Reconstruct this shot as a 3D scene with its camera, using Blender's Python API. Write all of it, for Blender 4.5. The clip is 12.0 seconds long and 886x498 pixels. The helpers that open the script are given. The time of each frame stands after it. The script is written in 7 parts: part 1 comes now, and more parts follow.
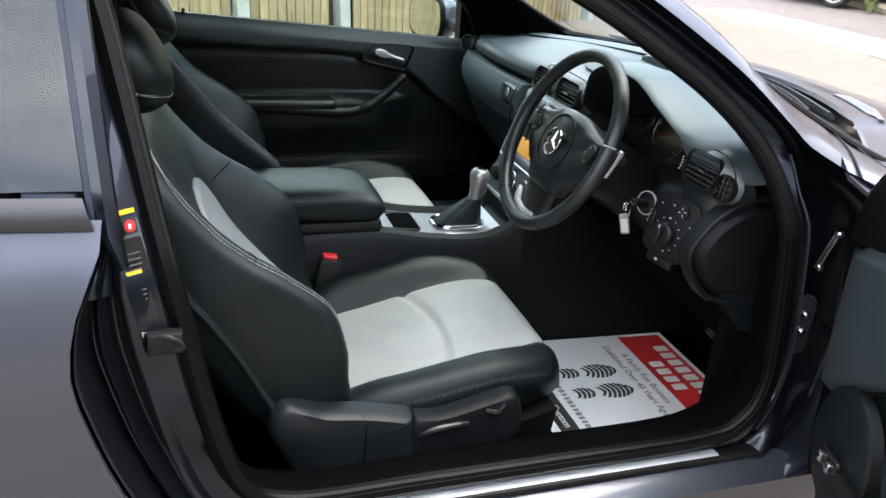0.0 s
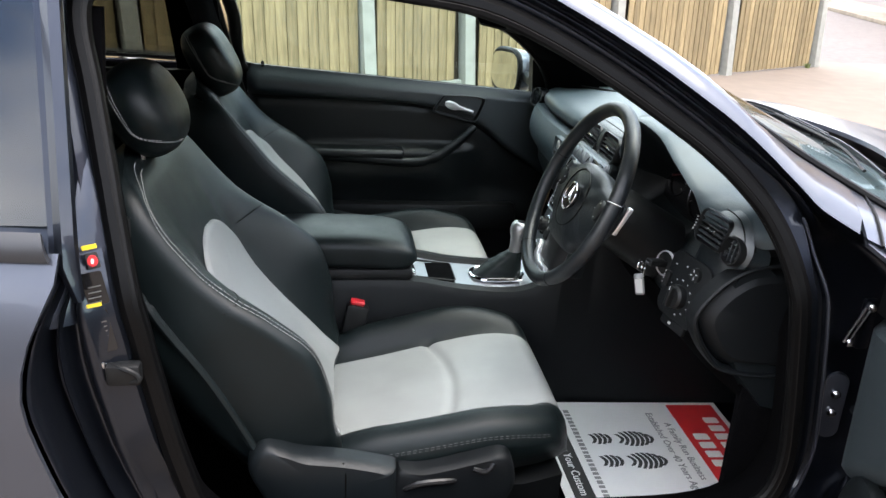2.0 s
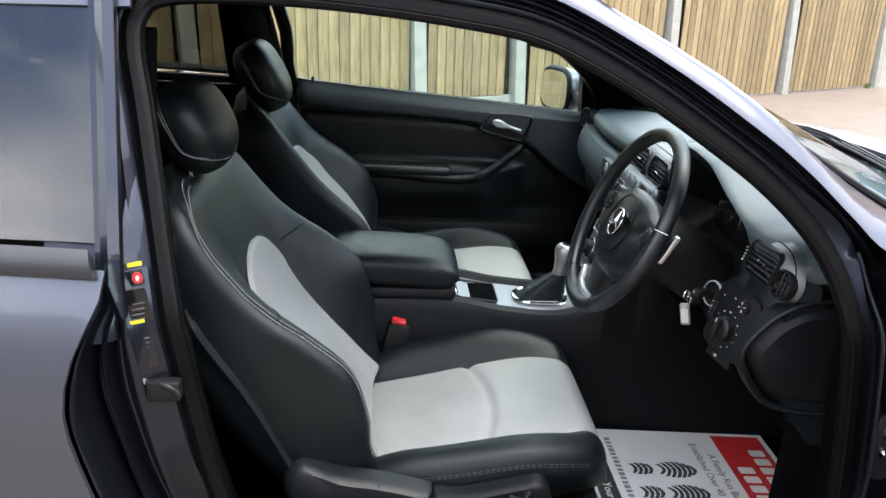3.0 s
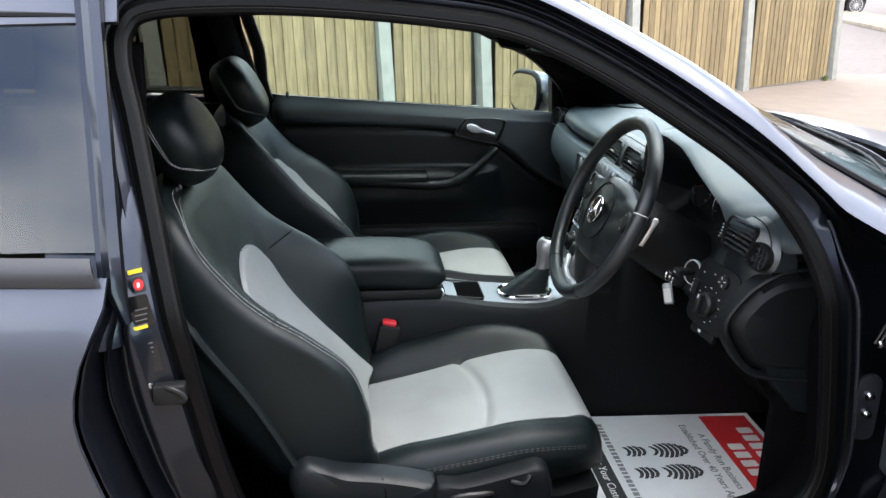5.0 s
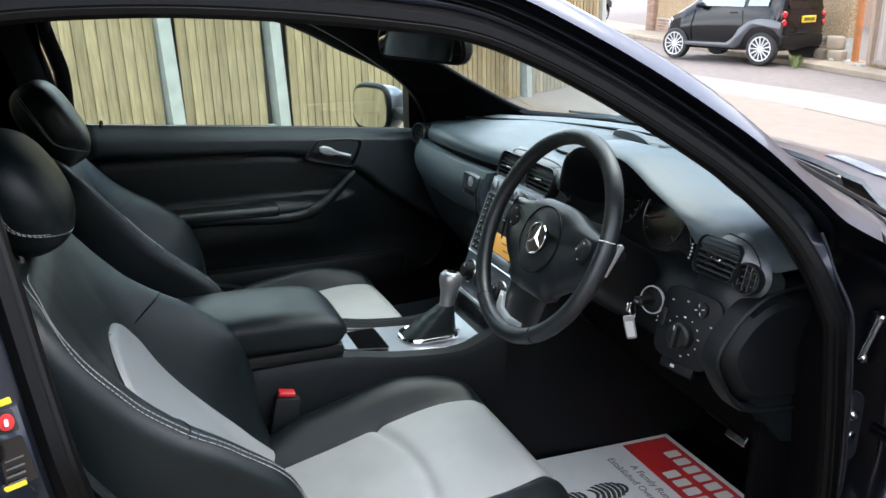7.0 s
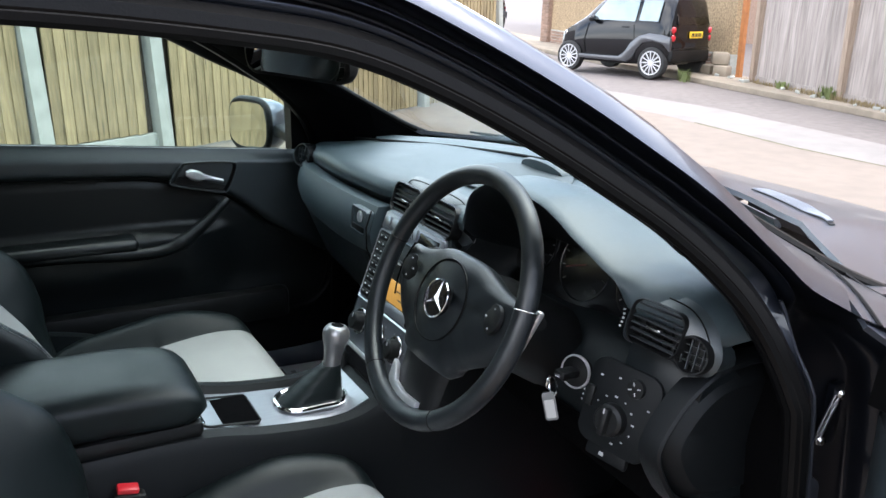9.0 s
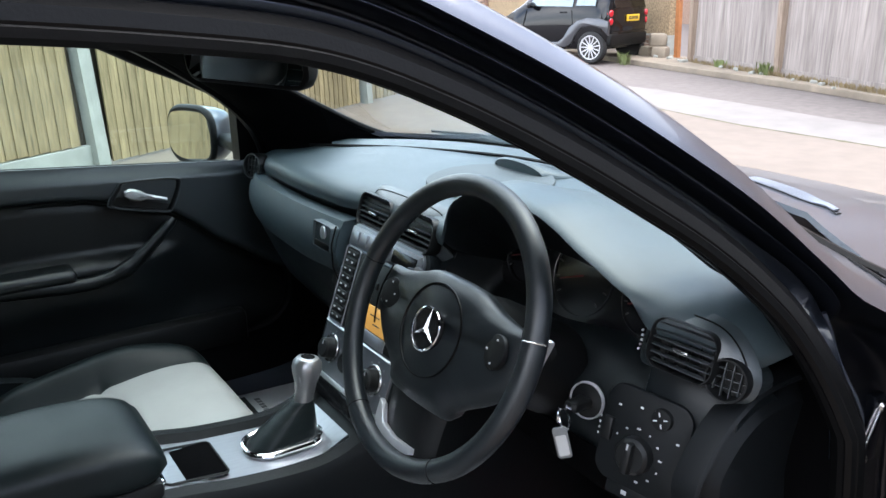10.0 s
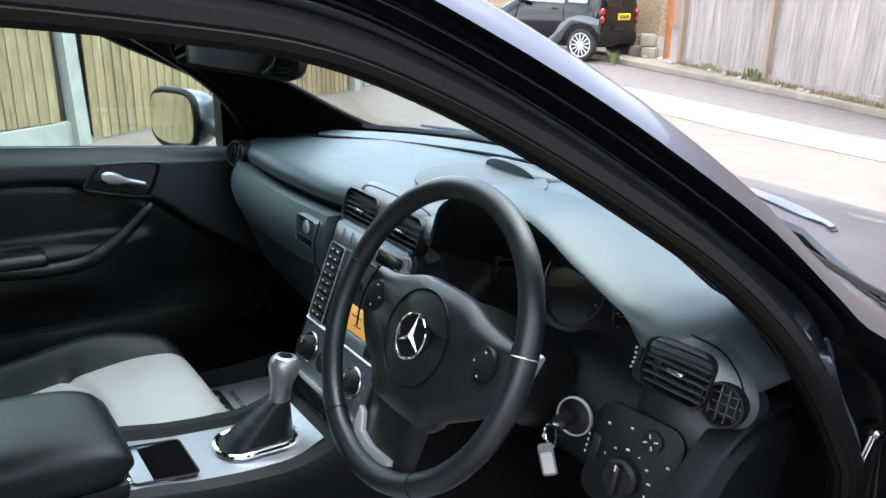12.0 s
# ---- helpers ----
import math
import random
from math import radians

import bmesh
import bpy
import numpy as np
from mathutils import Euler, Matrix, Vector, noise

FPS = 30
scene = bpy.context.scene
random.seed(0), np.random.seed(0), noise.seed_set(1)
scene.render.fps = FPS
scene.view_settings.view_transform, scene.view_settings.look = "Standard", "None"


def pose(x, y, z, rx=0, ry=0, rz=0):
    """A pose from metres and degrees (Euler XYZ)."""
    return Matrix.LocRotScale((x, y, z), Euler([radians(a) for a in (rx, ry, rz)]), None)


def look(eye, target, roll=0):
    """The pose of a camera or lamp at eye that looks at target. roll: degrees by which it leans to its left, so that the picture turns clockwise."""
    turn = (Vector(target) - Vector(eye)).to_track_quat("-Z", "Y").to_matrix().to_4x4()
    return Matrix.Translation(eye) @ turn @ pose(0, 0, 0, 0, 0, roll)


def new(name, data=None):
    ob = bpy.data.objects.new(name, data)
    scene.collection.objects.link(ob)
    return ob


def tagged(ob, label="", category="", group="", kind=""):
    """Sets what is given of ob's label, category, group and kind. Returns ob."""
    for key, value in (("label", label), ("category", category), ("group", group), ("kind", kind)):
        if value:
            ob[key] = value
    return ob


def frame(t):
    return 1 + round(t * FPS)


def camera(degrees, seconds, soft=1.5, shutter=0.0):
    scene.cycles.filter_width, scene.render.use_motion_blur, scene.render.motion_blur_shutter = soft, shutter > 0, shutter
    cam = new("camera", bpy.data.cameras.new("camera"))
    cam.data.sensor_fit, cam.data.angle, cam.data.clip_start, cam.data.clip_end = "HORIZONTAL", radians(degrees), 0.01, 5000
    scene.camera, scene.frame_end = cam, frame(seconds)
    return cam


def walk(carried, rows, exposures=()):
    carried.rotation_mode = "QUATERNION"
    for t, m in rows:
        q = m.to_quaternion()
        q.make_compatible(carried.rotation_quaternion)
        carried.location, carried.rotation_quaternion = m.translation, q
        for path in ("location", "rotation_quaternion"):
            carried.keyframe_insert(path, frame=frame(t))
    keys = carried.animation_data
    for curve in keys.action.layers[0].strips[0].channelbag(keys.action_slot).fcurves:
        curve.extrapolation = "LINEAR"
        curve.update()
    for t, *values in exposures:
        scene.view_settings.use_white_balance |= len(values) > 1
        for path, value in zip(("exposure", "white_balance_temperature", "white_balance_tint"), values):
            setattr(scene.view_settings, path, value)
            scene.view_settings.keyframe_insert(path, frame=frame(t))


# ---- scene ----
cam = camera(56.5, 12.0)
PATH = [
    (0, (-0.702, -1.779, 1.358), (-0.096, -0.051, 0.552), 4.5),
    (0.5, (-0.601, -1.905, 1.365), (-0.011, -0.138, 0.638), 3.1),
    (1, (-0.55, -1.907, 1.372), (0.0, -0.11, 0.687), 2.0),
    (1.5, (-0.485, -1.874, 1.364), (-0.155, -0.031, 0.661), 1.2),
    (2, (-0.45, -1.823, 1.369), (-0.179, 0.026, 0.656), 3.1),
    (2.5, (-0.445, -1.807, 1.368), (-0.251, 0.055, 0.667), 3.1),
    (3, (-0.443, -1.808, 1.384), (-0.283, 0.062, 0.692), 3.5),
    (3.2, (-0.458, -1.823, 1.367), (-0.284, 0.051, 0.691), 4.5),
    (4.8, (-0.459, -1.864, 1.369), (-0.305, 0.023, 0.724), 2.3),
    (5, (-0.469, -1.856, 1.362), (-0.249, 0.022, 0.709), 0.6),
    (5.5, (-0.552, -1.765, 1.348), (-0.086, 0.076, 0.724), 0.3),
    (6, (-0.607, -1.698, 1.346), (-0.046, 0.12, 0.729), -0.8),
    (6.5, (-0.594, -1.628, 1.334), (0.017, 0.174, 0.718), 2.1),
    (7, (-0.646, -1.532, 1.327), (0.078, 0.227, 0.709), 0.2),
    (7.5, (-0.729, -1.475, 1.347), (0.152, 0.216, 0.741), 0.9),
    (7.7, (-0.733, -1.452, 1.345), (0.189, 0.216, 0.738), 0.5),
    (9.3, (-0.499, -1.239, 1.32), (0.449, 0.418, 0.723), 2.2),
    (9.5, (-0.499, -1.198, 1.323), (0.482, 0.442, 0.73), 0.2),
    (10, (-0.488, -1.147, 1.314), (0.563, 0.441, 0.702), -0.3),
    (10.5, (-0.487, -1.13, 1.3), (0.616, 0.409, 0.655), 1.1),
    (11, (-0.476, -1.126, 1.307), (0.656, 0.377, 0.629), 0.6),
    (11.5, (-0.478, -1.124, 1.31), (0.661, 0.375, 0.635), 0.5),
    (12, (-0.472, -1.105, 1.317), (0.614, 0.451, 0.685), 2.5),
]
walk(cam, [(t, look(eye, target, roll)) for t, eye, target, roll in PATH],
     [(0.0, 2.33, 6650, 11), (0.5, 2.48, 6750, 11), (1.0, 2.47, 6750, 11), (2.0, 2.38, 6750, 12), (3.0, 2.35, 6700, 12), (5.0, 2.32, 6600, 11), (6.0, 2.27, 6520, 11), (7.5, 2.20, 6450, 11),
      (9.5, 2.18, 6330, 11), (10.5, 2.18, 6250, 11), (11.0, 2.30, 6250, 11), (12.0, 2.34, 6230, 11)])

# ---- daylight: a bright, lightly clouded sky and a weak, wide sun ----
world = bpy.data.worlds.new("sky")
scene.world = world
world.use_nodes = True
wn = world.node_tree
sky = wn.nodes.new("ShaderNodeTexSky")
sky.sky_type = "NISHITA"
sky.sun_disc = False
sky.sun_elevation, sky.sun_rotation = radians(68), radians(100)
sky.dust_density, sky.ozone_density = 2.0, 1.0
cloud_at = wn.nodes.new("ShaderNodeTexCoord")
cloud = wn.nodes.new("ShaderNodeTexNoise")
cloud.inputs["Scale"].default_value, cloud.inputs["Detail"].default_value = 2.2, 6.0
stretch = wn.nodes.new("ShaderNodeMapping")
stretch.inputs["Scale"].default_value = (1, 1, 2.6)
ramp = wn.nodes.new("ShaderNodeValToRGB")
ramp.color_ramp.elements[0].position, ramp.color_ramp.elements[1].position = 0.32, 0.66
grey = wn.nodes.new("ShaderNodeMix")
grey.data_type = "RGBA"
grey.inputs["B"].default_value = (9.6, 9.8, 10.1, 1)
wn.links.new(cloud_at.outputs["Generated"], stretch.inputs["Vector"])
wn.links.new(stretch.outputs["Vector"], cloud.inputs["Vector"])
wn.links.new(cloud.outputs["Fac"], ramp.inputs["Fac"])
wn.links.new(ramp.outputs["Color"], grey.inputs["Factor"])
wn.links.new(sky.outputs["Color"], grey.inputs["A"])
wn.links.new(grey.outputs["Result"], wn.nodes["Background"].inputs["Color"])
wn.nodes["Background"].inputs["Strength"].default_value = 0.15
sun = new("sun", bpy.data.lights.new("sun", "SUN"))
sun.data.energy, sun.data.angle, sun.data.color = 0.9, radians(50), (1.0, 0.97, 0.93)
sun.matrix_world = look((3.9, -0.7, 9.8), (0, 0, 0))


# ---- materials ----
def material(name, colour, rough=0.5, metal=0.0, coat=0.0, vary=0.12, vary_scale=6.0, grain=0.0, grain_scale=300.0,
             spec=0.5, stain=0.0, stain_scale=1.5, per_piece=0.0, sheen=0.0, stretch=(1, 1, 1), rough_vary=0.0, knots=0.0):
    m = bpy.data.materials.new(name)
    m.use_nodes = True
    nt = m.node_tree
    b = nt.nodes["Principled BSDF"]
    b.inputs["Roughness"].default_value = rough
    b.inputs["Metallic"].default_value = metal
    b.inputs["Coat Weight"].default_value = coat
    b.inputs["Coat Roughness"].default_value = 0.03
    b.inputs["Specular IOR Level"].default_value = spec
    b.inputs["Sheen Weight"].default_value = sheen
    tc = nt.nodes.new("ShaderNodeTexCoord")
    mp = nt.nodes.new("ShaderNodeMapping")
    mp.inputs["Scale"].default_value = stretch
    nt.links.new(tc.outputs["Object"], mp.inputs["Vector"])
    last = None
    if per_piece:
        # each piece takes its own stretch of the grain
        own = nt.nodes.new("ShaderNodeObjectInfo")
        far = nt.nodes.new("ShaderNodeMath")
        far.operation = "MULTIPLY"
        far.inputs[1].default_value = 37.0
        nt.links.new(own.outputs["Random"], far.inputs[0])
        nt.links.new(far.outputs["Value"], mp.inputs["Location"])

    def mixed(scale, amount, detail, seed):
        nonlocal last
        n = nt.nodes.new("ShaderNodeTexNoise")
        n.inputs["Scale"].default_value, n.inputs["Detail"].default_value = scale, detail
        nt.links.new(mp.outputs["Vector"], n.inputs["Vector"])
        mr = nt.nodes.new("ShaderNodeMapRange")
        mr.inputs["From Min"].default_value, mr.inputs["From Max"].default_value = 0.3, 0.7
        mr.inputs["To Min"].default_value, mr.inputs["To Max"].default_value = 1 - amount, 1 + amount
        nt.links.new(n.outputs["Fac"], mr.inputs["Value"])
        factor(mr.outputs["Result"])
        return n

    def factor(socket):
        nonlocal last
        v = nt.nodes.new("ShaderNodeVectorMath")
        v.operation = "SCALE"
        if last is None:
            v.inputs[0].default_value = colour
        else:
            nt.links.new(last, v.inputs[0])
        nt.links.new(socket, v.inputs["Scale"])
        last = v.outputs["Vector"]

    n1 = mixed(vary_scale, vary, 5.0, 0)
    if stain:
        mixed(stain_scale, stain, 3.0, 1)
    if per_piece:
        oi = nt.nodes.new("ShaderNodeObjectInfo")
        mr = nt.nodes.new("ShaderNodeMapRange")
        mr.inputs["To Min"].default_value, mr.inputs["To Max"].default_value = 1 - per_piece, 1 + per_piece
        nt.links.new(oi.outputs["Random"], mr.inputs["Value"])
        factor(mr.outputs["Result"])
    if knots:
        spots = nt.nodes.new("ShaderNodeTexVoronoi")
        spots.inputs["Scale"].default_value = knots
        nt.links.new(mp.outputs["Vector"], spots.inputs["Vector"])
        mr = nt.nodes.new("ShaderNodeMapRange")
        mr.interpolation_type = "SMOOTHSTEP"
        mr.inputs["From Min"].default_value, mr.inputs["From Max"].default_value = 0.05, 0.16
        mr.inputs["To Min"].default_value, mr.inputs["To Max"].default_value = 0.42, 1.0
        nt.links.new(spots.outputs["Distance"], mr.inputs["Value"])
        factor(mr.outputs["Result"])
    nt.links.new(last, b.inputs["Base Color"])
    if rough_vary:
        mr = nt.nodes.new("ShaderNodeMapRange")
        mr.inputs["From Min"].default_value, mr.inputs["From Max"].default_value = 0.3, 0.7
        mr.inputs["To Min"].default_value, mr.inputs["To Max"].default_value = max(rough - rough_vary, 0.02), rough + rough_vary
        nt.links.new(n1.outputs["Fac"], mr.inputs["Value"])
        nt.links.new(mr.outputs["Result"], b.inputs["Roughness"])
    if grain:
        g = nt.nodes.new("ShaderNodeTexNoise")
        g.inputs["Scale"].default_value, g.inputs["Detail"].default_value = grain_scale, 3.0
        nt.links.new(mp.outputs["Vector"], g.inputs["Vector"])
        bp = nt.nodes.new("ShaderNodeBump")
        bp.inputs["Strength"].default_value, bp.inputs["Distance"].default_value = grain, 0.002
        nt.links.new(g.outputs["Fac"], bp.inputs["Height"])
        nt.links.new(bp.outputs["Normal"], b.inputs["Normal"])
    return m


def glass(name, tint=(0.93, 0.97, 0.96), gloss=0.04):
    m = bpy.data.materials.new(name)
    m.use_nodes = True
    nt = m.node_tree
    nt.nodes.remove(nt.nodes["Principled BSDF"])
    clear = nt.nodes.new("ShaderNodeBsdfTransparent")
    clear.inputs["Color"].default_value = (*tint, 1)
    shine = nt.nodes.new("ShaderNodeBsdfGlossy")
    shine.inputs["Roughness"].default_value = 0.01
    lw = nt.nodes.new("ShaderNodeLayerWeight")
    lw.inputs["Blend"].default_value = 0.5
    pw = nt.nodes.new("ShaderNodeMath")
    pw.operation = "POWER"
    pw.inputs[1].default_value = 5.0
    ma = nt.nodes.new("ShaderNodeMath")
    ma.operation = "MULTIPLY_ADD"
    ma.inputs[1].default_value, ma.inputs[2].default_value = 0.9, gloss
    nt.links.new(lw.outputs["Facing"], pw.inputs[0])
    nt.links.new(pw.outputs["Value"], ma.inputs[0])
    mx = nt.nodes.new("ShaderNodeMixShader")
    nt.links.new(ma.outputs["Value"], mx.inputs["Fac"])
    nt.links.new(clear.outputs["BSDF"], mx.inputs[1])
    nt.links.new(shine.outputs["BSDF"], mx.inputs[2])
    nt.links.new(mx.outputs["Shader"], nt.nodes["Material Output"].inputs["Surface"])
    return m


def glowing(name, colour, strength):
    m = material(name, colour, 0.3)
    b = m.node_tree.nodes["Principled BSDF"]
    b.inputs["Emission Color"].default_value = (*colour, 1)
    b.inputs["Emission Strength"].default_value = strength
    return m


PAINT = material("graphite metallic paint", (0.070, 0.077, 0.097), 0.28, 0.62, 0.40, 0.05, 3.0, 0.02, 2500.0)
# Body paint again; the frames' shade is put into a darker base.
PAINT_SHADED = material("graphite paint darkened for shaded door frames", (0.020, 0.024, 0.034), 0.32, 0.85, 0.45, 0.06, 4.0, spec=0.3)
RUBBER = material("black rubber seal", (0.0016, 0.0016, 0.0018), 0.42, 0, 0, 0.15, 20, 0.1, 400, spec=0.14)
LEATHER = material("black leather", (0.0058, 0.0090, 0.0098), 0.36, 0, 0, 0.15, 12, 0.25, 900, rough_vary=0.06, spec=0.24)
WHEEL_LEATHER = material("polished black wheel leather", (0.0090, 0.0115, 0.0135), 0.34, 0, 0, 0.15, 12, 0.2, 1000, rough_vary=0.06, spec=0.5)
DARK_RED = material("dark red needle", (0.11, 0.010, 0.012), 0.5)
LEATHER_GREY = material("light grey leather", (0.282, 0.287, 0.278), 0.5, 0, 0, 0.05, 14, 0.2, 900, stain=0.04, stain_scale=5)
THREAD = material("pale stitching thread", (0.25, 0.25, 0.245), 0.8)
# Chrome with shade put into its base, for headrest posts and dial rings.
SHADED_CHROME = material("shaded chrome", (0.30, 0.30, 0.31), 0.25, 1.0)
CAR_WINDOW = material("pale reflecting car window", (0.26, 0.30, 0.30), 0.06, 0.8, 0, 0.1, 3)
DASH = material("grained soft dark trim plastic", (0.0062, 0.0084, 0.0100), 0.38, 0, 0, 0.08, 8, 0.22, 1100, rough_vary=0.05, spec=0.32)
# Dark dash plastic; sky light through the windscreen is put into this paler blue-grey.
DASH_LIT = material("grained dashboard top with sky light in its blue-grey", (0.034, 0.049, 0.057), 0.44, 0, 0, 0.07, 7, 0.2, 1100, rough_vary=0.05, spec=0.52)
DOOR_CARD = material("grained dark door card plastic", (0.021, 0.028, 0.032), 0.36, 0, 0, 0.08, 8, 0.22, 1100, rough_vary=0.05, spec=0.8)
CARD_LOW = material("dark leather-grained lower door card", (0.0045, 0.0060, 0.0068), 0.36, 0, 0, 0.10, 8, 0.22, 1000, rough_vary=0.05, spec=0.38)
CONSOLE = material("matt soft-touch console plastic", (0.0042, 0.0052, 0.0062), 0.5, 0, 0, 0.10, 8, 0.2, 1000, rough_vary=0.05, spec=0.2)
THREAD_DIM = material("grey stitching thread", (0.085, 0.085, 0.085), 0.8)
STRIP = material("satin grey window strip", (0.030, 0.031, 0.035), 0.42, 0.3, 0, 0.06, 12)
SPEAKER = material("perforated speaker cloth", (0.040, 0.050, 0.056), 0.6, 0, 0, 0.06, 200, 0.2, 900)
PLASTIC = material("satin black plastic", (0.006, 0.0065, 0.007), 0.45, 0, 0, 0.1, 10, 0.1, 900, spec=0.28)
PLASTIC_GLOSS = material("gloss black plastic", (0.008, 0.008, 0.009), 0.18, 0, 0, 0.1, 10)
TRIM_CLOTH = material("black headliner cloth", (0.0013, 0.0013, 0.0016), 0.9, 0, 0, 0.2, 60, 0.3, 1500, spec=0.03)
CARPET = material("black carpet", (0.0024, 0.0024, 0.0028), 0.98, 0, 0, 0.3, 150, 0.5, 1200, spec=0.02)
SILVER = material("brushed silver trim", (0.34, 0.35, 0.385), 0.34, 0.85, 0, 0.05, 30, 0.06, 800, stretch=(1, 8, 1))
DARK_SILVER = material("dark brushed silver", (0.20, 0.21, 0.235), 0.36, 0.7, 0, 0.05, 30, 0.06, 800, stretch=(1, 8, 1))
BRIGHT = material("bright handle chrome", (0.80, 0.81, 0.83), 0.32, 0.8, 0, 0.03, 10)
CHROME = material("polished chrome", (0.82, 0.82, 0.83), 0.08, 1.0, 0, 0.03, 10)
SATIN = material("satin metal", (0.55, 0.55, 0.56), 0.25, 1.0, 0, 0.05, 15)
KNOB_METAL = material("satin cast metal", (0.42, 0.42, 0.43), 0.36, 0.9, 0, 0.05, 20)
STEEL = material("brushed steel sill plate", (0.62, 0.64, 0.68), 0.5, 0.55, 0, 0.08, 40, 0.1, 500, stretch=(1, 20, 20))
WHITE_MARK = material("white marking", (0.42, 0.43, 0.44), 0.6)
# Lighter than the plastic of the vent housings.
VENT = material("grey satin vent plastic", (0.026, 0.030, 0.033), 0.36, 0, 0, 0.1, 10, 0.1, 900)
RED_PLASTIC = material("red plastic", (0.55, 0.02, 0.03), 0.35)
POST_WOOD = material("pale weathered post timber", (0.27, 0.205, 0.155), 0.85, 0, 0, 0.2, 7, 0.4, 40, stretch=(6, 6, 0.6))
SAIL = material("matt black window frame plastic", (0.0032, 0.0033, 0.0036), 0.5, 0, 0, 0.1, 10, 0.1, 900, spec=0.16)
PAPER = material("white card", (0.80, 0.80, 0.785), 0.7, 0, 0, 0.03, 9, 0.05, 300)
INK_RED = material("red print", (0.62, 0.03, 0.035), 0.6)
INK_BLACK = material("black print", (0.03, 0.03, 0.03), 0.6)
INK_GREY = material("grey print", (0.25, 0.25, 0.25), 0.6)
YELLOW = material("yellow sticker", (0.75, 0.55, 0.03), 0.5)
GLASS = glass("clear window glass", (0.87, 0.97, 0.945), 0.035)
GLASS_TINT = glass("dark tinted glass", (0.32, 0.33, 0.30), 0.075)
MIRROR = material("mirror", (0.85, 0.87, 0.86), 0.01, 1.0, 0, 0.0)
SCREEN = glowing("amber display", (0.42, 0.22, 0.05), 0.20)
WOOD = material("pale treated fence timber", (0.255, 0.195, 0.105), 0.85, 0, 0, 0.25, 9, 0.3, 60, stain=0.15, stain_scale=1.2, per_piece=0.20, stretch=(6, 6, 1.2), knots=2.6)
# Near-black brown that stands for shade between the fence boards.
GAP_SHADE = material("dark sheet for shade in board joints", (0.035, 0.026, 0.017), 0.95, 0, 0, 0.25, 9)
WOOD_OLD = material("weathered grey fence timber", (0.27, 0.235, 0.215), 0.9, 0, 0, 0.25, 7, 0.4, 60, stain=0.15, stain_scale=1.0, per_piece=0.14, stretch=(6, 6, 0.5))
CONCRETE = material("concrete post", (0.31, 0.315, 0.285), 0.9, 0, 0, 0.12, 12, 0.3, 90)
DRIVE = material("pale concrete drive", (0.152, 0.123, 0.100), 0.9, 0, 0, 0.10, 5, 0.4, 70, stain=0.06, stain_scale=0.9)
TARMAC = material("worn grey tarmac", (0.116, 0.099, 0.092), 0.85, 0, 0, 0.16, 9, 0.5, 60, stain=0.06, stain_scale=0.8)
PAVING = material("pale worn roadside concrete", (0.172, 0.156, 0.147), 0.9, 0, 0, 0.12, 3, 0.4, 60, stain=0.1, stain_scale=0.4)
KERB = material("dirty tan concrete kerb", (0.20, 0.165, 0.125), 0.9, 0, 0, 0.16, 5, 0.4, 60, stain=0.2, stain_scale=1.5)
JOINT = material("earth and moss in a joint", (0.085, 0.078, 0.045), 0.95, 0, 0, 0.3, 12)
ROUGHCAST = material("tan pebble-dashed render", (0.27, 0.195, 0.115), 0.95, 0, 0, 0.4, 30, 1.0, 45, stain=0.1)
BRICK = material("brown brick", (0.23, 0.15, 0.11), 0.9, 0, 0, 0.2, 25, 0.4, 80, per_piece=0.25)
HOUSE = material("grey-brown rendered wall", (0.21, 0.20, 0.185), 0.9, 0, 0, 0.12, 6, 0.4, 60, stain=0.12, stain_scale=0.5)
ORANGE_WOOD = material("orange-stained post", (0.33, 0.125, 0.04), 0.7, 0, 0, 0.15, 10, 0.2, 80)
SMART_PAINT = material("black car paint", (0.004, 0.0045, 0.006), 0.2, 0.0, 0.8, 0.05, 5, spec=0.05)
SMART_GREY = material("dark grey body shell", (0.055, 0.058, 0.066), 0.3, 0.5, 1.0, 0.05, 5)
ALLOY = material("silver alloy", (0.52, 0.52, 0.53), 0.35, 0.3)
TYRE = material("tyre rubber", (0.022, 0.022, 0.022), 0.85, 0, 0, 0.2, 30, 0.2, 150)
TAIL_RED = material("red lamp lens", (0.5, 0.01, 0.02), 0.12, 0, 0.5)
PLATE_YELLOW = material("yellow reflective plate", (0.8, 0.5, 0.03), 0.45)
LEAF = material("weed leaves", (0.135, 0.165, 0.055), 0.7, per_piece=0.2)
DRY = material("dry grass", (0.22, 0.17, 0.09), 0.9)


# ---- mesh helpers ----
def V(*a):
    return Vector(a)


def spline(pts, n=8, closed=False):
    """Points along a smooth curve through pts, n to a span."""
    P = [Vector(p) for p in pts]
    k, out = len(P), []
    for i in range(k if closed else k - 1):
        if closed:
            a, b, c, d = P[i - 1], P[i], P[(i + 1) % k], P[(i + 2) % k]
        else:
            a, b, c, d = P[max(i - 1, 0)], P[i], P[i + 1], P[min(i + 2, k - 1)]
        for j in range(n):
            t = j / n
            out.append(0.5 * ((2 * b) + (c - a) * t + (2 * a - 5 * b + 4 * c - d) * t * t + (3 * b - a - 3 * c + d) * t ** 3))
    if not closed:
        out.append(P[-1].copy())
    return out


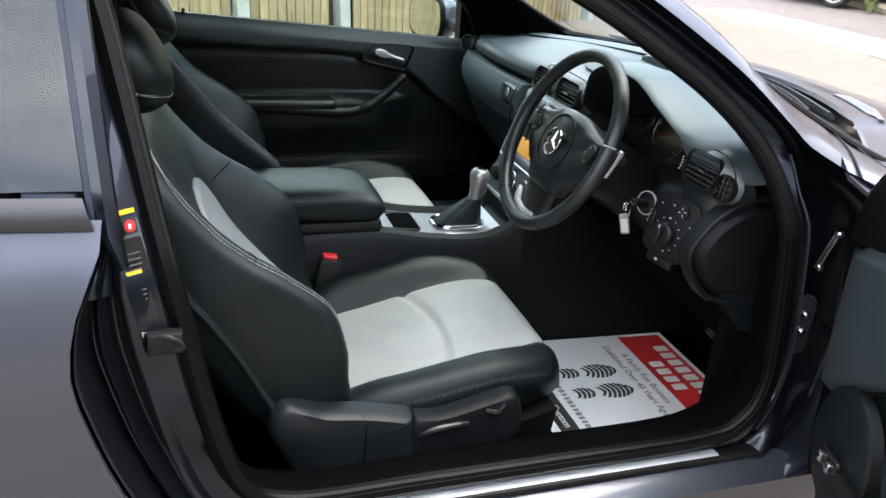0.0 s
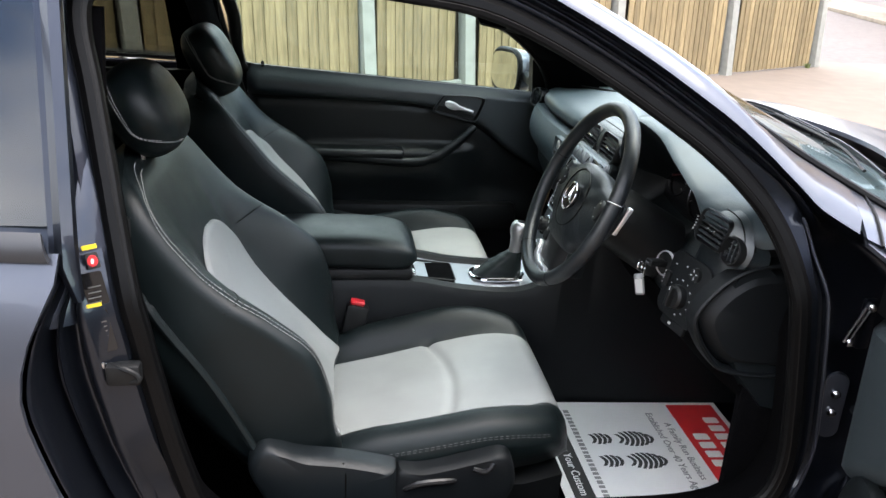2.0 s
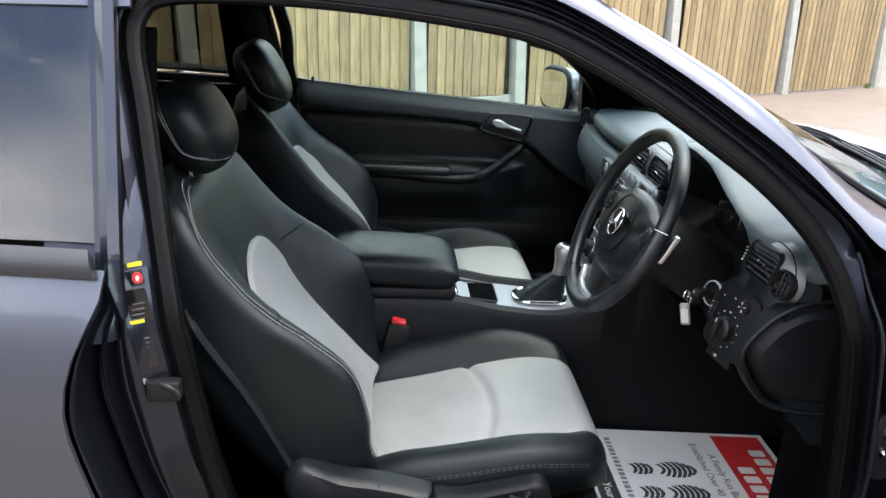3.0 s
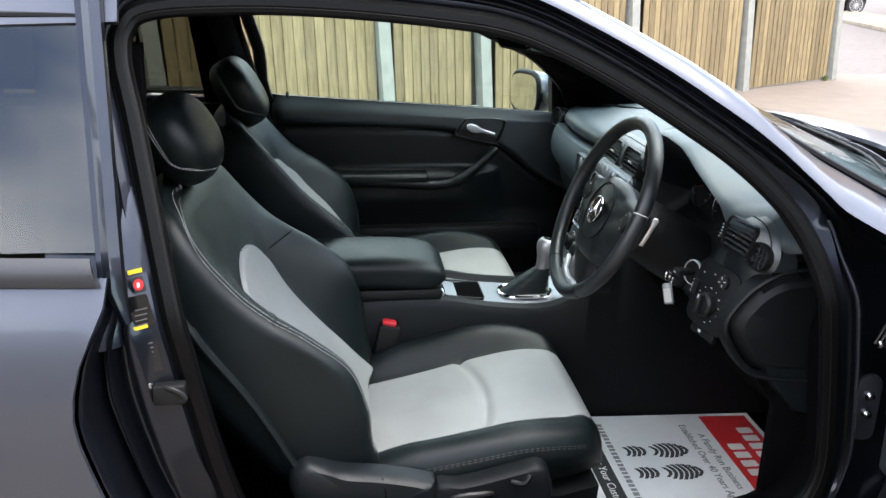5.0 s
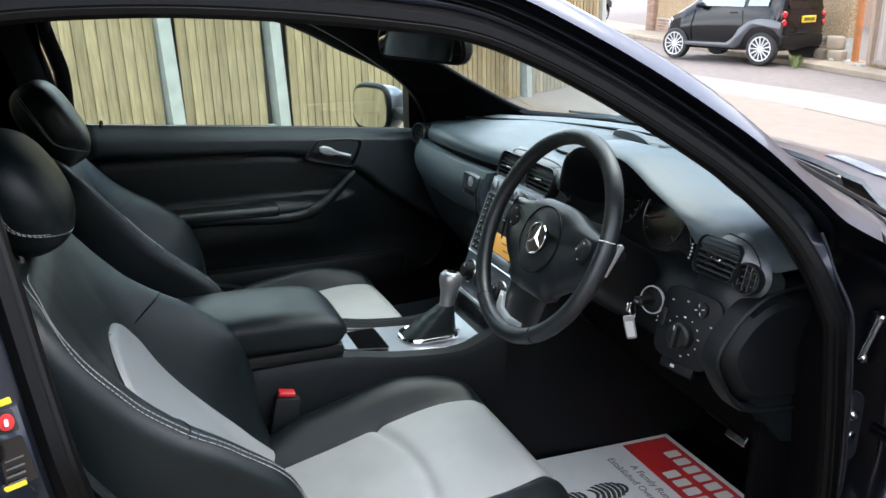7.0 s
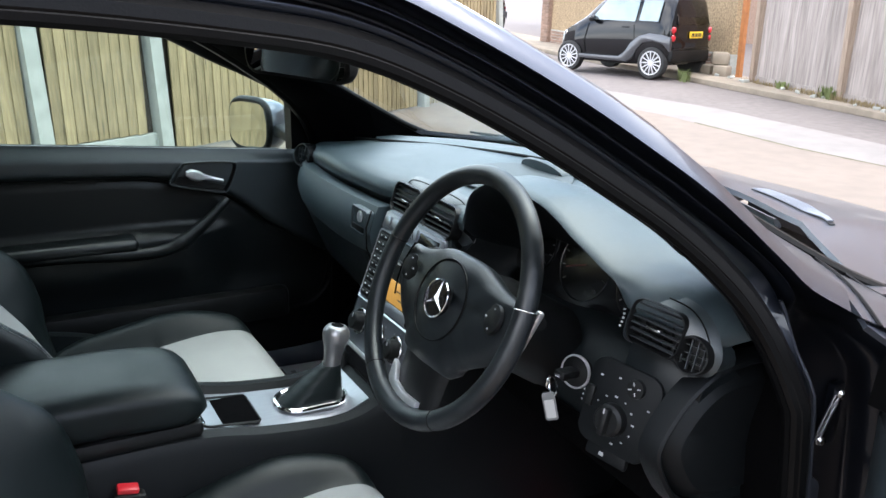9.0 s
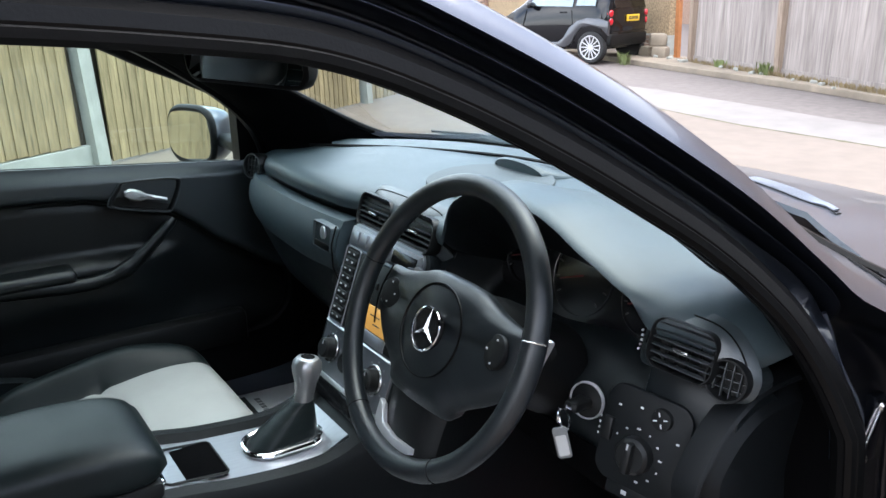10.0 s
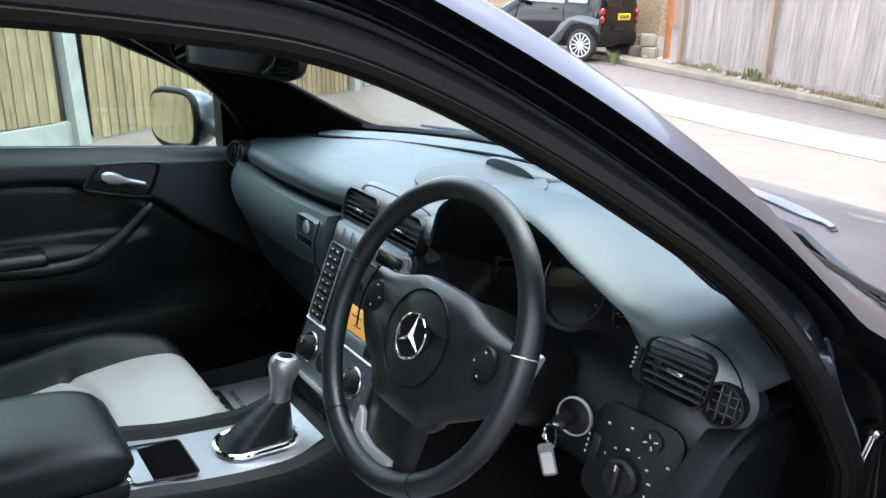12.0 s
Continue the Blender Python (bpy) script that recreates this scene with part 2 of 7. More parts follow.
def curve1(keys, x):
    """A smooth value at x through keys of (x, value), without overshoot."""
    if x <= keys[0][0]:
        return keys[0][1]
    if x >= keys[-1][0]:
        return keys[-1][1]
    k = len(keys)
    i = max(j for j in range(k - 1) if keys[j][0] <= x)

    def rise(j):
        return (keys[j + 1][1] - keys[j][1]) / (keys[j + 1][0] - keys[j][0])

    def slope(j):
        if j == 0 or j == k - 1:
            return rise(0) if j == 0 else rise(k - 2)
        p, q = rise(j - 1), rise(j)
        return 0.0 if p * q <= 0 else 2 * p * q / (p + q)

    h = keys[i + 1][0] - keys[i][0]
    t = (x - keys[i][0]) / h
    return ((1 + 2 * t) * (1 - t) ** 2 * keys[i][1] + t * (1 - t) ** 2 * h * slope(i)
            + t * t * (3 - 2 * t) * keys[i + 1][1] + t * t * (t - 1) * h * slope(i + 1))


def step(a, b, x):
    t = min(max((x - a) / (b - a), 0), 1)
    return t * t * (3 - 2 * t)


def loft(rings, bm=None, closed=True, caps=True, loop=False):
    """Skin rows of equally many points."""
    bm = bm or bmesh.new()
    rows = [[bm.verts.new(p) for p in r] for r in rings]
    k = len(rings[0])
    pairs = list(zip(rows, rows[1:])) + ([(rows[-1], rows[0])] if loop else [])
    for a, b in pairs:
        for i in range(k if closed else k - 1):
            j = (i + 1) % k
            try:
                bm.faces.new((a[i], a[j], b[j], b[i]))
            except ValueError:
                pass
    if caps and closed and not loop:
        bm.faces.new(list(reversed(rows[0])))
        bm.faces.new(rows[-1])
    return bm


def sheet(fn, nu, nv, bm=None, thick=0.0, normal=None):
    """A grid of fn(u, v), u and v from 0 to 1; with thick it is a closed slab along normal (or its own normals)."""
    bm = bm or bmesh.new()
    P = [[Vector(fn(i / nu, j / nv)) for j in range(nv + 1)] for i in range(nu + 1)]
    top = [[bm.verts.new(p) for p in r] for r in P]
    for i in range(nu):
        for j in range(nv):
            bm.faces.new((top[i][j], top[i + 1][j], top[i + 1][j + 1], top[i][j + 1]))
    if thick:
        low = []
        for i in range(nu + 1):
            row = []
            for j in range(nv + 1):
                if normal:
                    n = Vector(normal)
                else:
                    du = P[min(i + 1, nu)][j] - P[max(i - 1, 0)][j]
                    dv = P[i][min(j + 1, nv)] - P[i][max(j - 1, 0)]
                    n = du.cross(dv).normalized()
                row.append(bm.verts.new(P[i][j] - n * thick))
            low.append(row)
        for i in range(nu):
            for j in range(nv):
                bm.faces.new((low[i][j], low[i][j + 1], low[i + 1][j + 1], low[i + 1][j]))
        for i in range(nu):
            bm.faces.new((top[i][0], low[i][0], low[i + 1][0], top[i + 1][0]))
            bm.faces.new((top[i][nv], top[i + 1][nv], low[i + 1][nv], low[i][nv]))
        for j in range(nv):
            bm.faces.new((top[0][j], top[0][j + 1], low[0][j + 1], low[0][j]))
            bm.faces.new((top[nu][j], low[nu][j], low[nu][j + 1], top[nu][j + 1]))
    return bm


def tube(pts, r, n=10, bm=None, closed=False, flat=1.0, up=None):
    """A round bar along pts; r a number or one for each point; flat squeezes it along its second axis."""
    P = [Vector(p) for p in pts]
    k = len(P)
    rings, last = [], None
    for i, p in enumerate(P):
        if closed:
            d = (P[(i + 1) % k] - P[i - 1]).normalized()
        else:
            d = (P[min(i + 1, k - 1)] - P[max(i - 1, 0)]).normalized()
        if up is not None:
            a = Vector(up) - d * Vector(up).dot(d)
        elif last is None:
            a = d.orthogonal()
        else:
            a = last - d * last.dot(d)
        a.normalize()
        last = a
        b = d.cross(a)
        rr = r[i] if isinstance(r, (list, tuple)) else r
        rings.append([p + a * (math.cos(2 * math.pi * j / n) * rr * flat) + b * (math.sin(2 * math.pi * j / n) * rr) for j in range(n)])
    return loft(rings, bm, loop=closed)


def block(c, size, bevel=0.004, m=None, bm=None, segments=2):
    """A box with rounded edges: centre, sizes, and an optional matrix."""
    b2 = bmesh.new()
    bmesh.ops.create_cube(b2, size=1.0)
    bmesh.ops.scale(b2, vec=size, verts=b2.verts)
    if bevel:
        bmesh.ops.bevel(b2, geom=b2.edges[:], offset=bevel, segments=segments, profile=0.5, affect="EDGES")
    bmesh.ops.translate(b2, vec=c, verts=b2.verts)
    if m is not None:
        bmesh.ops.transform(b2, matrix=m, verts=b2.verts)
    if bm is None:
        return b2
    me = bpy.data.meshes.new("tmp")
    b2.to_mesh(me)
    b2.free()
    bm.from_mesh(me)
    bpy.data.meshes.remove(me)
    return bm


def prism(outline, depth, m, bevel=0.0, bm=None, segments=2):
    """An outline in the local xy plane pulled along local z, placed by m."""
    b2 = bmesh.new()
    f = b2.faces.new([b2.verts.new((x, y, 0)) for x, y in outline])
    g = bmesh.ops.extrude_face_region(b2, geom=[f])
    bmesh.ops.translate(b2, vec=(0, 0, depth), verts=[v for v in g["geom"] if isinstance(v, bmesh.types.BMVert)])
    if bevel:
        top = [e for e in b2.edges if all(v.co.z > depth * 0.5 for v in e.verts)]
        if depth < 0:
            top = [e for e in b2.edges if all(v.co.z < depth * 0.5 for v in e.verts)]
        bmesh.ops.bevel(b2, geom=top, offset=bevel, segments=segments, profile=0.5, affect="EDGES")
    bmesh.ops.transform(b2, matrix=m, verts=b2.verts)
    if bm is None:
        return b2
    me = bpy.data.meshes.new("tmp")
    b2.to_mesh(me)
    b2.free()
    bm.from_mesh(me)
    bpy.data.meshes.remove(me)
    return bm


def lathe(profile, m, n=32, bm=None):
    """A profile of (radius, height) turned round local z."""
    rings = [[m @ Vector((r * math.cos(2 * math.pi * i / n), r * math.sin(2 * math.pi * i / n), h)) for i in range(n)] for r, h in profile]
    return loft(rings, bm)


def round_rect(w, h, r, n=5):
    out = []
    for cx, cy, a0 in ((w / 2 - r, h / 2 - r, 0), (-w / 2 + r, h / 2 - r, 90), (-w / 2 + r, -h / 2 + r, 180), (w / 2 - r, -h / 2 + r, 270)):
        for i in range(n + 1):
            a = radians(a0 + 90 * i / n)
            out.append((cx + r * math.cos(a), cy + r * math.sin(a)))
    return out


def ellipse(a, b, n=24):
    return [(a * math.cos(2 * math.pi * i / n), b * math.sin(2 * math.pi * i / n)) for i in range(n)]


def facing(origin, z, x):
    """A frame at origin with its local z along z and its local x nearly along x."""
    z = Vector(z).normalized()
    x = Vector(x)
    x = (x - z * x.dot(z)).normalized()
    y = z.cross(x)
    m = Matrix((x, y, z)).transposed().to_4x4()
    m.translation = Vector(origin)
    return m


def thing(name, at=(0, 0, 0), label="", category="", group="", kind="", m=None):
    ob = new(name)
    ob.empty_display_size = 0.05
    ob.matrix_basis = m if m is not None else Matrix.Translation(at)
    return tagged(ob, label, category, group, kind)


def part(name, bm, mat, parent=None, label="", smooth=35, category="", kind="", group=""):
    """Link a bmesh as one mesh object, in world coordinates, under a thing or a part."""
    bmesh.ops.remove_doubles(bm, verts=bm.verts, dist=1e-6)
    bmesh.ops.recalc_face_normals(bm, faces=bm.faces)
    me = bpy.data.meshes.new(name)
    bm.to_mesh(me)
    bm.free()
    me.materials.append(mat)
    if smooth:
        me.shade_smooth()
        me.set_sharp_from_angle(angle=radians(smooth))
    ob = new(name, me)
    if parent is not None:
        ob.parent = parent
        m = parent.matrix_basis if parent.parent is None else Matrix.Identity(4)
        if parent.parent is not None:
            m = parent.parent.matrix_basis @ parent.matrix_parent_inverse @ parent.matrix_basis
        ob.matrix_parent_inverse = m.inverted()
    return tagged(ob, label, category, group, kind)


def lettering(name, text, size, m, mat, parent, align="CENTER", spacing=1.0):
    """Raised letters in the built-in font as one mesh."""
    cu = bpy.data.curves.new(name, "FONT")
    cu.body, cu.size, cu.align_x, cu.align_y, cu.extrude = text, size, align, "CENTER", 0.0006
    cu.space_character = spacing
    cu.resolution_u = 3
    tmp = bpy.data.objects.new(name, cu)
    scene.collection.objects.link(tmp)
    me = bpy.data.meshes.new_from_object(tmp.evaluated_get(bpy.context.evaluated_depsgraph_get()))
    bpy.data.objects.remove(tmp)
    bpy.data.curves.remove(cu)
    bm = bmesh.new()
    bm.from_mesh(me)
    bpy.data.meshes.remove(me)
    bmesh.ops.transform(bm, matrix=m, verts=bm.verts)
    return part(name, bm, mat, parent, smooth=0)


# ---- ground and street ----
def ground_sheet(name, outline, z, mat, label, category):
    bm = bmesh.new()
    bm.faces.new([bm.verts.new((x, y, z)) for x, y in outline])
    return part(name, bm, mat, None, label, 0, category, "structure")


def slab(name, outline, z, depth, mat, label, category, bevel=0.01):
    bm = prism(outline, depth, Matrix.Translation((0, 0, z)), bevel)
    return part(name, bm, mat, None, label, 30, category, "structure")


ground_sheet("ground", [(-400, -400), (400, -400), (400, 400), (-400, 400)], -0.02, TARMAC, "worn grey tarmac reaching into the distance", "ground")
slab("driveway", [(-14, -14), (6.3, -14), (6.3, 3.9), (6.62, 6.0), (6.45, 8.9), (5.9, 8.9), (-14, -2.4)], -0.015, 0.017, DRIVE, "pale sandy concrete driveway", "driveway", 0.004)
slab("roadside_strip", [(6.31, -14), (7.35, -14), (7.5, 3.7), (7.9, 6.4), (7.7, 9.0), (6.46, 8.9), (6.63, 6.0), (6.31, 3.9)], -0.019, 0.0025, PAVING, "pale worn concrete strip beside the road", "pavement", 0.0005)
slab("kerb_strip", [(8.3, 2.0), (9.2, 4.8), (10.1, 8.8), (11.2, 14.0), (14, 24), (16, 24), (13.0, 14.0), (11.2, 8.4), (9.6, 4.4), (8.7, 1.6)], -0.015, 0.085, KERB, "low concrete kerb along the fence", "kerb", 0.015)


# earth gathered in the joint between the drive and the roadside strip
joint = []
rng = random.Random(4)
for i in range(150):
    y = -5.0 + i * 0.07
    x = 6.305 if y < 3.9 else 6.305 + (y - 3.9) * 0.152
    w = 0.012 + 0.020 * rng.random() * (1 if i % 7 else 2)
    joint.append([V(x - w, y, 0.0030), V(x + 0.004 * rng.random(), y, 0.0070), V(x + w * 0.9, y, 0.0030), V(x, y, -0.004)])
part("drive_joint", loft(joint), JOINT, None, "dark earth and moss in the drive's joint", 40, "joint", "structure")

# unseen wall added behind the camera; closes the drive and cuts low sky light
bm = prism([(-13, -9.0), (7.5, -9.0), (7.5, -8.6), (-13, -8.6)], 4.5, Matrix.Translation((0, 0, -0.02)))
part("house_wall", bm, HOUSE, None, "unseen plain grey-brown wall closing the drive, cutting low sky light", 0, "wall", "structure")


# unseen wall added beyond the old fence; closes the street, darkens bonnet reflections
bm = prism([(17.0, -9.0), (17.4, -9.0), (25.0, 30.0), (24.6, 30.0)], 9.0, Matrix.Translation((0, 0, -0.02)))
part("terrace_wall", bm, BRICK, None, "unseen plain brown brick wall across the street, darkening bonnet reflections", 0, "wall", "structure")


# ---- the car's side opening ----
APERTURE = [(-0.56, 0.468), (-0.635, 0.515), (-0.672, 0.62), (-0.70, 0.76), (-0.715, 0.85), (-0.737, 0.96), (-0.752, 1.04), (-0.773, 1.15),
            (-0.789, 1.225), (-0.784, 1.270), (-0.748, 1.297), (-0.62, 1.305), (-0.48, 1.301), (-0.33, 1.288), (-0.225, 1.272), (-0.133, 1.237),
            (-0.03, 1.183), (0.068, 1.122), (0.12, 1.086), (0.170, 1.043), (0.212, 0.995), (0.245, 0.93), (0.266, 0.84), (0.290, 0.68), (0.297, 0.575), (0.268, 0.502),
            (0.185, 0.468), (-0.1, 0.466), (-0.35, 0.466)]
AP = [(p.x, p.z) for p in spline([(x, 0, z) for x, z in APERTURE], 5, True)]


def seal_y(z):
    return 0.76 - max(0.0, z - 0.88) * 0.42


def offset_ring(d, out, side, shape=None):
    """The opening's outline grown by d in its plane and moved out sideways."""
    k, ring = len(AP), []
    for i, (x, z) in enumerate(AP):
        ax, az = AP[i - 1]
        bx, bz = AP[(i + 1) % k]
        tx, tz = bx - ax, bz - az
        l = math.hypot(tx, tz)
        nx, nz = -tz / l, tx / l
        dd = d(x, z) if callable(d) else d
        oo = out(x, z) if callable(out) else out
        x2, z2 = x + nx * dd, z + nz * dd
        ring.append(V(x2, side * (seal_y(z2) + oo), z2))
    return ring


def flank(x, z):
    """How far the shut face spreads at the lower rear and front of the opening."""
    rear = step(-0.5, -0.62, x) * step(0.99, 0.88, z)
    front = step(0.15, 0.26, x) * step(1.0, 0.9, z)
    low = step(0.56, 0.49, z)
    return rear, front, low


def above(x, z):
    """One along the screen pillar and the roof, none at the flanks."""
    return step(0.98, 1.10, z)


def rear_edge(z):
    return curve1([(0.45, 0.08), (0.55, 0.10), (0.626, 0.112), (0.70, 0.122), (0.79, 0.127), (0.853, 0.115), (0.90, 0.09), (0.935, 0.062), (0.97, 0.046), (1.05, 0.045), (1.2, 0.05)], z) - 0.006


def d1(x, z):
    r, f, l = flank(x, z)
    return 0.042 + 0.005 * r - 0.012 * f - 0.021 * above(x, z)


def d3(x, z):
    r, f, l = flank(x, z)
    e = 0.088 + 0.15 * f * (1 - l) + 0.03 * l - 0.046 * above(x, z) * (1 - 0.3 * step(-0.1, -0.4, x))
    front = curve1([(0.80, 0.238), (0.84, 0.232), (0.885, 0.195), (0.93, 0.116), (0.95, 0.087), (0.995, 0.051), (1.043, 0.043), (1.086, 0.042)], z)
    e += (front - e) * step(0.06, 0.12, x) * step(0.78, 0.82, z)
    k = step(-0.5, -0.66, x)
    return e + (rear_edge(z) - e) * k


def lip(x, z):
    """How far out the frame's outer edge stands from the seal."""
    k = step(-0.5, -0.66, x) * step(0.97, 0.93, z)
    e = 0.062 - 0.020 * max(above(x, z), step(0.06, 0.14, x) * step(0.85, 0.95, z))
    return e + (body_y(z) - 0.006 - seal_y(z) - e) * k


def body_y(z):
    return curve1([(0.18, 0.77), (0.35, 0.825), (0.6, 0.862), (0.78, 0.864), (0.90, 0.835), (0.945, 0.810), (0.966, 0.800)], z)


def jamb(x, z):
    """Where the rear shut pillar stands further out than the seal."""
    return step(-0.55, -0.68, x) * step(1.14, 1.0, z) * step(0.58, 0.70, z)


def channel(u):
    """Section of the shut face: from the seal's flange over a channel and a ridge to the outer panel's edge."""
    return curve1([(0.0, 0.0), (0.10, 0.001), (0.20, -0.006), (0.30, -0.004), (0.42, 0.020), (0.52, 0.026), (0.60, 0.022), (0.70, 0.010), (0.80, 0.014), (0.90, 0.046), (0.96, 0.058), (1.0, 0.062)], u)


def hinge_face(u):
    """Section of the front shut face: a flange by the seal, then the hinge pillar set further in, out to the wing."""
    return curve1([(0.0, -0.004), (0.06, -0.016), (0.11, -0.030), (0.14, -0.023), (0.17, -0.030), (0.24, -0.060), (0.32, -0.068), (0.70, -0.066), (0.84, -0.045), (0.93, 0.030), (1.0, 0.070)], u)


def rear_face(u):
    """Section of the rear shut face: a flat panel by the seal, the label face, a rounded rib, a groove and the outer lip."""
    return curve1([(0.0, 0.0), (0.06, 0.004), (0.26, 0.014), (0.30, 0.012), (0.33, 0.004), (0.37, 0.004), (0.50, 0.016), (0.55, 0.030), (0.62, 0.042), (0.68, 0.036), (0.74, 0.020), (0.79, 0.016), (0.84, 0.026), (0.90, 0.052), (0.96, 0.061), (1.0, 0.062)], u)


def shut_face(x, z, u):
    r, f, l = flank(x, z)
    f *= 1 - l
    rear = channel(u) + (rear_face(u) - channel(u)) * r + (lip(x, z) - 0.062) * step(0.72, 1.0, u) + 0.030 * jamb(x, z) * (1 - step(0.0, 0.5, u))
    return rear + (hinge_face(u) - rear) * f


car = thing("car", (0, 0, 0), "dark graphite coupe parked with its driver's door open", "car")
for side in (-1, 1):
    rings = [offset_ring(-0.002, -0.02, side), offset_ring(0.016, lambda x, z: -0.003 + 0.022 * jamb(x, z), side)]
    for u in [k / 36 for k in range(37)]:
        rings.append(offset_ring(lambda x, z: d1(x, z) + (d3(x, z) + 0.006 - d1(x, z)) * u, lambda x, z: shut_face(x, z, u), side))
    part("door_frame", loft(rings, closed=True, caps=False), PAINT_SHADED, car, "body-painted door frame, shade in its colour", 40)
    part("door_seal", tube(offset_ring(0.0, 0.0, side), 0.0165, 10, closed=True), RUBBER, car, "matt black rubber door seal")
    part("seal_lip", tube(offset_ring(-0.008, 0.006, side), 0.008, 8, closed=True), RUBBER, car, "thin black rubber lip")
    def foot_of(x, z):
        """One where the trim falls away behind the end of the dashboard."""
        return step(0.05, 0.15, x) * step(1.05, 0.98, z) * step(0.78, 0.88, z)
    inner = [offset_ring(-0.004, -0.015, side), offset_ring(lambda x, z: -0.004 + 0.03 * foot_of(x, z), -0.05, side), offset_ring(lambda x, z: 0.02 + 0.04 * foot_of(x, z), -0.10, side), offset_ring(lambda x, z: 0.05 + 0.06 * foot_of(x, z), -0.14, side)]
    part("pillar_trim", loft(inner, closed=True, caps=False), TRIM_CLOTH, car, "black interior pillar and roof rail trim", 60)

    # Thin lighter tube paints the highlight along the flange's edge.
    flange = [p for p in offset_ring(lambda x, z: d1(x, z) + 0.135 * (d3(x, z) + 0.006 - d1(x, z)), lambda x, z: shut_face(x, z, 0.135) + 0.003, side) if p.x > 0.22 and 0.47 < p.z < 1.0]
    part("frame_flange", tube(flange, 0.0030, 6), PAINT, car, "flange edge in lighter paint for its highlight")

# silver plate let into the driver's sill, and its dark step
part("sill_plate", block((-0.165, -0.757, 0.4405), (0.76, 0.045, 0.004), 0.0015), STEEL, car, "brushed steel sill plate")
part("sill_step", block((-0.2, -0.735, 0.4345), (1.0, 0.10, 0.012), 0.004), PLASTIC, car, "black sill cover")


# ---- outer skin ----
def screen_edge(p):
    """The windscreen's side edge, 0 at the roof, 1 at the cowl: x, half width, z."""
    q = spline([(-0.24, 0.525, 1.338), (0.1, 0.582, 1.172), (0.3, 0.622, 1.062), (0.47, 0.655, 0.975), (0.60, 0.675, 0.925)], 10)
    f = p * (len(q) - 1)
    i = min(int(f), len(q) - 2)
    return q[i].lerp(q[i + 1], f - i)


def roof_rail(x):
    return curve1([(-1.75, 0.53), (-1.2, 0.575), (-0.7, 0.60), (-0.24, 0.585)], x), curve1([(-1.75, 1.245), (-1.2, 1.335), (-0.7, 1.352), (-0.24, 1.345)], x)


def roof(u, v):
    x = -1.75 + u * 1.51
    s = v * 2 - 1
    w, z = roof_rail(x)
    x += 0.10 * u * u * (1 - s * s)
    return (x, s * w, z + 0.062 * (1 - abs(s) ** 2.2))


def hood(u, v):
    s = v * 2 - 1
    x = 0.46 + u * 1.34 + 0.33 * (1 - s * s) * (1 - u) + 0.1 * (1 - s * s) * u
    w = curve1([(0.6, 0.69), (1.3, 0.70), (1.9, 0.60)], x)
    z = curve1([(0.45, 0.986), (0.6, 0.964), (0.85, 0.940), (1.05, 0.900), (1.4, 0.822), (1.75, 0.715), (1.95, 0.62)], x)
    return (x, s * w, z + 0.02 * (1 - s * s) - 0.02 * abs(s) ** 4 + 0.008 * math.exp(-((abs(s) - 0.62) / 0.06) ** 2))


part("roof", sheet(roof, 26, 24, thick=0.012), PAINT, car, "dark graphite roof skin")
part("bonnet", sheet(hood, 26, 32, thick=0.01), PAINT, car, "dark graphite bonnet with two pressed creases")


def headliner(u, v):
    x = -1.6 + u * 1.38
    s = v * 2 - 1
    w, z = roof_rail(x)
    return (x + 0.1 * u * u * (1 - s * s), s * w * 0.97, z - 0.034 + 0.05 * (1 - s * s))


part("headliner", sheet(headliner, 12, 12, thick=0.006), TRIM_CLOTH, car, "black cloth headliner")


def windscreen(u, v, off=0.0):
    s = v * 2 - 1
    e = screen_edge(u)
    b = 1 - s * s
    return (e.x + b * (0.05 + 0.11 * u) + off, s * e.y, e.z + b * 0.022 + off)


part("windscreen", sheet(windscreen, 16, 20), GLASS, car, "clear green-tinted windscreen")

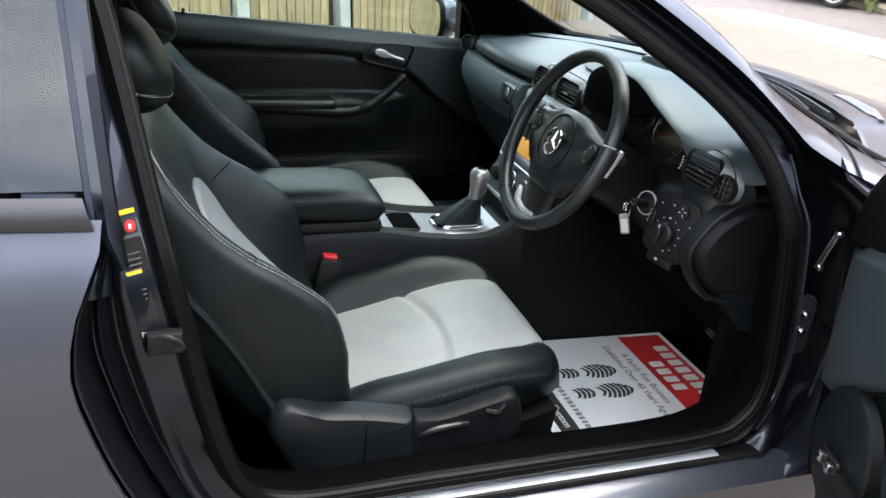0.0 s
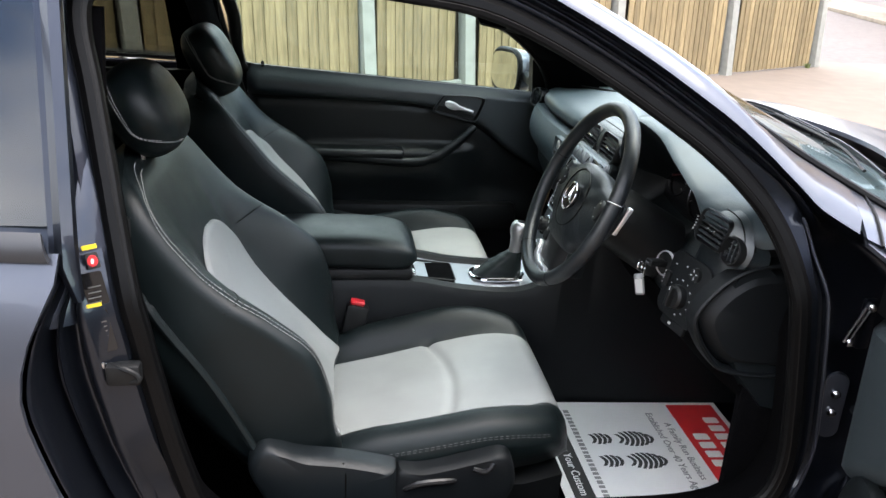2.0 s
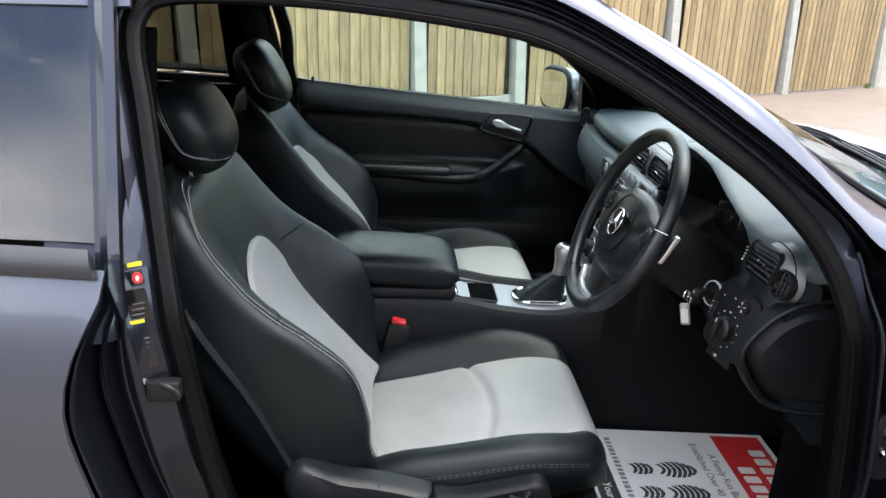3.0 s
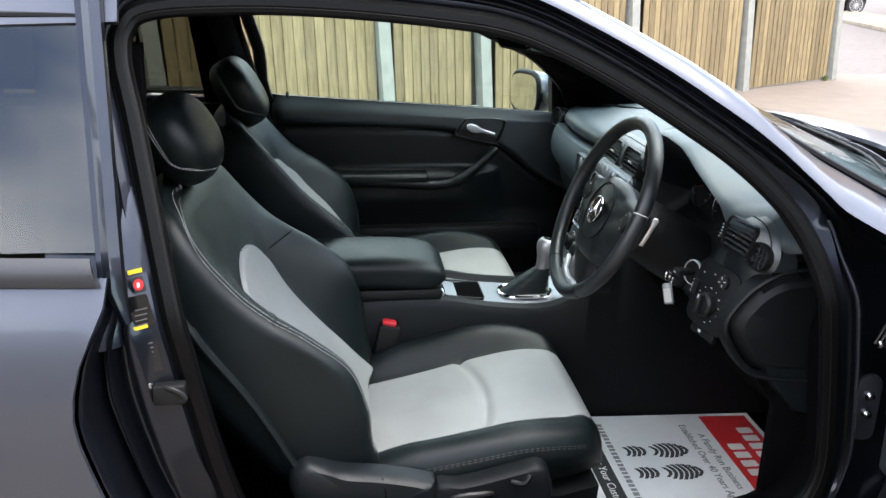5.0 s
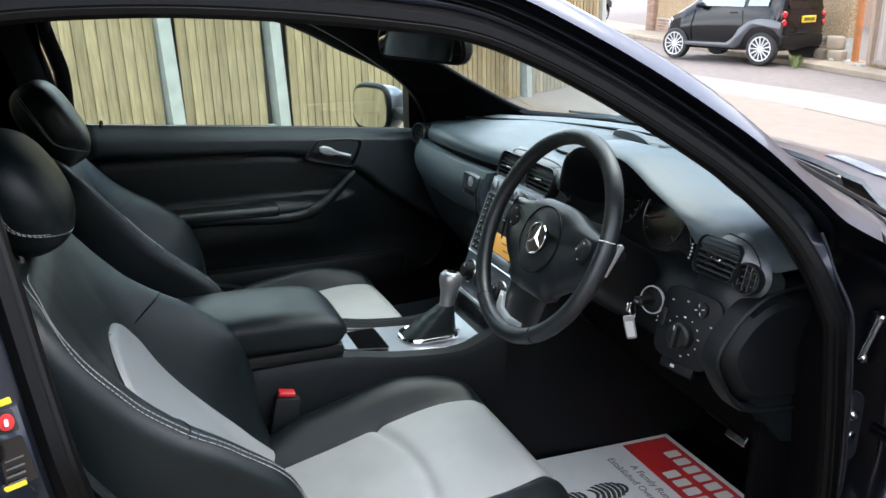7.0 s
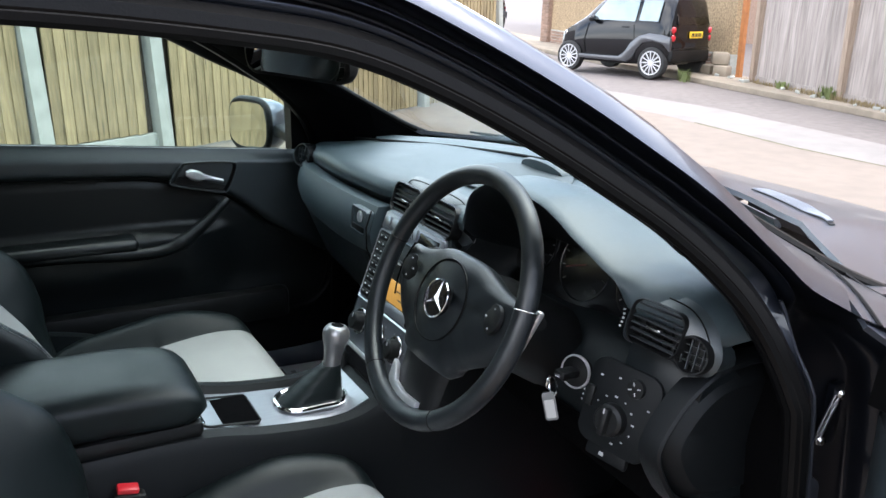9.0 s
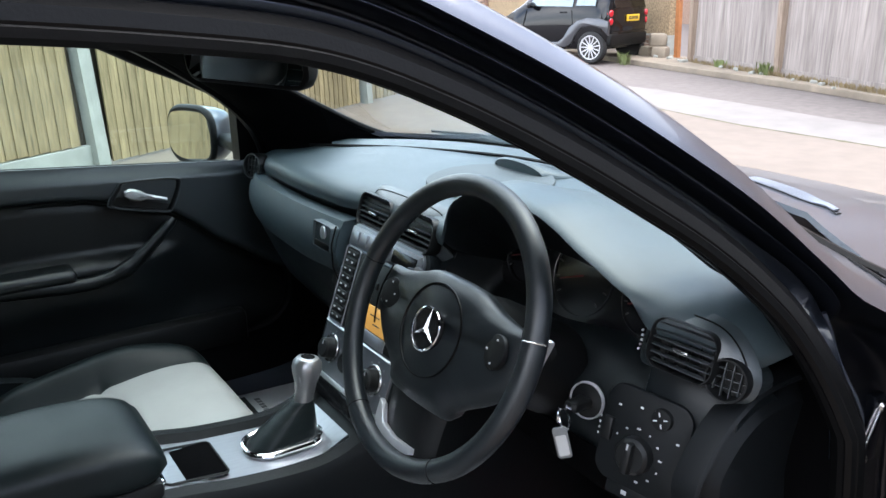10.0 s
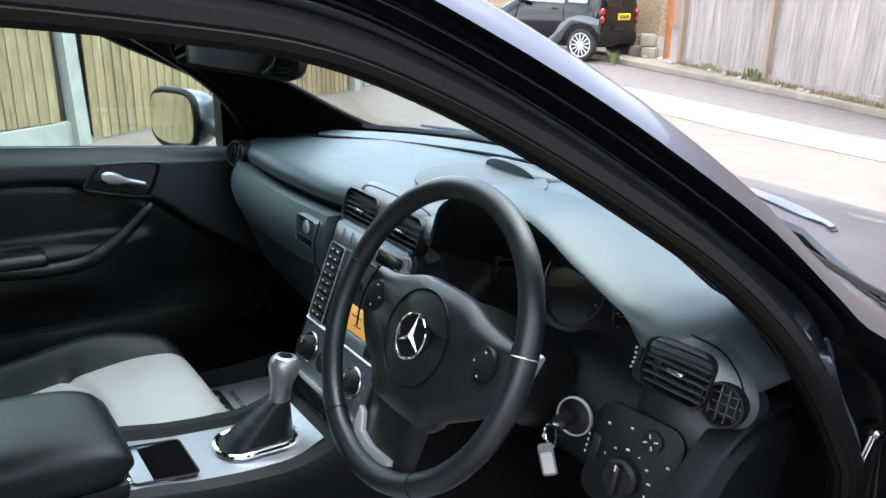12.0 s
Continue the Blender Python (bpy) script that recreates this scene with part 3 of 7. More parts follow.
for side in (-1, 1):
    # A-pillar skin from the door frame's edge to the windscreen, carried on into the roof rail
    top = [p for p in offset_ring(lambda x, z: d3(x, z) + 0.006, lip, side)]
    i0 = min(range(len(top)), key=lambda i: (top[i] - V(-0.80, top[i].y, 1.36)).length)
    front = top[i0:]
    cut = next((i for i, p in enumerate(front) if p.x > 0.335), len(front))
    front = front[:cut]
    rows = []
    for k, p in enumerate(front):
        if p.x < -0.24:
            w, z = roof_rail(p.x)
            q = V(p.x, side * w * 0.985, z + 0.004)
        else:
            # nearest place on the screen's edge at the same advance
            best = min((screen_edge(j / 40) for j in range(41)), key=lambda e: (e.x - p.x - 0.03) ** 2 + (e.z - p.z - 0.02) ** 2)
            q = V(best.x, side * best.y, best.z)
        mid = (p + q) / 2 + V(0, side * 0.008, 0.010 + 0.022 * step(1.04, 1.20, p.z))
        rows.append([p, p.lerp(mid, 0.5) + V(0, side * 0.009, 0.005), mid, mid.lerp(q, 0.5) + V(0, 0, 0.005), q])
    part("pillar_skin", loft(rows, closed=False), PAINT, car, "dark graphite roof rail and windscreen pillar", 50)
    edge = [V(screen_edge(j / 20).x, side * (screen_edge(j / 20).y - 0.004), screen_edge(j / 20).z + 0.004) for j in range(21)]
    part("screen_seal", tube(edge, 0.008, 8), RUBBER, car, "black windscreen edge seal")
    # inner windscreen pillar cover, from the seal to the edge of the glass
    near = offset_ring(-0.004, -0.030, side)
    i1 = min(range(len(near)), key=lambda i: (near[i] - V(-0.33, near[i].y, 1.273)).length)
    rows = []
    for p in near[i1:]:
        if p.z < 0.93:
            break
        best = min((screen_edge(j / 40) for j in range(41)), key=lambda e: (e.x - p.x - 0.05) ** 2 + (e.z - p.z - 0.03) ** 2)
        q = V(best.x + 0.012, side * (best.y - 0.035), best.z - 0.012)
        rows.append([p, p.lerp(q, 0.33) + V(-0.004, -side * 0.018, -0.004), p.lerp(q, 0.7) + V(-0.004, -side * 0.014, -0.002), q])
    if side > 0:
        # the foot of the cover runs on along the glass down to the dashboard
        foot = rows[-1][0]
        for j in range(1, 9):
            e = screen_edge(min(0.62 + 0.38 * j / 8, 1.0))
            if e.x + 0.012 < rows[-1][3].x:
                continue
            q = V(e.x + 0.012, side * (e.y - 0.035), e.z - 0.012)
            p = foot + V(0.006, -side * 0.002, -0.004) * j
            rows.append([p, p.lerp(q, 0.33) + V(-0.004, -side * 0.014, 0), p.lerp(q, 0.7) + V(-0.004, -side * 0.010, 0), q])
    part("pillar_cover", loft(rows, closed=False), TRIM_CLOTH, car, "black windscreen pillar cover", 60)


FRONT_AXLE, REAR_AXLE, WHEEL_Z, ARCH = 1.08, -1.635, 0.31, 0.345


def arch_low(x, axle, low):
    d = abs(x - axle)
    return max(low, WHEEL_Z + math.sqrt(ARCH * ARCH - d * d)) if d < ARCH else low


def quarter_front(z):
    for a, b in zip(REAR_LINE, REAR_LINE[1:]):
        if a[0] <= z <= b[0]:
            return a[1] + (b[1] - a[1]) * (z - a[0]) / (b[0] - a[0])
    return REAR_LINE[0][1] if z < REAR_LINE[0][0] else REAR_LINE[-1][1]


REAR_LINE = sorted((p.z, p.x - 0.003) for p in offset_ring(lambda x, z: d3(x, z) + 0.006, 0.06, 1) if p.x < -0.66 and 0.44 < p.z < 1.0)
REAR_LINE = [(0.2, REAR_LINE[0][1] + 0.05)] + REAR_LINE


for side in (-1, 1):
    def quarter(u, v):
        zt = 0.966
        zl = 0.2
        z = zl + (zt - zl) * v
        x = quarter_front(z) + (-2.30 - quarter_front(z)) * u
        low = arch_low(x, REAR_AXLE, 0.2)
        z = low + (zt - low) * v
        x = quarter_front(z) + (-2.30 - quarter_front(z)) * u
        y = body_y(z) - 0.17 * step(-1.75, -2.4, x)
        return (x, side * y, z + 0.03 * u)

    def wing(u, v):
        z = 0.2 + 0.775 * v
        for again in range(3):
            x0 = curve1([(0.2, 0.505), (0.80, 0.510), (0.85, 0.495), (0.90, 0.440), (0.942, 0.376), (0.975, 0.335)], z)
            x = x0 + u * (1.80 - x0)
            zt = curve1([(0.33, 0.976), (0.42, 0.955), (0.5, 0.937), (0.8, 0.897), (1.1, 0.850), (1.4, 0.790), (1.85, 0.655)], x)
            low = arch_low(x, FRONT_AXLE, 0.2)
            z = low + (zt - low) * v
        y = body_y(min(z + (0.95 - zt) * v, 0.96)) - 0.20 * step(1.35, 2.0, x) - 0.03 * step(0.9, 1, v)
        return (x, side * y, z)

    part("rear_quarter", sheet(quarter, 60, 22, thick=0.008), PAINT, car, "dark graphite rear quarter panel")
    part("front_wing", sheet(wing, 50, 18, thick=0.008), PAINT, car, "dark graphite front wing")
    def shoulder(u, v):
        a = V(*wing(u, 1.0))
        h = V(*hood(min(max((a.x - 0.46) / 1.34, 0.0), 1.0), (side + 1) / 2))
        b = V(max(a.x, 0.46), side * (abs(h.y) + 0.004), h.z - 0.006)
        if a.x < 0.50:
            e = min((screen_edge(j / 40) for j in range(41)), key=lambda q: abs(q.x - a.x - 0.04))
            b = V(e.x, side * e.y, e.z).lerp(b, step(0.42, 0.50, a.x))
        return a.lerp(b, v) + V(0, side * 0.004 * math.sin(math.pi * v), 0.008 * math.sin(math.pi * v))
    part("wing_shoulder", sheet(shoulder, 40, 6, thick=-0.006 * side), PAINT, car, "rounded top of the front wing")
    # joints between pillar foot, wing and bonnet
    foot = [V(*shoulder(0.012, k / 6)) + V(0, side * 0.001, 0.001) for k in range(7)]
    part("panel_gap", tube(foot, 0.0028, 6), RUBBER, car, "dark joint between pillar and wing")
    part("panel_gap", tube([V(*shoulder(0.04 + 0.3 * k / 16, 0.93)) + V(0, 0, 0.002) for k in range(17)], 0.0030, 6), RUBBER, car, "dark joint between wing and bonnet")
    # quarter window with its rubber and lower strip
    def pane(u, v):
        z = 0.990 + 0.296 * v
        x0 = -0.803 - 0.022 * v
        x1 = -1.52 - 0.02 * v + 0.12 * v
        y = 0.79 - (z - 0.93) * 0.44
        return (x0 + (x1 - x0) * u, side * y, z + 0.012 * u - 0.03 * u * u * v)
    part("quarter_window", sheet(pane, 14, 8, thick=0.005), GLASS_TINT, car, "dark tinted quarter window")
    part("window_rubber", tube([V(*pane(j / 14, 1.0)) + V(0, side * 0.003, 0.003) for j in range(15)], 0.006, 8), RUBBER, car, "black window rubber")
    def strip(u, v):
        z = 0.964 + 0.026 * v
        x0 = -0.797 - 0.01 * v
        return (x0 + (-1.62 - x0) * u, side * (0.812 - 0.012 * v + 0.006 * math.sin(v * 3.1)), z + 0.03 * u)
    part("window_strip", sheet(strip, 12, 4, thick=0.01), STRIP, car, "satin dark grey strip under the quarter window")
    def post(u, v):
        z = 0.905 + 0.44 * v
        x0 = -0.777 - 0.035 * v + 0.010 * step(0.12, 0.0, v)
        w = -0.0045 - 0.0005 * v
        return (x0 + w * u, side * (0.801 - (max(z, 0.93) - 0.93) * 0.44 + 0.010 * math.sin(math.pi * u) * step(-0.02, 0.1, v)), z)
    part("window_post", sheet(post, 6, 10, thick=0.012), PAINT_SHADED, car, "post before the quarter window, body paint darkened for shade")
    part("post_channel", sheet(lambda u, v: (-0.787 - 0.034 * v - 0.016 * u, side * (0.796 - (0.945 + 0.40 * v - 0.93) * 0.44), 0.945 + 0.40 * v), 2, 8, thick=0.012), PAINT_SHADED, car, "channel beside the quarter window, darkened for shade")
    part("window_rubber", tube([(-0.805 - 0.022 * j / 8, side * (0.79 - (0.990 + 0.274 * j / 8 - 0.93) * 0.44 + 0.003), 0.990 + 0.274 * j / 8) for j in range(9)], 0.005, 8), RUBBER, car, "black window rubber")
    def pillar_panel(u, v):
        z = 0.86 + 0.47 * v
        seal = curve1([(0.85, -0.715), (0.96, -0.737), (1.04, -0.752), (1.15, -0.773), (1.225, -0.789), (1.34, -0.80)], z)
        inner = V(seal - 0.020 - 0.02 * step(0.95, 0.88, z), side * (seal_y(z) + 0.006), z)
        outer = V(-0.87 - 0.03 * v, side * (min(0.783 - (z - 0.93) * 0.44, body_y(z) - 0.016)), z)
        k = [0.0, 0.10, 0.16, 0.22, 0.34, 0.45, 1.0][round(u * 6)]
        p = inner.lerp(outer, k)
        return p + V(0, side * [0.0, 0.010, 0.004, -0.002, 0.006, 0.008, 0.0][round(u * 6)], 0)
    part("pillar_panel", sheet(pillar_panel, 6, 24, thick=0.004), PAINT_SHADED, car, "body-painted door pillar, shade in its colour", 50)
    def rail(u, v):
        x = -0.78 - u * 0.9
        w, z = roof_rail(x)
        zl = 1.279 - 0.03 * u
        zz = zl + (z - zl) * v
        return (x, side * (0.79 - (zz - 0.93) * 0.44 + (w - (0.79 - (z - 0.93) * 0.44)) * v), zz)
    part("rail_skin", sheet(rail, 12, 6, thick=0.01), PAINT, car, "dark graphite roof rail over the quarter window")
    def rear_pillar(u, v):
        x1 = -1.42 - 0.33 * u
        w, z = roof_rail(x1)
        top = V(x1, side * w, z)
        foot = V(-1.50 - 0.82 * u, side * (0.79 - 0.13 * u * u), 0.975 + 0.030 * u)
        return foot.lerp(top, v) + V(0, side * 0.02 * math.sin(math.pi * v), 0.01 * math.sin(math.pi * v))
    part("rear_pillar", sheet(rear_pillar, 10, 8, thick=0.01), PAINT, car, "broad dark graphite rear pillar")
    part("sill", loft([[V(x, side * 0.70, 0.43), V(x, side * 0.79, 0.425), V(x, side * 0.822, 0.40), V(x, side * 0.826, 0.32), V(x, side * 0.79, 0.22), V(x, side * 0.70, 0.22)] for x in (-0.75, -0.4, 0, 0.4, 0.62)]), PAINT, car, "dark graphite sill")

part("tailgate", sheet(lambda u, v: (-1.75 - 0.62 * u - 0.06 * (1 - (2 * v - 1) ** 2) * u, (2 * v - 1) * (0.53 + 0.15 * u), 1.245 - 0.27 * u + 0.06 * (1 - (2 * v - 1) ** 2) * (1 - 0.6 * u)), 10, 14, thick=0.01), GLASS_TINT, car, "dark tinted tailgate window")
part("rear_bumper", sheet(lambda u, v: (-2.30 - 0.13 * math.sin(u * 2.6) - 0.06 * (1 - (2 * v - 1) ** 2), (2 * v - 1) * (0.69 + 0.06 * math.sin(u * 3.0)), 0.985 - 0.72 * u), 14, 16, thick=0.01), PAINT, car, "dark graphite tail and bumper")


def nose(u, v):
    p = V(*hood(1.0, v))
    return (p.x + 0.09 * math.sin(u * 2.6), p.y * (1 + 0.12 * math.sin(u * 2.6)), p.z - 0.004 - (p.z - 0.215) * u)


part("front_bumper", sheet(nose, 16, 20, thick=0.01), PAINT, car, "dark graphite nose and bumper")
part("floor_pan", block((-0.3, 0, 0.255), (3.6, 1.44, 0.03), 0.01), CARPET, car, "black carpeted floor")
part("rear_bulkhead", block((-1.95, 0, 0.6), (0.05, 1.3, 0.7), 0.01), CARPET, car, "black boot wall")

# cowl, grille and wipers at the foot of the windscreen
part("cowl", sheet(lambda u, v: (0.60 + 0.16 * (1 - (2 * v - 1) ** 2) + u * 0.06, (2 * v - 1) * 0.67, 0.920 - 0.012 * u + 0.012 * (1 - (2 * v - 1) ** 2)), 4, 20, thick=0.02), PLASTIC, car, "black plastic scuttle panel")
grille = part("bonnet_grille", sheet(lambda u, v: V(*hood(0.050 + (0.012 + 0.032 * step(0, 0.5, v)) * u, 0.175 + 0.19 * v)) + V(0, 0, 0.0015), 6, 12, thick=0.002), PLASTIC, car, "dark bed of the bonnet air grille")
for k in range(6):
    bm = tube([V(*hood(0.051 + (0.0020 + 0.0055 * step(0, 0.5, j / 12)) * k, 0.180 + 0.18 * j / 12)) + V(0, 0, 0.0035) for j in range(13)], 0.0016, 6)
    part("grille_slat", bm, DARK_SILVER, grille, "silver slat of the bonnet air grille")
# Arms are coloured grey for the sky they would mirror.
for a, b, c in (((0.597, -0.435, 0.979), (0.655, -0.20, 0.985), (0.690, 0.12, 0.983)), ((0.76, 0.02, 0.955), (0.73, 0.3, 0.970), (0.64, 0.56, 0.962))):
    wiper = part("wiper", tube(spline([a, b, c], 8), [0.011] * 10 + [0.006] * 7, 8, flat=0.4), STRIP, car, "windscreen wiper arm with mirrored sky in its grey")
    part("blade", tube(spline([V(*a) + V(-0.015, 0.05, 0.0), V(*b) + V(-0.02, 0, 0.002), V(*c) + V(-0.01, 0.03, 0)], 8), 0.0035, 6), RUBBER, wiper)


def road_wheel(axle, side):
    m = facing((axle, side * 0.845, WHEEL_Z), (0, side, 0), (1, 0, 0))
    w = part("wheel", lathe([(0.19, -0.12), (0.205, -0.005), (0.215, 0.0), (0.205, -0.02), (0.06, -0.03), (0.04, -0.02), (0.001, -0.02)], m, 32), ALLOY, car, "silver alloy wheel")
    part("tyre", lathe([(0.205, -0.18), (0.29, -0.19), (0.312, -0.17), (0.312, -0.03), (0.292, -0.008), (0.21, 0.0), (0.205, -0.02)], m, 40), TYRE, w, "black tyre")


for axle in (FRONT_AXLE, REAR_AXLE):
    for side in (-1, 1):
        road_wheel(axle, side)

# stickers and lock striker on the driver's shut pillar
def on_post(x, z, w, h, mat, name, label, lift=0.0):
    bm = prism(round_rect(w, h, min(w, h) * 0.15), 0.0012, facing((x, -0.7655 - lift - 0.0175 * step(0.945, 0.897, z), z), (0.10, -1, 0.10), (1, 0, 0.20)))
    return part(name, bm, mat, car, label)


on_post(-0.763, 0.963, 0.019, 0.006, YELLOW, "yellow_label", "yellow strip sticker")
on_post(-0.760, 0.944, 0.016, 0.022, INK_BLACK, "warning_label", "dark warning sticker with a red disc")
bm = prism(ellipse(0.0066, 0.0080), 0.0012, facing((-0.760, -0.7668, 0.944), (0.10, -1, 0.10), (1, 0, 0)))
part("warning_disc", bm, INK_RED, car, "red disc of the warning sticker")
bm = prism(round_rect(0.0035, 0.007, 0.0015), 0.0012, facing((-0.760, -0.7681, 0.944), (0.10, -1, 0.10), (1, 0, 0)))
part("warning_sign", bm, PAPER, car)
on_post(-0.757, 0.910, 0.027, 0.046, PLASTIC_GLOSS, "data_label", "black data sticker")
for k in range(5):
    on_post(-0.757, 0.920 - 0.007 * k, 0.016, 0.0016, THREAD_DIM, "data_line", "grey line of small print", 0.0012)
on_post(-0.759, 0.888, 0.019, 0.005, YELLOW, "yellow_label", "yellow strip sticker", 0.0016)
on_post(-0.753, 0.850, 0.027, 0.062, PLASTIC_GLOSS, "data_label", "black data sticker")
for k in range(5):
    on_post(-0.753, 0.863 - 0.007 * k, 0.015, 0.0016, THREAD_DIM, "data_line", "grey line of small print", 0.0012)
on_post(-0.752, 0.815, 0.014, 0.014, material("dull red label", (0.10, 0.012, 0.015), 0.5), "small_label", "small dull red sticker")
st = part("lock_striker", block((0, 0, 0), (0.045, 0.022, 0.030), 0.004, Matrix.Translation((-0.728, -0.789, 0.788))), PLASTIC, car, "black lock striker plate")
part("striker_loop", tube(spline([(-0.748, -0.786, 0.800), (-0.725, -0.800, 0.800), (-0.710, -0.800, 0.79), (-0.710, -0.800, 0.78), (-0.748, -0.786, 0.775)], 5), 0.004, 8), PLASTIC, st, "dark metal striker loop")
for z in (0.800, 0.752):
    part("striker_bolt", lathe([(0.007, 0), (0.007, 0.004), (0.004, 0.006), (0.001, 0.006)], facing((-0.757, -0.785, z), (0.1, -1, 0), (1, 0, 0)), 12), SATIN, st, "bright bolt head")
# door check strap and hinge at the front shut face
hg = part("door_check", block((0.425, -0.698, 0.805), (0.024, 0.012, 0.090), 0.004), PAINT_SHADED, car, "dark plate of the door check")
for dx in (-0.006, 0.004):
    part("check_rod", tube([(0.418 + dx, -0.708, 0.838), (0.392 + dx, -0.706, 0.776)], 0.0028, 8), SATIN, hg, "bright check rod")
for p in ((0.424, -0.704, 0.838), (0.400, -0.702, 0.774)):
    part("hinge_bolt", lathe([(0.007, 0), (0.007, 0.008), (0.003, 0.011), (0.001, 0.011)], facing(p, (-0.5, -1, 0), (1, 0, 0)), 10), SATIN, hg, "bright bolt")
lh = part("lower_hinge", prism(round_rect(0.040, 0.125, 0.019, 6), 0.010, facing((0.402, -0.692, 0.650), (-0.25, -1, 0), (1, 0, 0)), 0.003), PAINT, car, "grey painted lower hinge plate")
for z in (0.675, 0.640):
    part("hinge_bolt", lathe([(0.0085, 0), (0.0085, 0.006), (0.004, 0.010), (0.001, 0.010)], facing((0.399, -0.702, z), (-0.3, -1, 0), (1, 0, 0)), 10), SATIN, lh, "bright hinge bolt")
part("hinge_arm", tube(spline([(0.43, -0.72, 0.655), (0.425, -0.75, 0.655), (0.41, -0.785, 0.650)], 4), 0.010, 8), PAINT_SHADED, lh, "dark hinge arm")


# ---- seats ----
def make_seat(y0, label, mirror):
    seat = thing("front_seat", (-0.25, y0, 0.27), label, "car seat", "front seats")

    # cushion
    W = 0.262
    inboard = 1 if y0 < 0 else -1

    def mid_y(x):
        return y0 + inboard * 0.018 * step(-0.42, -0.02, x)

    def cush_z(x, e):
        z = curve1([(-0.50, 0.468), (-0.38, 0.482), (-0.2, 0.515), (-0.08, 0.535), (0.02, 0.538)], x)
        bol = curve1([(-0.5, 0.02), (-0.36, 0.060), (-0.2, 0.058), (-0.08, 0.032), (0.0, 0.01)], x)
        z += bol * step(0.55, 0.80, abs(e))
        z += 0.006 * (1 - e * e)
        r = 0.040
        if abs(e) > 0.83:
            q = min((abs(e) - 0.83) / 0.17, 1)
            z -= r * (1 - math.sqrt(max(1 - q * q, 0)))
        xs = -0.235 + 0.03 * (1 - (e / 0.6) ** 2)
        if abs(e) < 0.62:
            z -= 0.007 * math.exp(-((x - xs) / 0.011) ** 2)
        return z

    def cush_w(x):
        return W * curve1([(-0.5, 0.86), (-0.35, 0.96), (-0.17, 1.0), (-0.09, 0.965), (-0.03, 0.88), (0.02, 0.78)], x)

    xs = [-0.50 + 0.01 * i for i in range(45)] + [-0.05]
    rings = []
    es = [-1 + i / 20 for i in range(41)]

    def ring(x, drop, shrink):
        w = cush_w(x) - shrink
        y1 = mid_y(x)
        top = [V(x, y1 + w * e, cush_z(x, e) - drop) for e in es]
        zl = 0.425 + 0.042 * step(-0.25, -0.10, x)
        zm = max(0.47, zl + 0.006) - drop * 0.2
        zr = max(cush_z(x, 1.0) - drop - 0.010, zm + 0.004)
        low = [V(x, y1 + w * 0.995, zr), V(x, y1 + w * 0.95, zm), V(x, y1 + w * 0.88, zl), V(x, y1, zl - 0.01), V(x, y1 - w * 0.88, zl), V(x, y1 - w * 0.95, zm), V(x, y1 - w * 0.995, zr)]
        return top + low

    for x in xs:
        rings.append(ring(x, 0, 0))
    for k in range(1, 8):
        a = k / 7 * math.pi / 2
        rings.append(ring(-0.05 + 0.045 * math.sin(a), 0.05 * (1 - math.cos(a)), 0.03 * (1 - math.cos(a))))
    part("cushion", loft(rings), LEATHER, seat, "black leather seat cushion", 60)

    def insert(u, v):
        e = (v * 2 - 1) * 0.60
        if u < 0.86:
            x = -0.49 + u / 0.86 * 0.44
            drop = 0
        else:
            a = (u - 0.86) / 0.14 * 1.25
            x = -0.05 + 0.047 * math.sin(a)
            drop = 0.05 * (1 - math.cos(a))
        edge = min(1.0, (0.60 - abs(e)) / 0.03)
        return (x, mid_y(x) + cush_w(x) * e, cush_z(x, e) - drop + 0.0005 + 0.0045 * math.sqrt(max(edge, 0)))

    part("cushion_insert", sheet(insert, 120, 30, thick=0.004), LEATHER_GREY, seat, "light grey leather seat panel", 60)
    # seam along the side of the cushion
    for sgn in (-1, 1):
        for dz in (0.0, 0.008):
            bm = bmesh.new()
            for i in range(40):
                x = -0.46 + i * 0.0102
                e = 0.90
                tube([(x, mid_y(x) + sgn * (cush_w(x) * 1.0 + 0.001), cush_z(x, 1.0) + 0.012 + dz * 0.6), (x + 0.006, mid_y(x + 0.006) + sgn * (cush_w(x + 0.006) * 1.0 + 0.001), cush_z(x + 0.006, 1.0) + 0.012 + dz * 0.6)], 0.0004, 5, bm)
            part("stitching", bm, THREAD_DIM, seat, "grey double stitching")
    # lower base skirt
    part("seat_base", loft([[V(x, y0 - w, 0.44), V(x, y0 + w, 0.44), V(x, y0 + w - 0.02, 0.33), V(x, y0 - w + 0.02, 0.33)] for x, w in ((-0.5, 0.22), (-0.3, 0.235), (-0.1, 0.235), (-0.02, 0.21))]), PLASTIC, seat, "black seat base")
    for sgn in (-1, 1):
        part("seat_rail", block((-0.28, y0 + sgn * 0.20, 0.30), (0.62, 0.03, 0.06), 0.006), PLASTIC, seat, "black seat rail")

    # backrest: stations along a leaning line
    B0, T0 = V(-0.455, 0, 0.485), V(-0.752, 0, 1.02)
    up = (T0 - B0).normalized()
    fwd = V(up.z, 0, -up.x)
    length = (T0 - B0).length

    def half(s):
        return curve1([(0, 0.225), (0.12, 0.255), (0.3, 0.272), (0.5, 0.274), (0.7, 0.260), (0.86, 0.246), (0.95, 0.215), (1.0, 0.150)], s)

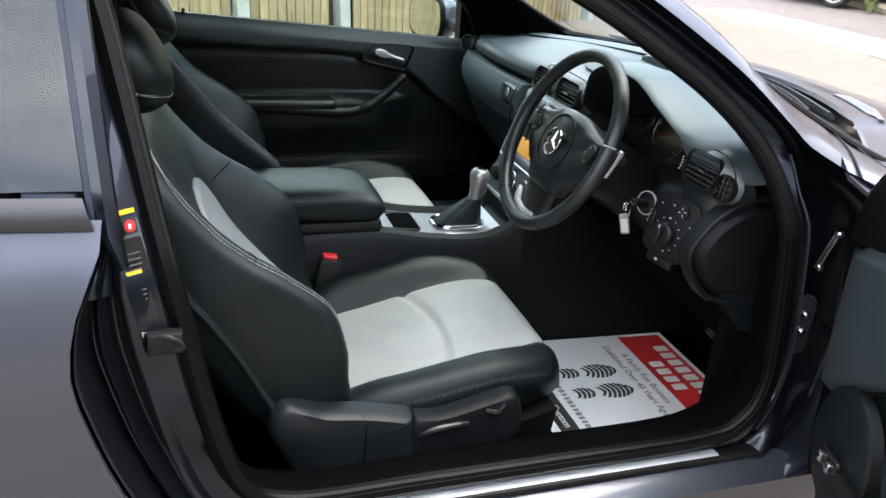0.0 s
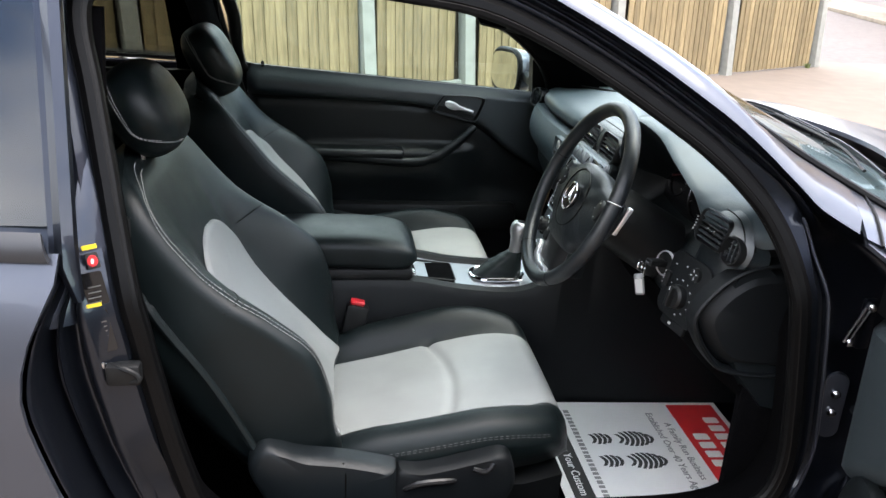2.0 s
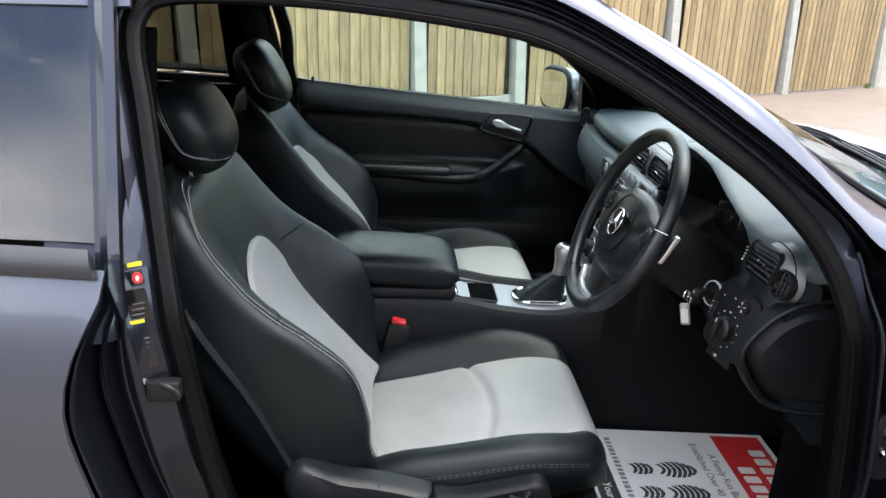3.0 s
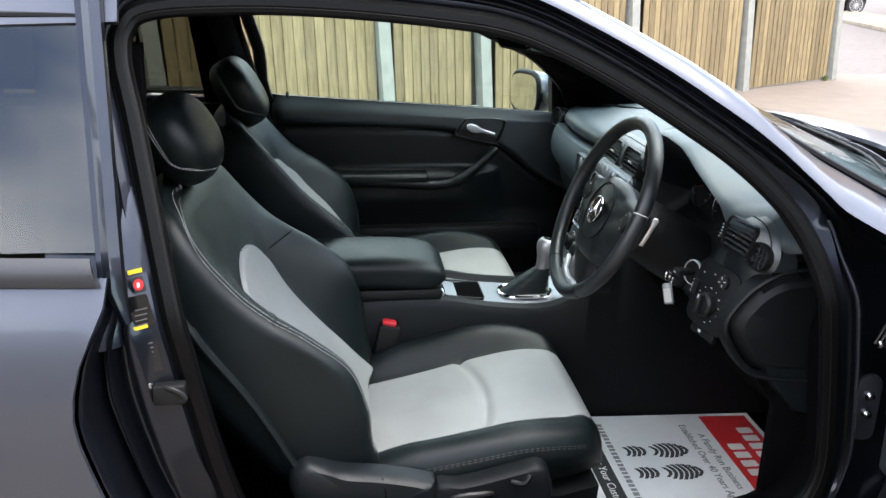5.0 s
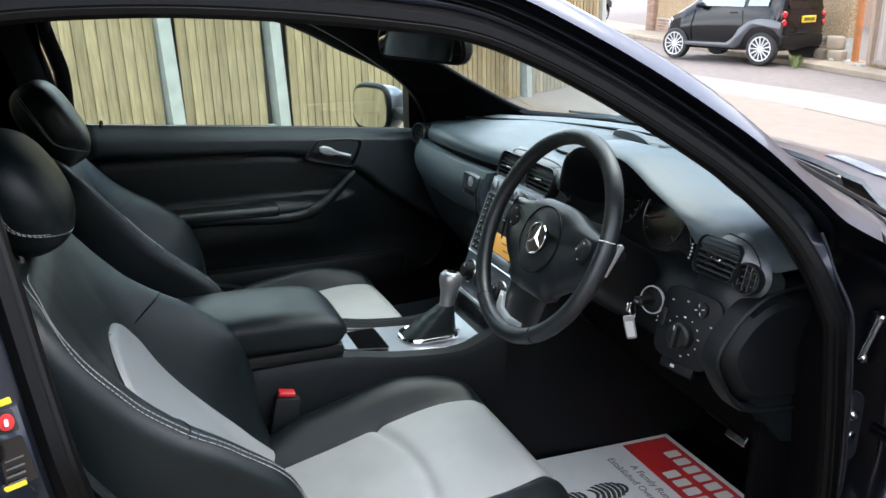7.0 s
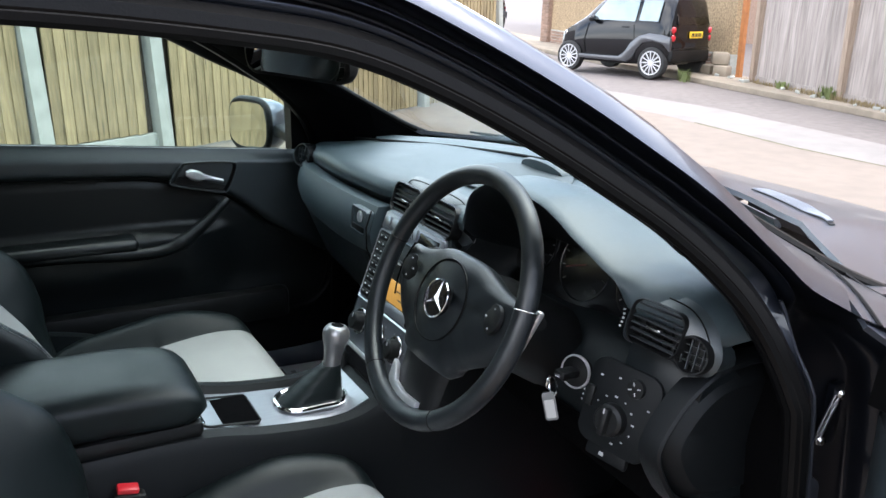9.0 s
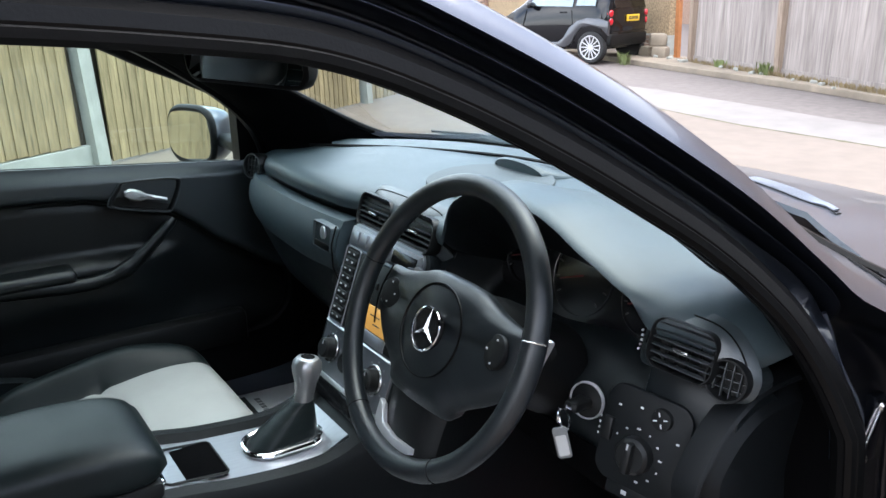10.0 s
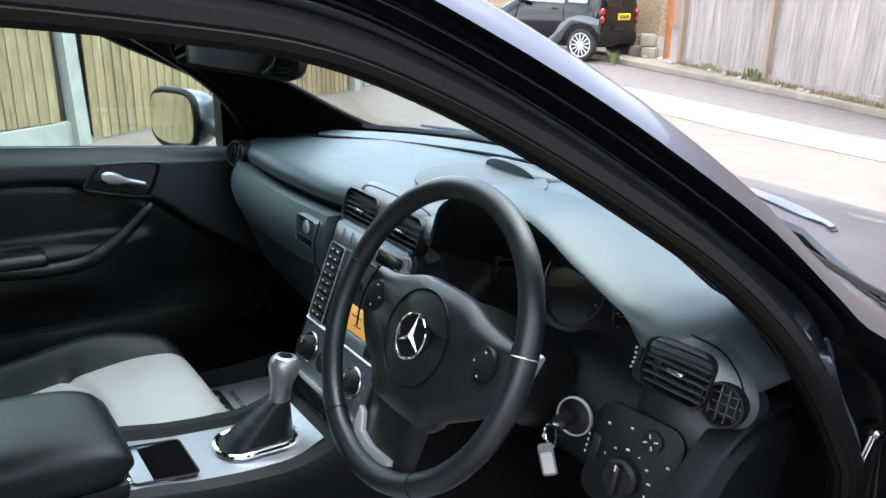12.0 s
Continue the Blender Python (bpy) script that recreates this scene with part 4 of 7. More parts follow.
    def front(s, e):
        d = curve1([(0, 0.015), (0.2, 0.0), (0.5, -0.022), (0.75, -0.014), (0.92, -0.012), (1.0, -0.036)], s)
        bol = curve1([(0, 0.02), (0.12, 0.05), (0.22, 0.085), (0.37, 0.113), (0.5, 0.09), (0.6, 0.055), (0.7, 0.027), (0.85, 0.008), (1, 0.0)], s)
        if y0 > 0 and e < 0:
            bol = curve1([(0, 0.03), (0.12, 0.06), (0.22, 0.095), (0.37, 0.12), (0.5, 0.10), (0.6, 0.076), (0.7, 0.058), (0.85, 0.036), (1, 0.01)], s)
        d += bol * step(0.42, 0.90, abs(e))
        r = 0.026
        if abs(e) > 0.905:
            q = min((abs(e) - 0.905) / 0.095, 1)
            d -= r * (1 - math.sqrt(max(1 - q * q, 0)))
        return d

    def back_point(s, e, lift=0.0):
        p = B0 + up * (s * length) + fwd * (front(s, e) + lift)
        return V(p.x, y0 + half(s) * e, p.z)

    eb = [-1, -0.995, -0.985, -0.97, -0.95, -0.925, -0.905, -0.88] + [-0.84 + 0.04 * i for i in range(43)] + [0.88, 0.905, 0.925, 0.95, 0.97, 0.985, 0.995, 1]
    rings = []
    for i in range(29):
        s = i / 28
        w = half(s)
        ring2 = [back_point(s, e) for e in eb]
        thick = curve1([(0, 0.10), (0.5, 0.14), (0.85, 0.115), (1, 0.055)], s)
        for e, t in ((1.0, 0.35), (0.985, 0.75), (0.90, 1.0), (0.4, 1.05), (-0.4, 1.05), (-0.90, 1.0), (-0.985, 0.75), (-1.0, 0.35)):
            base = B0 + up * (s * length) - fwd * (thick * t)
            ring2.append(V(base.x, y0 + w * e, base.z))
        rings.append(ring2)
    top = rings[-1]
    mid = sum(top, V(0, 0, 0)) / len(top)
    for k, h in ((0.9, 0.006), (0.7, 0.011), (0.4, 0.014), (0.1, 0.015)):
        rings.append([mid + (p - mid) * k + up * h for p in top])
    part("backrest", loft(rings), LEATHER, seat, "black leather backrest with raised side bolsters", 60)

    def tomb(u, v):
        s = 0.02 + u * 0.675
        full = curve1([(0, 0.170), (0.3, 0.165), (0.62, 0.150), (0.70, 0.142)], s)
        w = full * math.sqrt(max(1 - max((s - 0.545) / 0.150, 0) ** 2, 0.0004))
        if (v * 2 - 1) * inboard > 0:
            w *= 1 - 0.17 * math.sin(math.pi * u) ** 0.7
        e = (v * 2 - 1) * w / half(s)
        edge = max(min(1.0, (1 - abs(v * 2 - 1)) * w / 0.012), 0)
        return back_point(s, e, 0.0005 + 0.005 * math.sqrt(edge))

    part("backrest_insert", sheet(tomb, 60, 24, thick=0.003), LEATHER_GREY, seat, "light grey leather panel with a rounded top", 60)
    # double stitching along the bolsters' ridge, turning in at the shoulder
    def stitches(path, radius=0.0006):
        bm = bmesh.new()
        run, keep = 0.0, []
        for p, q in zip(path, path[1:]):
            if run % 0.0062 < 0.0045:
                keep.append((p, q))
            elif keep:
                tube([keep[0][0]] + [k[1] for k in keep], radius, 5, bm)
                keep = []
            run += (q - p).length
        return bm

    for sgn in (-1, 1):
        for inset in (0.0, 0.028) if sgn < 0 else ():
            line = spline([(0.08, 0.935 - inset, 0), (0.3, 0.94 - inset, 0), (0.5, 0.945 - inset, 0), (0.7, 0.95 - inset, 0), (0.85, 0.94 - inset, 0), (0.925 - inset * 0.3, 0.84 - inset, 0), (0.965 - inset * 0.6, 0.62 - inset * 0.6, 0), (0.975 - inset * 0.8, 0.45, 0)], 60)
            part("stitching", stitches([back_point(p.x, sgn * p.y, 0.0006) for p in line]), THREAD, seat, "pale double stitching")
        seam = [back_point(0.60 - 0.02 * j / 10, sgn * (0.58 + 0.42 * j / 10), 0.0002) for j in range(11)]
        part("seam", tube(seam, 0.0014, 6), RUBBER, seat, "dark crosswise seam")

    # headrest on two posts
    c = V(-0.763, y0, 1.066) if y0 < 0 else V(-0.750, y0, 1.040)
    HW, HH, HD, HP = (0.115, 0.082, 0.056, 2.5) if y0 < 0 else (0.104, 0.092, 0.052, 3.0)

    def head(yy, zz, dd):
        wide = HW * (1 - 0.10 * step(0.0, -1, zz / HH) - 0.05 * step(0.3, 1, zz / HH))
        p = c + up * zz + fwd * (dd + 0.010 * (yy / HW) ** 2)
        return V(p.x, y0 + yy * wide / HW, p.z)

    rings = []
    for i in range(1, 28):
        a = math.pi * i / 28
        ring3 = []
        for j in range(36):
            b = 2 * math.pi * j / 36
            d = (math.sin(a) * math.cos(b), math.cos(a), math.sin(a) * math.sin(b))
            k = (abs(d[0] / HW) ** HP + abs(d[1] / HH) ** HP + abs(d[2] / HD) ** HP) ** (-1 / HP)
            ring3.append(head(d[0] * k, d[1] * k, d[2] * k))
        rings.append(ring3)
    part("headrest", loft(rings), LEATHER, seat, "rounded black leather headrest", 60)
    for sgn in (-1, 1):
        for shift in (0.0, 0.11):
            path = []
            for j in range(301):
                u = j / 300
                zz = math.cos(math.pi * (0.16 + 0.70 * u))
                dd = -0.38 + shift * (1 - u) + 0.98 * step(0.55, 1.0, u)
                rest = max(1 - abs(zz) ** HP - abs(dd) ** HP, 0.02)
                path.append(head(sgn * HW * (rest ** (1 / HP) + 0.006), HH * (zz + shift * 0.6 * step(0.6, 1.0, u)), HD * dd))
            part("stitching", stitches(path), THREAD, seat, "pale double stitching")
    for sgn in (-1, 1):
        bm = tube([c - up * 0.120 - fwd * 0.062 + V(0, sgn * 0.050, 0), c - up * 0.05 - fwd * 0.030 + V(0, sgn * 0.050, 0)], 0.005, 8)
        part("post", bm, SHADED_CHROME, seat, "chrome headrest post")

    # plastic cover with switches low on the outer side
    s0 = -1 if y0 < 0 else 1
    edge = spline([(-0.735, y0 + s0 * 0.262, 0.835), (-0.715, y0 + s0 * 0.270, 0.800), (-0.690, y0 + s0 * 0.2725, 0.762), (-0.648, y0 + s0 * 0.2730, 0.700), (-0.610, y0 + s0 * 0.2725, 0.632), (-0.575, y0 + s0 * 0.270, 0.560)], 6)
    part("back_edge", tube(edge, [0.004] * 4 + [0.0075] * (len(edge) - 4), 8), LEATHER, seat, "raised rear edge of the side bolster")
    yo = y0 + s0 * 0.268

    def cover(name, out, mid, depth, mat, label, parent):
        sm = [(p.x, p.z) for p in spline([(x, 0, z) for x, z in out], 4, True)]
        rings = []
        for d, k in ((0.0, 1.0), (0.55, 0.99), (0.86, 0.95), (1.0, 0.87), (1.03, 0.4)):
            rings.append([V(mid[0] + (x - mid[0]) * k, yo + s0 * (d * depth - 0.012), mid[1] + (z - mid[1]) * k) for x, z in sm])
        return part(name, loft(rings), mat, parent, label, 40)

    cov = cover("side_cover", [(-0.585, 0.522), (-0.580, 0.554), (-0.557, 0.574), (-0.527, 0.567), (-0.493, 0.553), (-0.424, 0.543), (-0.346, 0.524), (-0.337, 0.510), (-0.333, 0.440), (-0.345, 0.412), (-0.434, 0.405), (-0.520, 0.405), (-0.545, 0.430), (-0.566, 0.480)],
                (-0.45, 0.485), 0.044, DASH, "dark grey plastic housing at the foot of the backrest", seat)
    cover("switch_panel", [(-0.340, 0.508), (-0.300, 0.512), (-0.261, 0.518), (-0.191, 0.535), (-0.156, 0.541), (-0.136, 0.525), (-0.127, 0.475), (-0.150, 0.436), (-0.200, 0.424), (-0.340, 0.420)],
          (-0.235, 0.478), 0.034, CONSOLE, "black recessed panel with the seat switches", seat)
    part("cover_joint", tube([(-0.428, yo + s0 * 0.026, 0.541), (-0.424, yo + s0 * 0.0325, 0.520), (-0.424, yo + s0 * 0.0335, 0.470), (-0.432, yo + s0 * 0.0315, 0.415)], 0.0016, 6), RUBBER, cov)
    part("seat_switch", tube(spline([(-0.325, yo + s0 * 0.022, 0.480), (-0.295, yo + s0 * 0.026, 0.494), (-0.235, yo + s0 * 0.025, 0.497)], 5), [0.004] + [0.006] * 9 + [0.003], 8), PLASTIC_GLOSS, cov, "black seat switch")
    part("seat_switch", tube(spline([(-0.206, yo + s0 * 0.022, 0.517), (-0.185, yo + s0 * 0.028, 0.515), (-0.172, yo + s0 * 0.023, 0.528)], 4), 0.0050, 8), PLASTIC_GLOSS, cov, "black seat switch")
    return seat


make_seat(-0.37, "black leather driver's seat with light grey panels", False)
make_seat(0.37, "black leather passenger seat with light grey panels beside the far door", True)

# rear bench behind the front seats
bench = thing("rear_bench", (-1.3, 0, 0.3), "black leather rear bench behind the front seats", "car seat")
part("bench_cushion", block((-1.25, 0, 0.43), (0.52, 1.16, 0.22), 0.06, segments=4), LEATHER, bench, "black leather bench cushion")
part("bench_back", block((0, 0, 0), (0.16, 1.16, 0.52), 0.06, pose(-1.57, 0, 0.76, 0, -22, 0), segments=4), LEATHER, bench, "black leather bench back")

# belt buckle beside the driver
buckle = thing("belt_buckle", (-0.39, -0.095, 0.45), "black seat belt buckle with a red button", "belt buckle")
part("buckle_body", block((0, 0, 0), (0.05, 0.028, 0.12), 0.008, pose(-0.399, -0.139, 0.528, 0, 12, 0)), PLASTIC, buckle, "black plastic buckle body")
part("buckle_button", block((0, 0, 0), (0.032, 0.018, 0.010), 0.003, pose(-0.389, -0.139, 0.592, 10, 12, 0)), RED_PLASTIC, buckle, "red release button")


# ---- centre console ----
console = thing("centre_console", (-0.25, 0, 0.27), "black centre console with silver tray and padded armrest", "console")
stations = []
for x, w, z in ((-0.62, 0.105, 0.62), (-0.45, 0.115, 0.632), (-0.27, 0.118, 0.632), (-0.15, 0.118, 0.612), (-0.02, 0.12, 0.605), (0.06, 0.125, 0.64), (0.12, 0.13, 0.70), (0.2, 0.135, 0.76), (0.4, 0.14, 0.80), (0.68, 0.15, 0.80)):
    stations.append([V(x, -w, 0.28), V(x, -w - 0.004, 0.45), V(x, -w, z - 0.02), V(x, -w + 0.012, z - 0.003), V(x, -w + 0.035, z), V(x, -w + 0.05, z - 0.022),
                     V(x, w - 0.05, z - 0.022), V(x, w - 0.035, z), V(x, w - 0.012, z - 0.003), V(x, w, z - 0.02), V(x, w + 0.004, 0.45), V(x, w, 0.28)])
smooth_st = []
cols = [spline([st[k] for st in stations], 5) for k in range(12)]
for i in range(len(cols[0])):
    smooth_st.append([cols[k][i] for k in range(12)])
part("console_body", loft(smooth_st), CONSOLE, console, "black soft-touch console body", 40)
# silver tray top
def tray(u, v):
    x = -0.262 + u * 0.30
    z = curve1([(-0.27, 0.622), (-0.15, 0.602), (-0.02, 0.594), (0.04, 0.615)], x)
    return (x, (v * 2 - 1) * (0.072 - 0.004 * u), z + 0.0)


part("console_tray", sheet(tray, 20, 8, thick=0.012), SILVER, console, "brushed silver console panel")
# Solid block; the open box's shade is put into its black.
part("storage_box", block((-0.205, -0.004, 0.607), (0.092, 0.10, 0.012), 0.002), CARPET, console, "black block for the shaded hollow of the storage box")
part("box_rim", tube([(p[0] - 0.205, p[1] - 0.004, 0.614 - (p[0]) * 0.12) for p in round_rect(0.096, 0.106, 0.01)], 0.0022, 6, closed=True), PLASTIC, console, "thin black rim")
part("box_latch", block((0, 0, 0), (0.008, 0.05, 0.006), 0.002, pose(-0.255, -0.03, 0.625, 0, 25, 0)), CHROME, console, "chrome latch")

# padded armrest lid
rings = []
for i in range(25):
    u = i / 24
    x = -0.60 + u * 0.345
    r = (1 - abs(2 * u - 1) ** 7) ** 0.5 if 0 < u < 1 else 0.25
    w, h = 0.108 * (0.80 + 0.2 * r), 0.038 * max(r, 0.25)
    zc = curve1([(-0.6, 0.690), (-0.4, 0.688), (-0.27, 0.678)], x)
    ring4 = []
    for j in range(28):
        b = 2 * math.pi * j / 28
        cy = math.copysign(abs(math.cos(b)) ** 0.35, math.cos(b))
        cz = math.copysign(abs(math.sin(b)) ** 0.6, math.sin(b))
        ring4.append(V(x, cy * w, zc + cz * h + 0.004 * (1 - cy * cy)))
    rings.append(ring4)
part("armrest", loft(rings), LEATHER, console, "padded black leather armrest lid", 60)
rings = []
part("armrest_base", block((-0.43, 0, 0.642), (0.335, 0.205, 0.028), 0.010), PLASTIC, console, "black armrest base")

# gear lever
lever = thing("gear_lever", (-0.05, 0, 0.60), "silver-topped gear lever in a chrome-edged gaiter", "gear lever")
frame_pts = [(x - 0.048, y, 0.6015) for x, y in round_rect(0.128, 0.082, 0.036, 8)]
part("gaiter_ring", tube(frame_pts, 0.0052, 8, closed=True), CHROME, lever, "chrome gaiter surround")
rings = []
for i in range(18):
    u = i / 17
    pts = round_rect(0.118 * (1 - u) + 0.034 * u, 0.072 * (1 - u) + 0.032 * u, 0.030 * (1 - u) + 0.014 * u, 6)
    cx = -0.048 + 0.040 * u
    rings.append([V(cx + x, y, 0.600 + 0.062 * u ** 0.85 + 0.0005 * math.sin(i * 1.6)) for x, y in pts])
part("gaiter", loft(rings), LEATHER, lever, "folded black leather gaiter", 60)
m = facing((-0.008, 0, 0.652), (0.16, 0, 1), (1, 0, 0))
part("lever_grip", lathe([(0.0165, 0), (0.016, 0.02), (0.018, 0.040), (0.0225, 0.054), (0.0250, 0.066), (0.0235, 0.076), (0.018, 0.083), (0.0125, 0.0845), (0.001, 0.0845)], m, 28), KNOB_METAL, lever, "satin silver gear knob")
part("lever_cap", lathe([(0.0115, 0.083), (0.0115, 0.0852), (0.001, 0.0856)], m, 20), PLASTIC_GLOSS, lever, "black cap with the gear pattern")


# ---- dashboard ----
dash = thing("dashboard", (0.3, 0, 0.6), "dark grained dashboard under the windscreen", "dashboard")


def edge_x(y):
    return curve1([(-0.70, 0.235), (-0.66, 0.206), (-0.62, 0.190), (-0.56, 0.172), (-0.50, 0.162), (-0.36, 0.150), (-0.2, 0.158), (-0.10, 0.180), (0.10, 0.182), (0.2, 0.166), (0.35, 0.164), (0.6, 0.190), (0.70, 0.215)], y)


def dash_top(y):
    z = curve1([(-0.70, 0.930), (-0.665, 0.961), (-0.63, 0.979), (-0.58, 0.985), (-0.45, 0.981), (0.0, 0.972), (0.45, 0.958), (0.70, 0.930)], y)
    over = hood_arch(y) + 0.008 - z
    return z + (over + math.hypot(over, 0.022)) / 2 - 0.003


def hood_arch(y):
    """Height of the instrument hood's lip."""
    return curve1([(-0.575, 0.93), (-0.557, 0.947), (-0.537, 0.962), (-0.519, 0.979), (-0.495, 0.995), (-0.455, 1.015), (-0.42, 1.034), (-0.383, 1.046), (-0.32, 1.050), (-0.25, 1.043), (-0.186, 1.010), (-0.148, 0.95), (-0.13, 0.93)], y)


rings = []
NY = 169
for i in range(NY):
    y = -0.672 + 1.372 * i / (NY - 1)
    xe, zt = edge_x(y), dash_top(y)
    cav = step(-0.565, -0.53, y) * (1 - step(-0.17, -0.14, y))
    k = 1 - 0.68 * cav
    zl = zt - 0.062
    base = dash_top(0) + 0.012 - 0.03 * (abs(y) / 0.7) ** 3
    xf = curve1([(-0.7, 0.21), (-0.6, 0.172), (-0.45, 0.165), (-0.3, 0.19), (-0.13, 0.17), (0.0, 0.165), (0.13, 0.165), (0.2, 0.145), (0.45, 0.150), (0.7, 0.20)], y)
    fx = 0.75 - 0.22 * (abs(y) / 0.7) ** 2
    prof = [(fx, 0.935), (fx - 0.10, base - 0.010), (0.42, base + 0.2 * (zt - base)), (0.33, base + 0.6 * (zt - base)), (xe + 0.075, zt - 0.001), (xe + 0.035, zt - 0.003 * k), (xe + 0.014, zt - 0.010 * k), (xe + 0.003, zt - 0.020 * k), (xe, zt - 0.032 * k),
            (xe + 0.004, zt - 0.044 * k), (xe + 0.018 + 0.12 * cav, zt - 0.055 + 0.03 * cav), (xe + 0.025 + 0.15 * cav, zl - 0.004),
            (xf + 0.012 + 0.14 * cav, 0.895), (xf + 0.002 + 0.09 * cav, 0.86), (xf + 0.02 * cav, 0.82), (xf + 0.008, 0.76), (xf + 0.035, 0.70), (xf + 0.09, 0.635), (0.42, 0.60), (fx, 0.62)]
    if y < -0.63:
        prof[:10] = [(x, max(z, 0.9235)) for x, z in prof[:10]]
    rings.append([V(x, y, z) for x, z in prof])
part("dash_pad", loft([r[:10] for r in rings]), DASH_LIT, dash, "grained soft dashboard pad paled by sky light", 55)
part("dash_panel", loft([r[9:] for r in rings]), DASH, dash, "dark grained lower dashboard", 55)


def louvre(c, w, h, n, face, name="air_vent", label="black air vent with slats", knob=True, deep=0.024):
    """A recessed slatted vent facing -x, tilted by face."""
    m = facing(c, (-1, face[0], face[1]), (0, -1, 0))
    walls = [[m @ V(x * k, y * k, z) for x, y in round_rect(w, h, 0.016, 6)] for k, z in ((0.9, -deep), (1, -deep + 0.001), (1, 0.0), (1.02, 0.0022), (1.05, 0.0022), (1.07, -0.001), (1.07, -deep))]
    vent = part(name, loft(walls), PLASTIC, dash, label, 40)
    for k in range(n):
        yy = (k + 0.5) / n * 2 - 1
        l = w * (0.985 if abs(yy) < 0.7 else 0.90)
        part("slat", block((0, 0, 0), (l, 0.0018, 0.007), 0.0006, m @ Matrix.Translation((0, yy * h * 0.47, -0.0050)) @ Matrix.Rotation(radians(14), 4, "X")), VENT, vent)
    for k in range(5):
        part("vane", block((((k + 0.5) / 5 - 0.5) * w * 0.9, 0, -deep + 0.004), (0.0016, h * 0.92, 0.006), 0.0004, m), PLASTIC, vent)
    if knob:
        part("vent_tab", block((0, -0.002, 0.0), (w * 0.26, h * 0.10, 0.008), 0.002, m), SATIN, vent, "small silver vent tab")
    return vent


def pod(name, m, outline, height, holes, label, parent, seam_at=0.86):
    """A smooth bulge with an outline in the plane of m, sunk where holes() says, and the seam that runs round it."""
    ol = [(p.x, p.y) for p in spline([(x, y, 0) for x, y in outline], 12, True)]
    cx, cy = sum(x for x, y in ol) / len(ol), sum(y for x, y in ol) / len(ol)

    def at(k, r):
        x, y = cx + (ol[k][0] - cx) * r, cy + (ol[k][1] - cy) * r
        return x, y, -height * r ** 3.2

    rings = []
    for j in range(1, 91):
        r = j / 90 * 1.01
        ring = []
        for k in range(len(ol)):
            x, y, z = at(k, r)
            ring.append(m @ V(x, y, z - (0.050 if holes(x, y) else 0.0)))
        rings.append(ring)
    # Darker than the pad: the pod's shade is put into its material.
    ob = part(name, loft(rings, caps=False), DOOR_CARD, parent, label, 50)
    run = [m @ V(*at(k, seam_at)[:2], at(k, seam_at)[2] + 0.0006) for k in range(len(ol)) if ol[k][1] > cy - 0.012]
    first = min(range(len(run)), key=lambda i: (run[i] - run[i - 1]).length * -1)
    run = run[first:] + run[:first]
    part("pod_seam", tube(run, 0.0011, 6), RUBBER, ob, "dark seam round the pod")
    return ob


louvre((0.174, -0.611, 0.9365), 0.077, 0.055, 6, (-0.14, 0.25))
louvre((0.172, 0.066, 0.938), 0.102, 0.056, 6, (0.0, 0.30))
louvre((0.172, -0.066, 0.938), 0.102, 0.056, 6, (0.0, 0.30))
for yy in (-0.66, 0.66):
    s = 1 if yy > 0 else -1
    g = 1.0 if s > 0 else 0.80
    m = facing((0.180, yy, 0.915) if s > 0 else (0.1845, -0.6635, 0.9195), (-1, -0.35 if s > 0 else -0.25, 0.20), (0, -1, 0))
    rv = part("round_vent", lathe([(0.001, -0.020), (0.0245 * g, -0.020), (0.0250 * g, 0.0), (0.0265 * g, 0.0030), (0.0290 * g, 0.0030), (0.0305 * g, -0.001), (0.0305 * g, -0.03)], m, 36), PLASTIC, dash, "round black air vent")
    for k in range(4):
        t = (k - 1.5) * 0.0115 * g
        l = 2 * math.sqrt(max((0.0245 * g) ** 2 - t * t, 1e-5))
        part("slat", block((t, 0, -0.005), (0.0015, l, 0.006), 0.0005, m), VENT, rv)
        if k < 3:
            t = (k - 1) * 0.0125 * g
            part("slat", block((0, t, -0.008), (2 * math.sqrt((0.0245 * g) ** 2 - t * t), 0.0015, 0.006), 0.0005, m), VENT, rv)
# pods round the vents
m = facing((0.174, -0.611, 0.9365), (-1, -0.14, 0.25), (0, -1, 0))
small = m.inverted() @ V(0.1845, -0.6635, 0.9195)


def in_slot(x, y, w, h, r=0.016):
    dx, dy = max(abs(x) - (w - r), 0), max(abs(y) - (h - r), 0)
    return math.hypot(dx, dy) < r


def driver_holes(x, y):
    return in_slot(x, y, 0.0390, 0.0280) or math.hypot(x - small.x, y - small.y) < 0.0222


pod("vent_pod", m, [(-0.060, -0.034), (-0.062, 0.0), (-0.054, 0.028), (-0.034, 0.041), (0.0, 0.045), (0.036, 0.041), (0.062, 0.025), (small.x + 0.0250, small.y + 0.016), (small.x + 0.0275, small.y - 0.002),
                    (small.x + 0.020, small.y - 0.018), (small.x - 0.002, small.y - 0.0255), (0.022, -0.036), (-0.03, -0.0365)], 0.026, driver_holes, "rounded pod round the driver's vents, shade in its darker colour", dash)
cm = facing((0.172, 0.0, 0.938), (-1, 0.0, 0.30), (0, -1, 0))
pod("centre_pod", cm, [(-0.142, -0.034), (-0.142, 0.0), (-0.130, 0.032), (-0.100, 0.047), (0.0, 0.050), (0.100, 0.047), (0.130, 0.032), (0.142, 0.0), (0.136, -0.034), (0.10, -0.040), (0.0, -0.040), (-0.10, -0.040)], 0.034,
    lambda x, y: in_slot(abs(x) - 0.066, y, 0.0515, 0.0285), "rounded surround of the centre vents", dash)
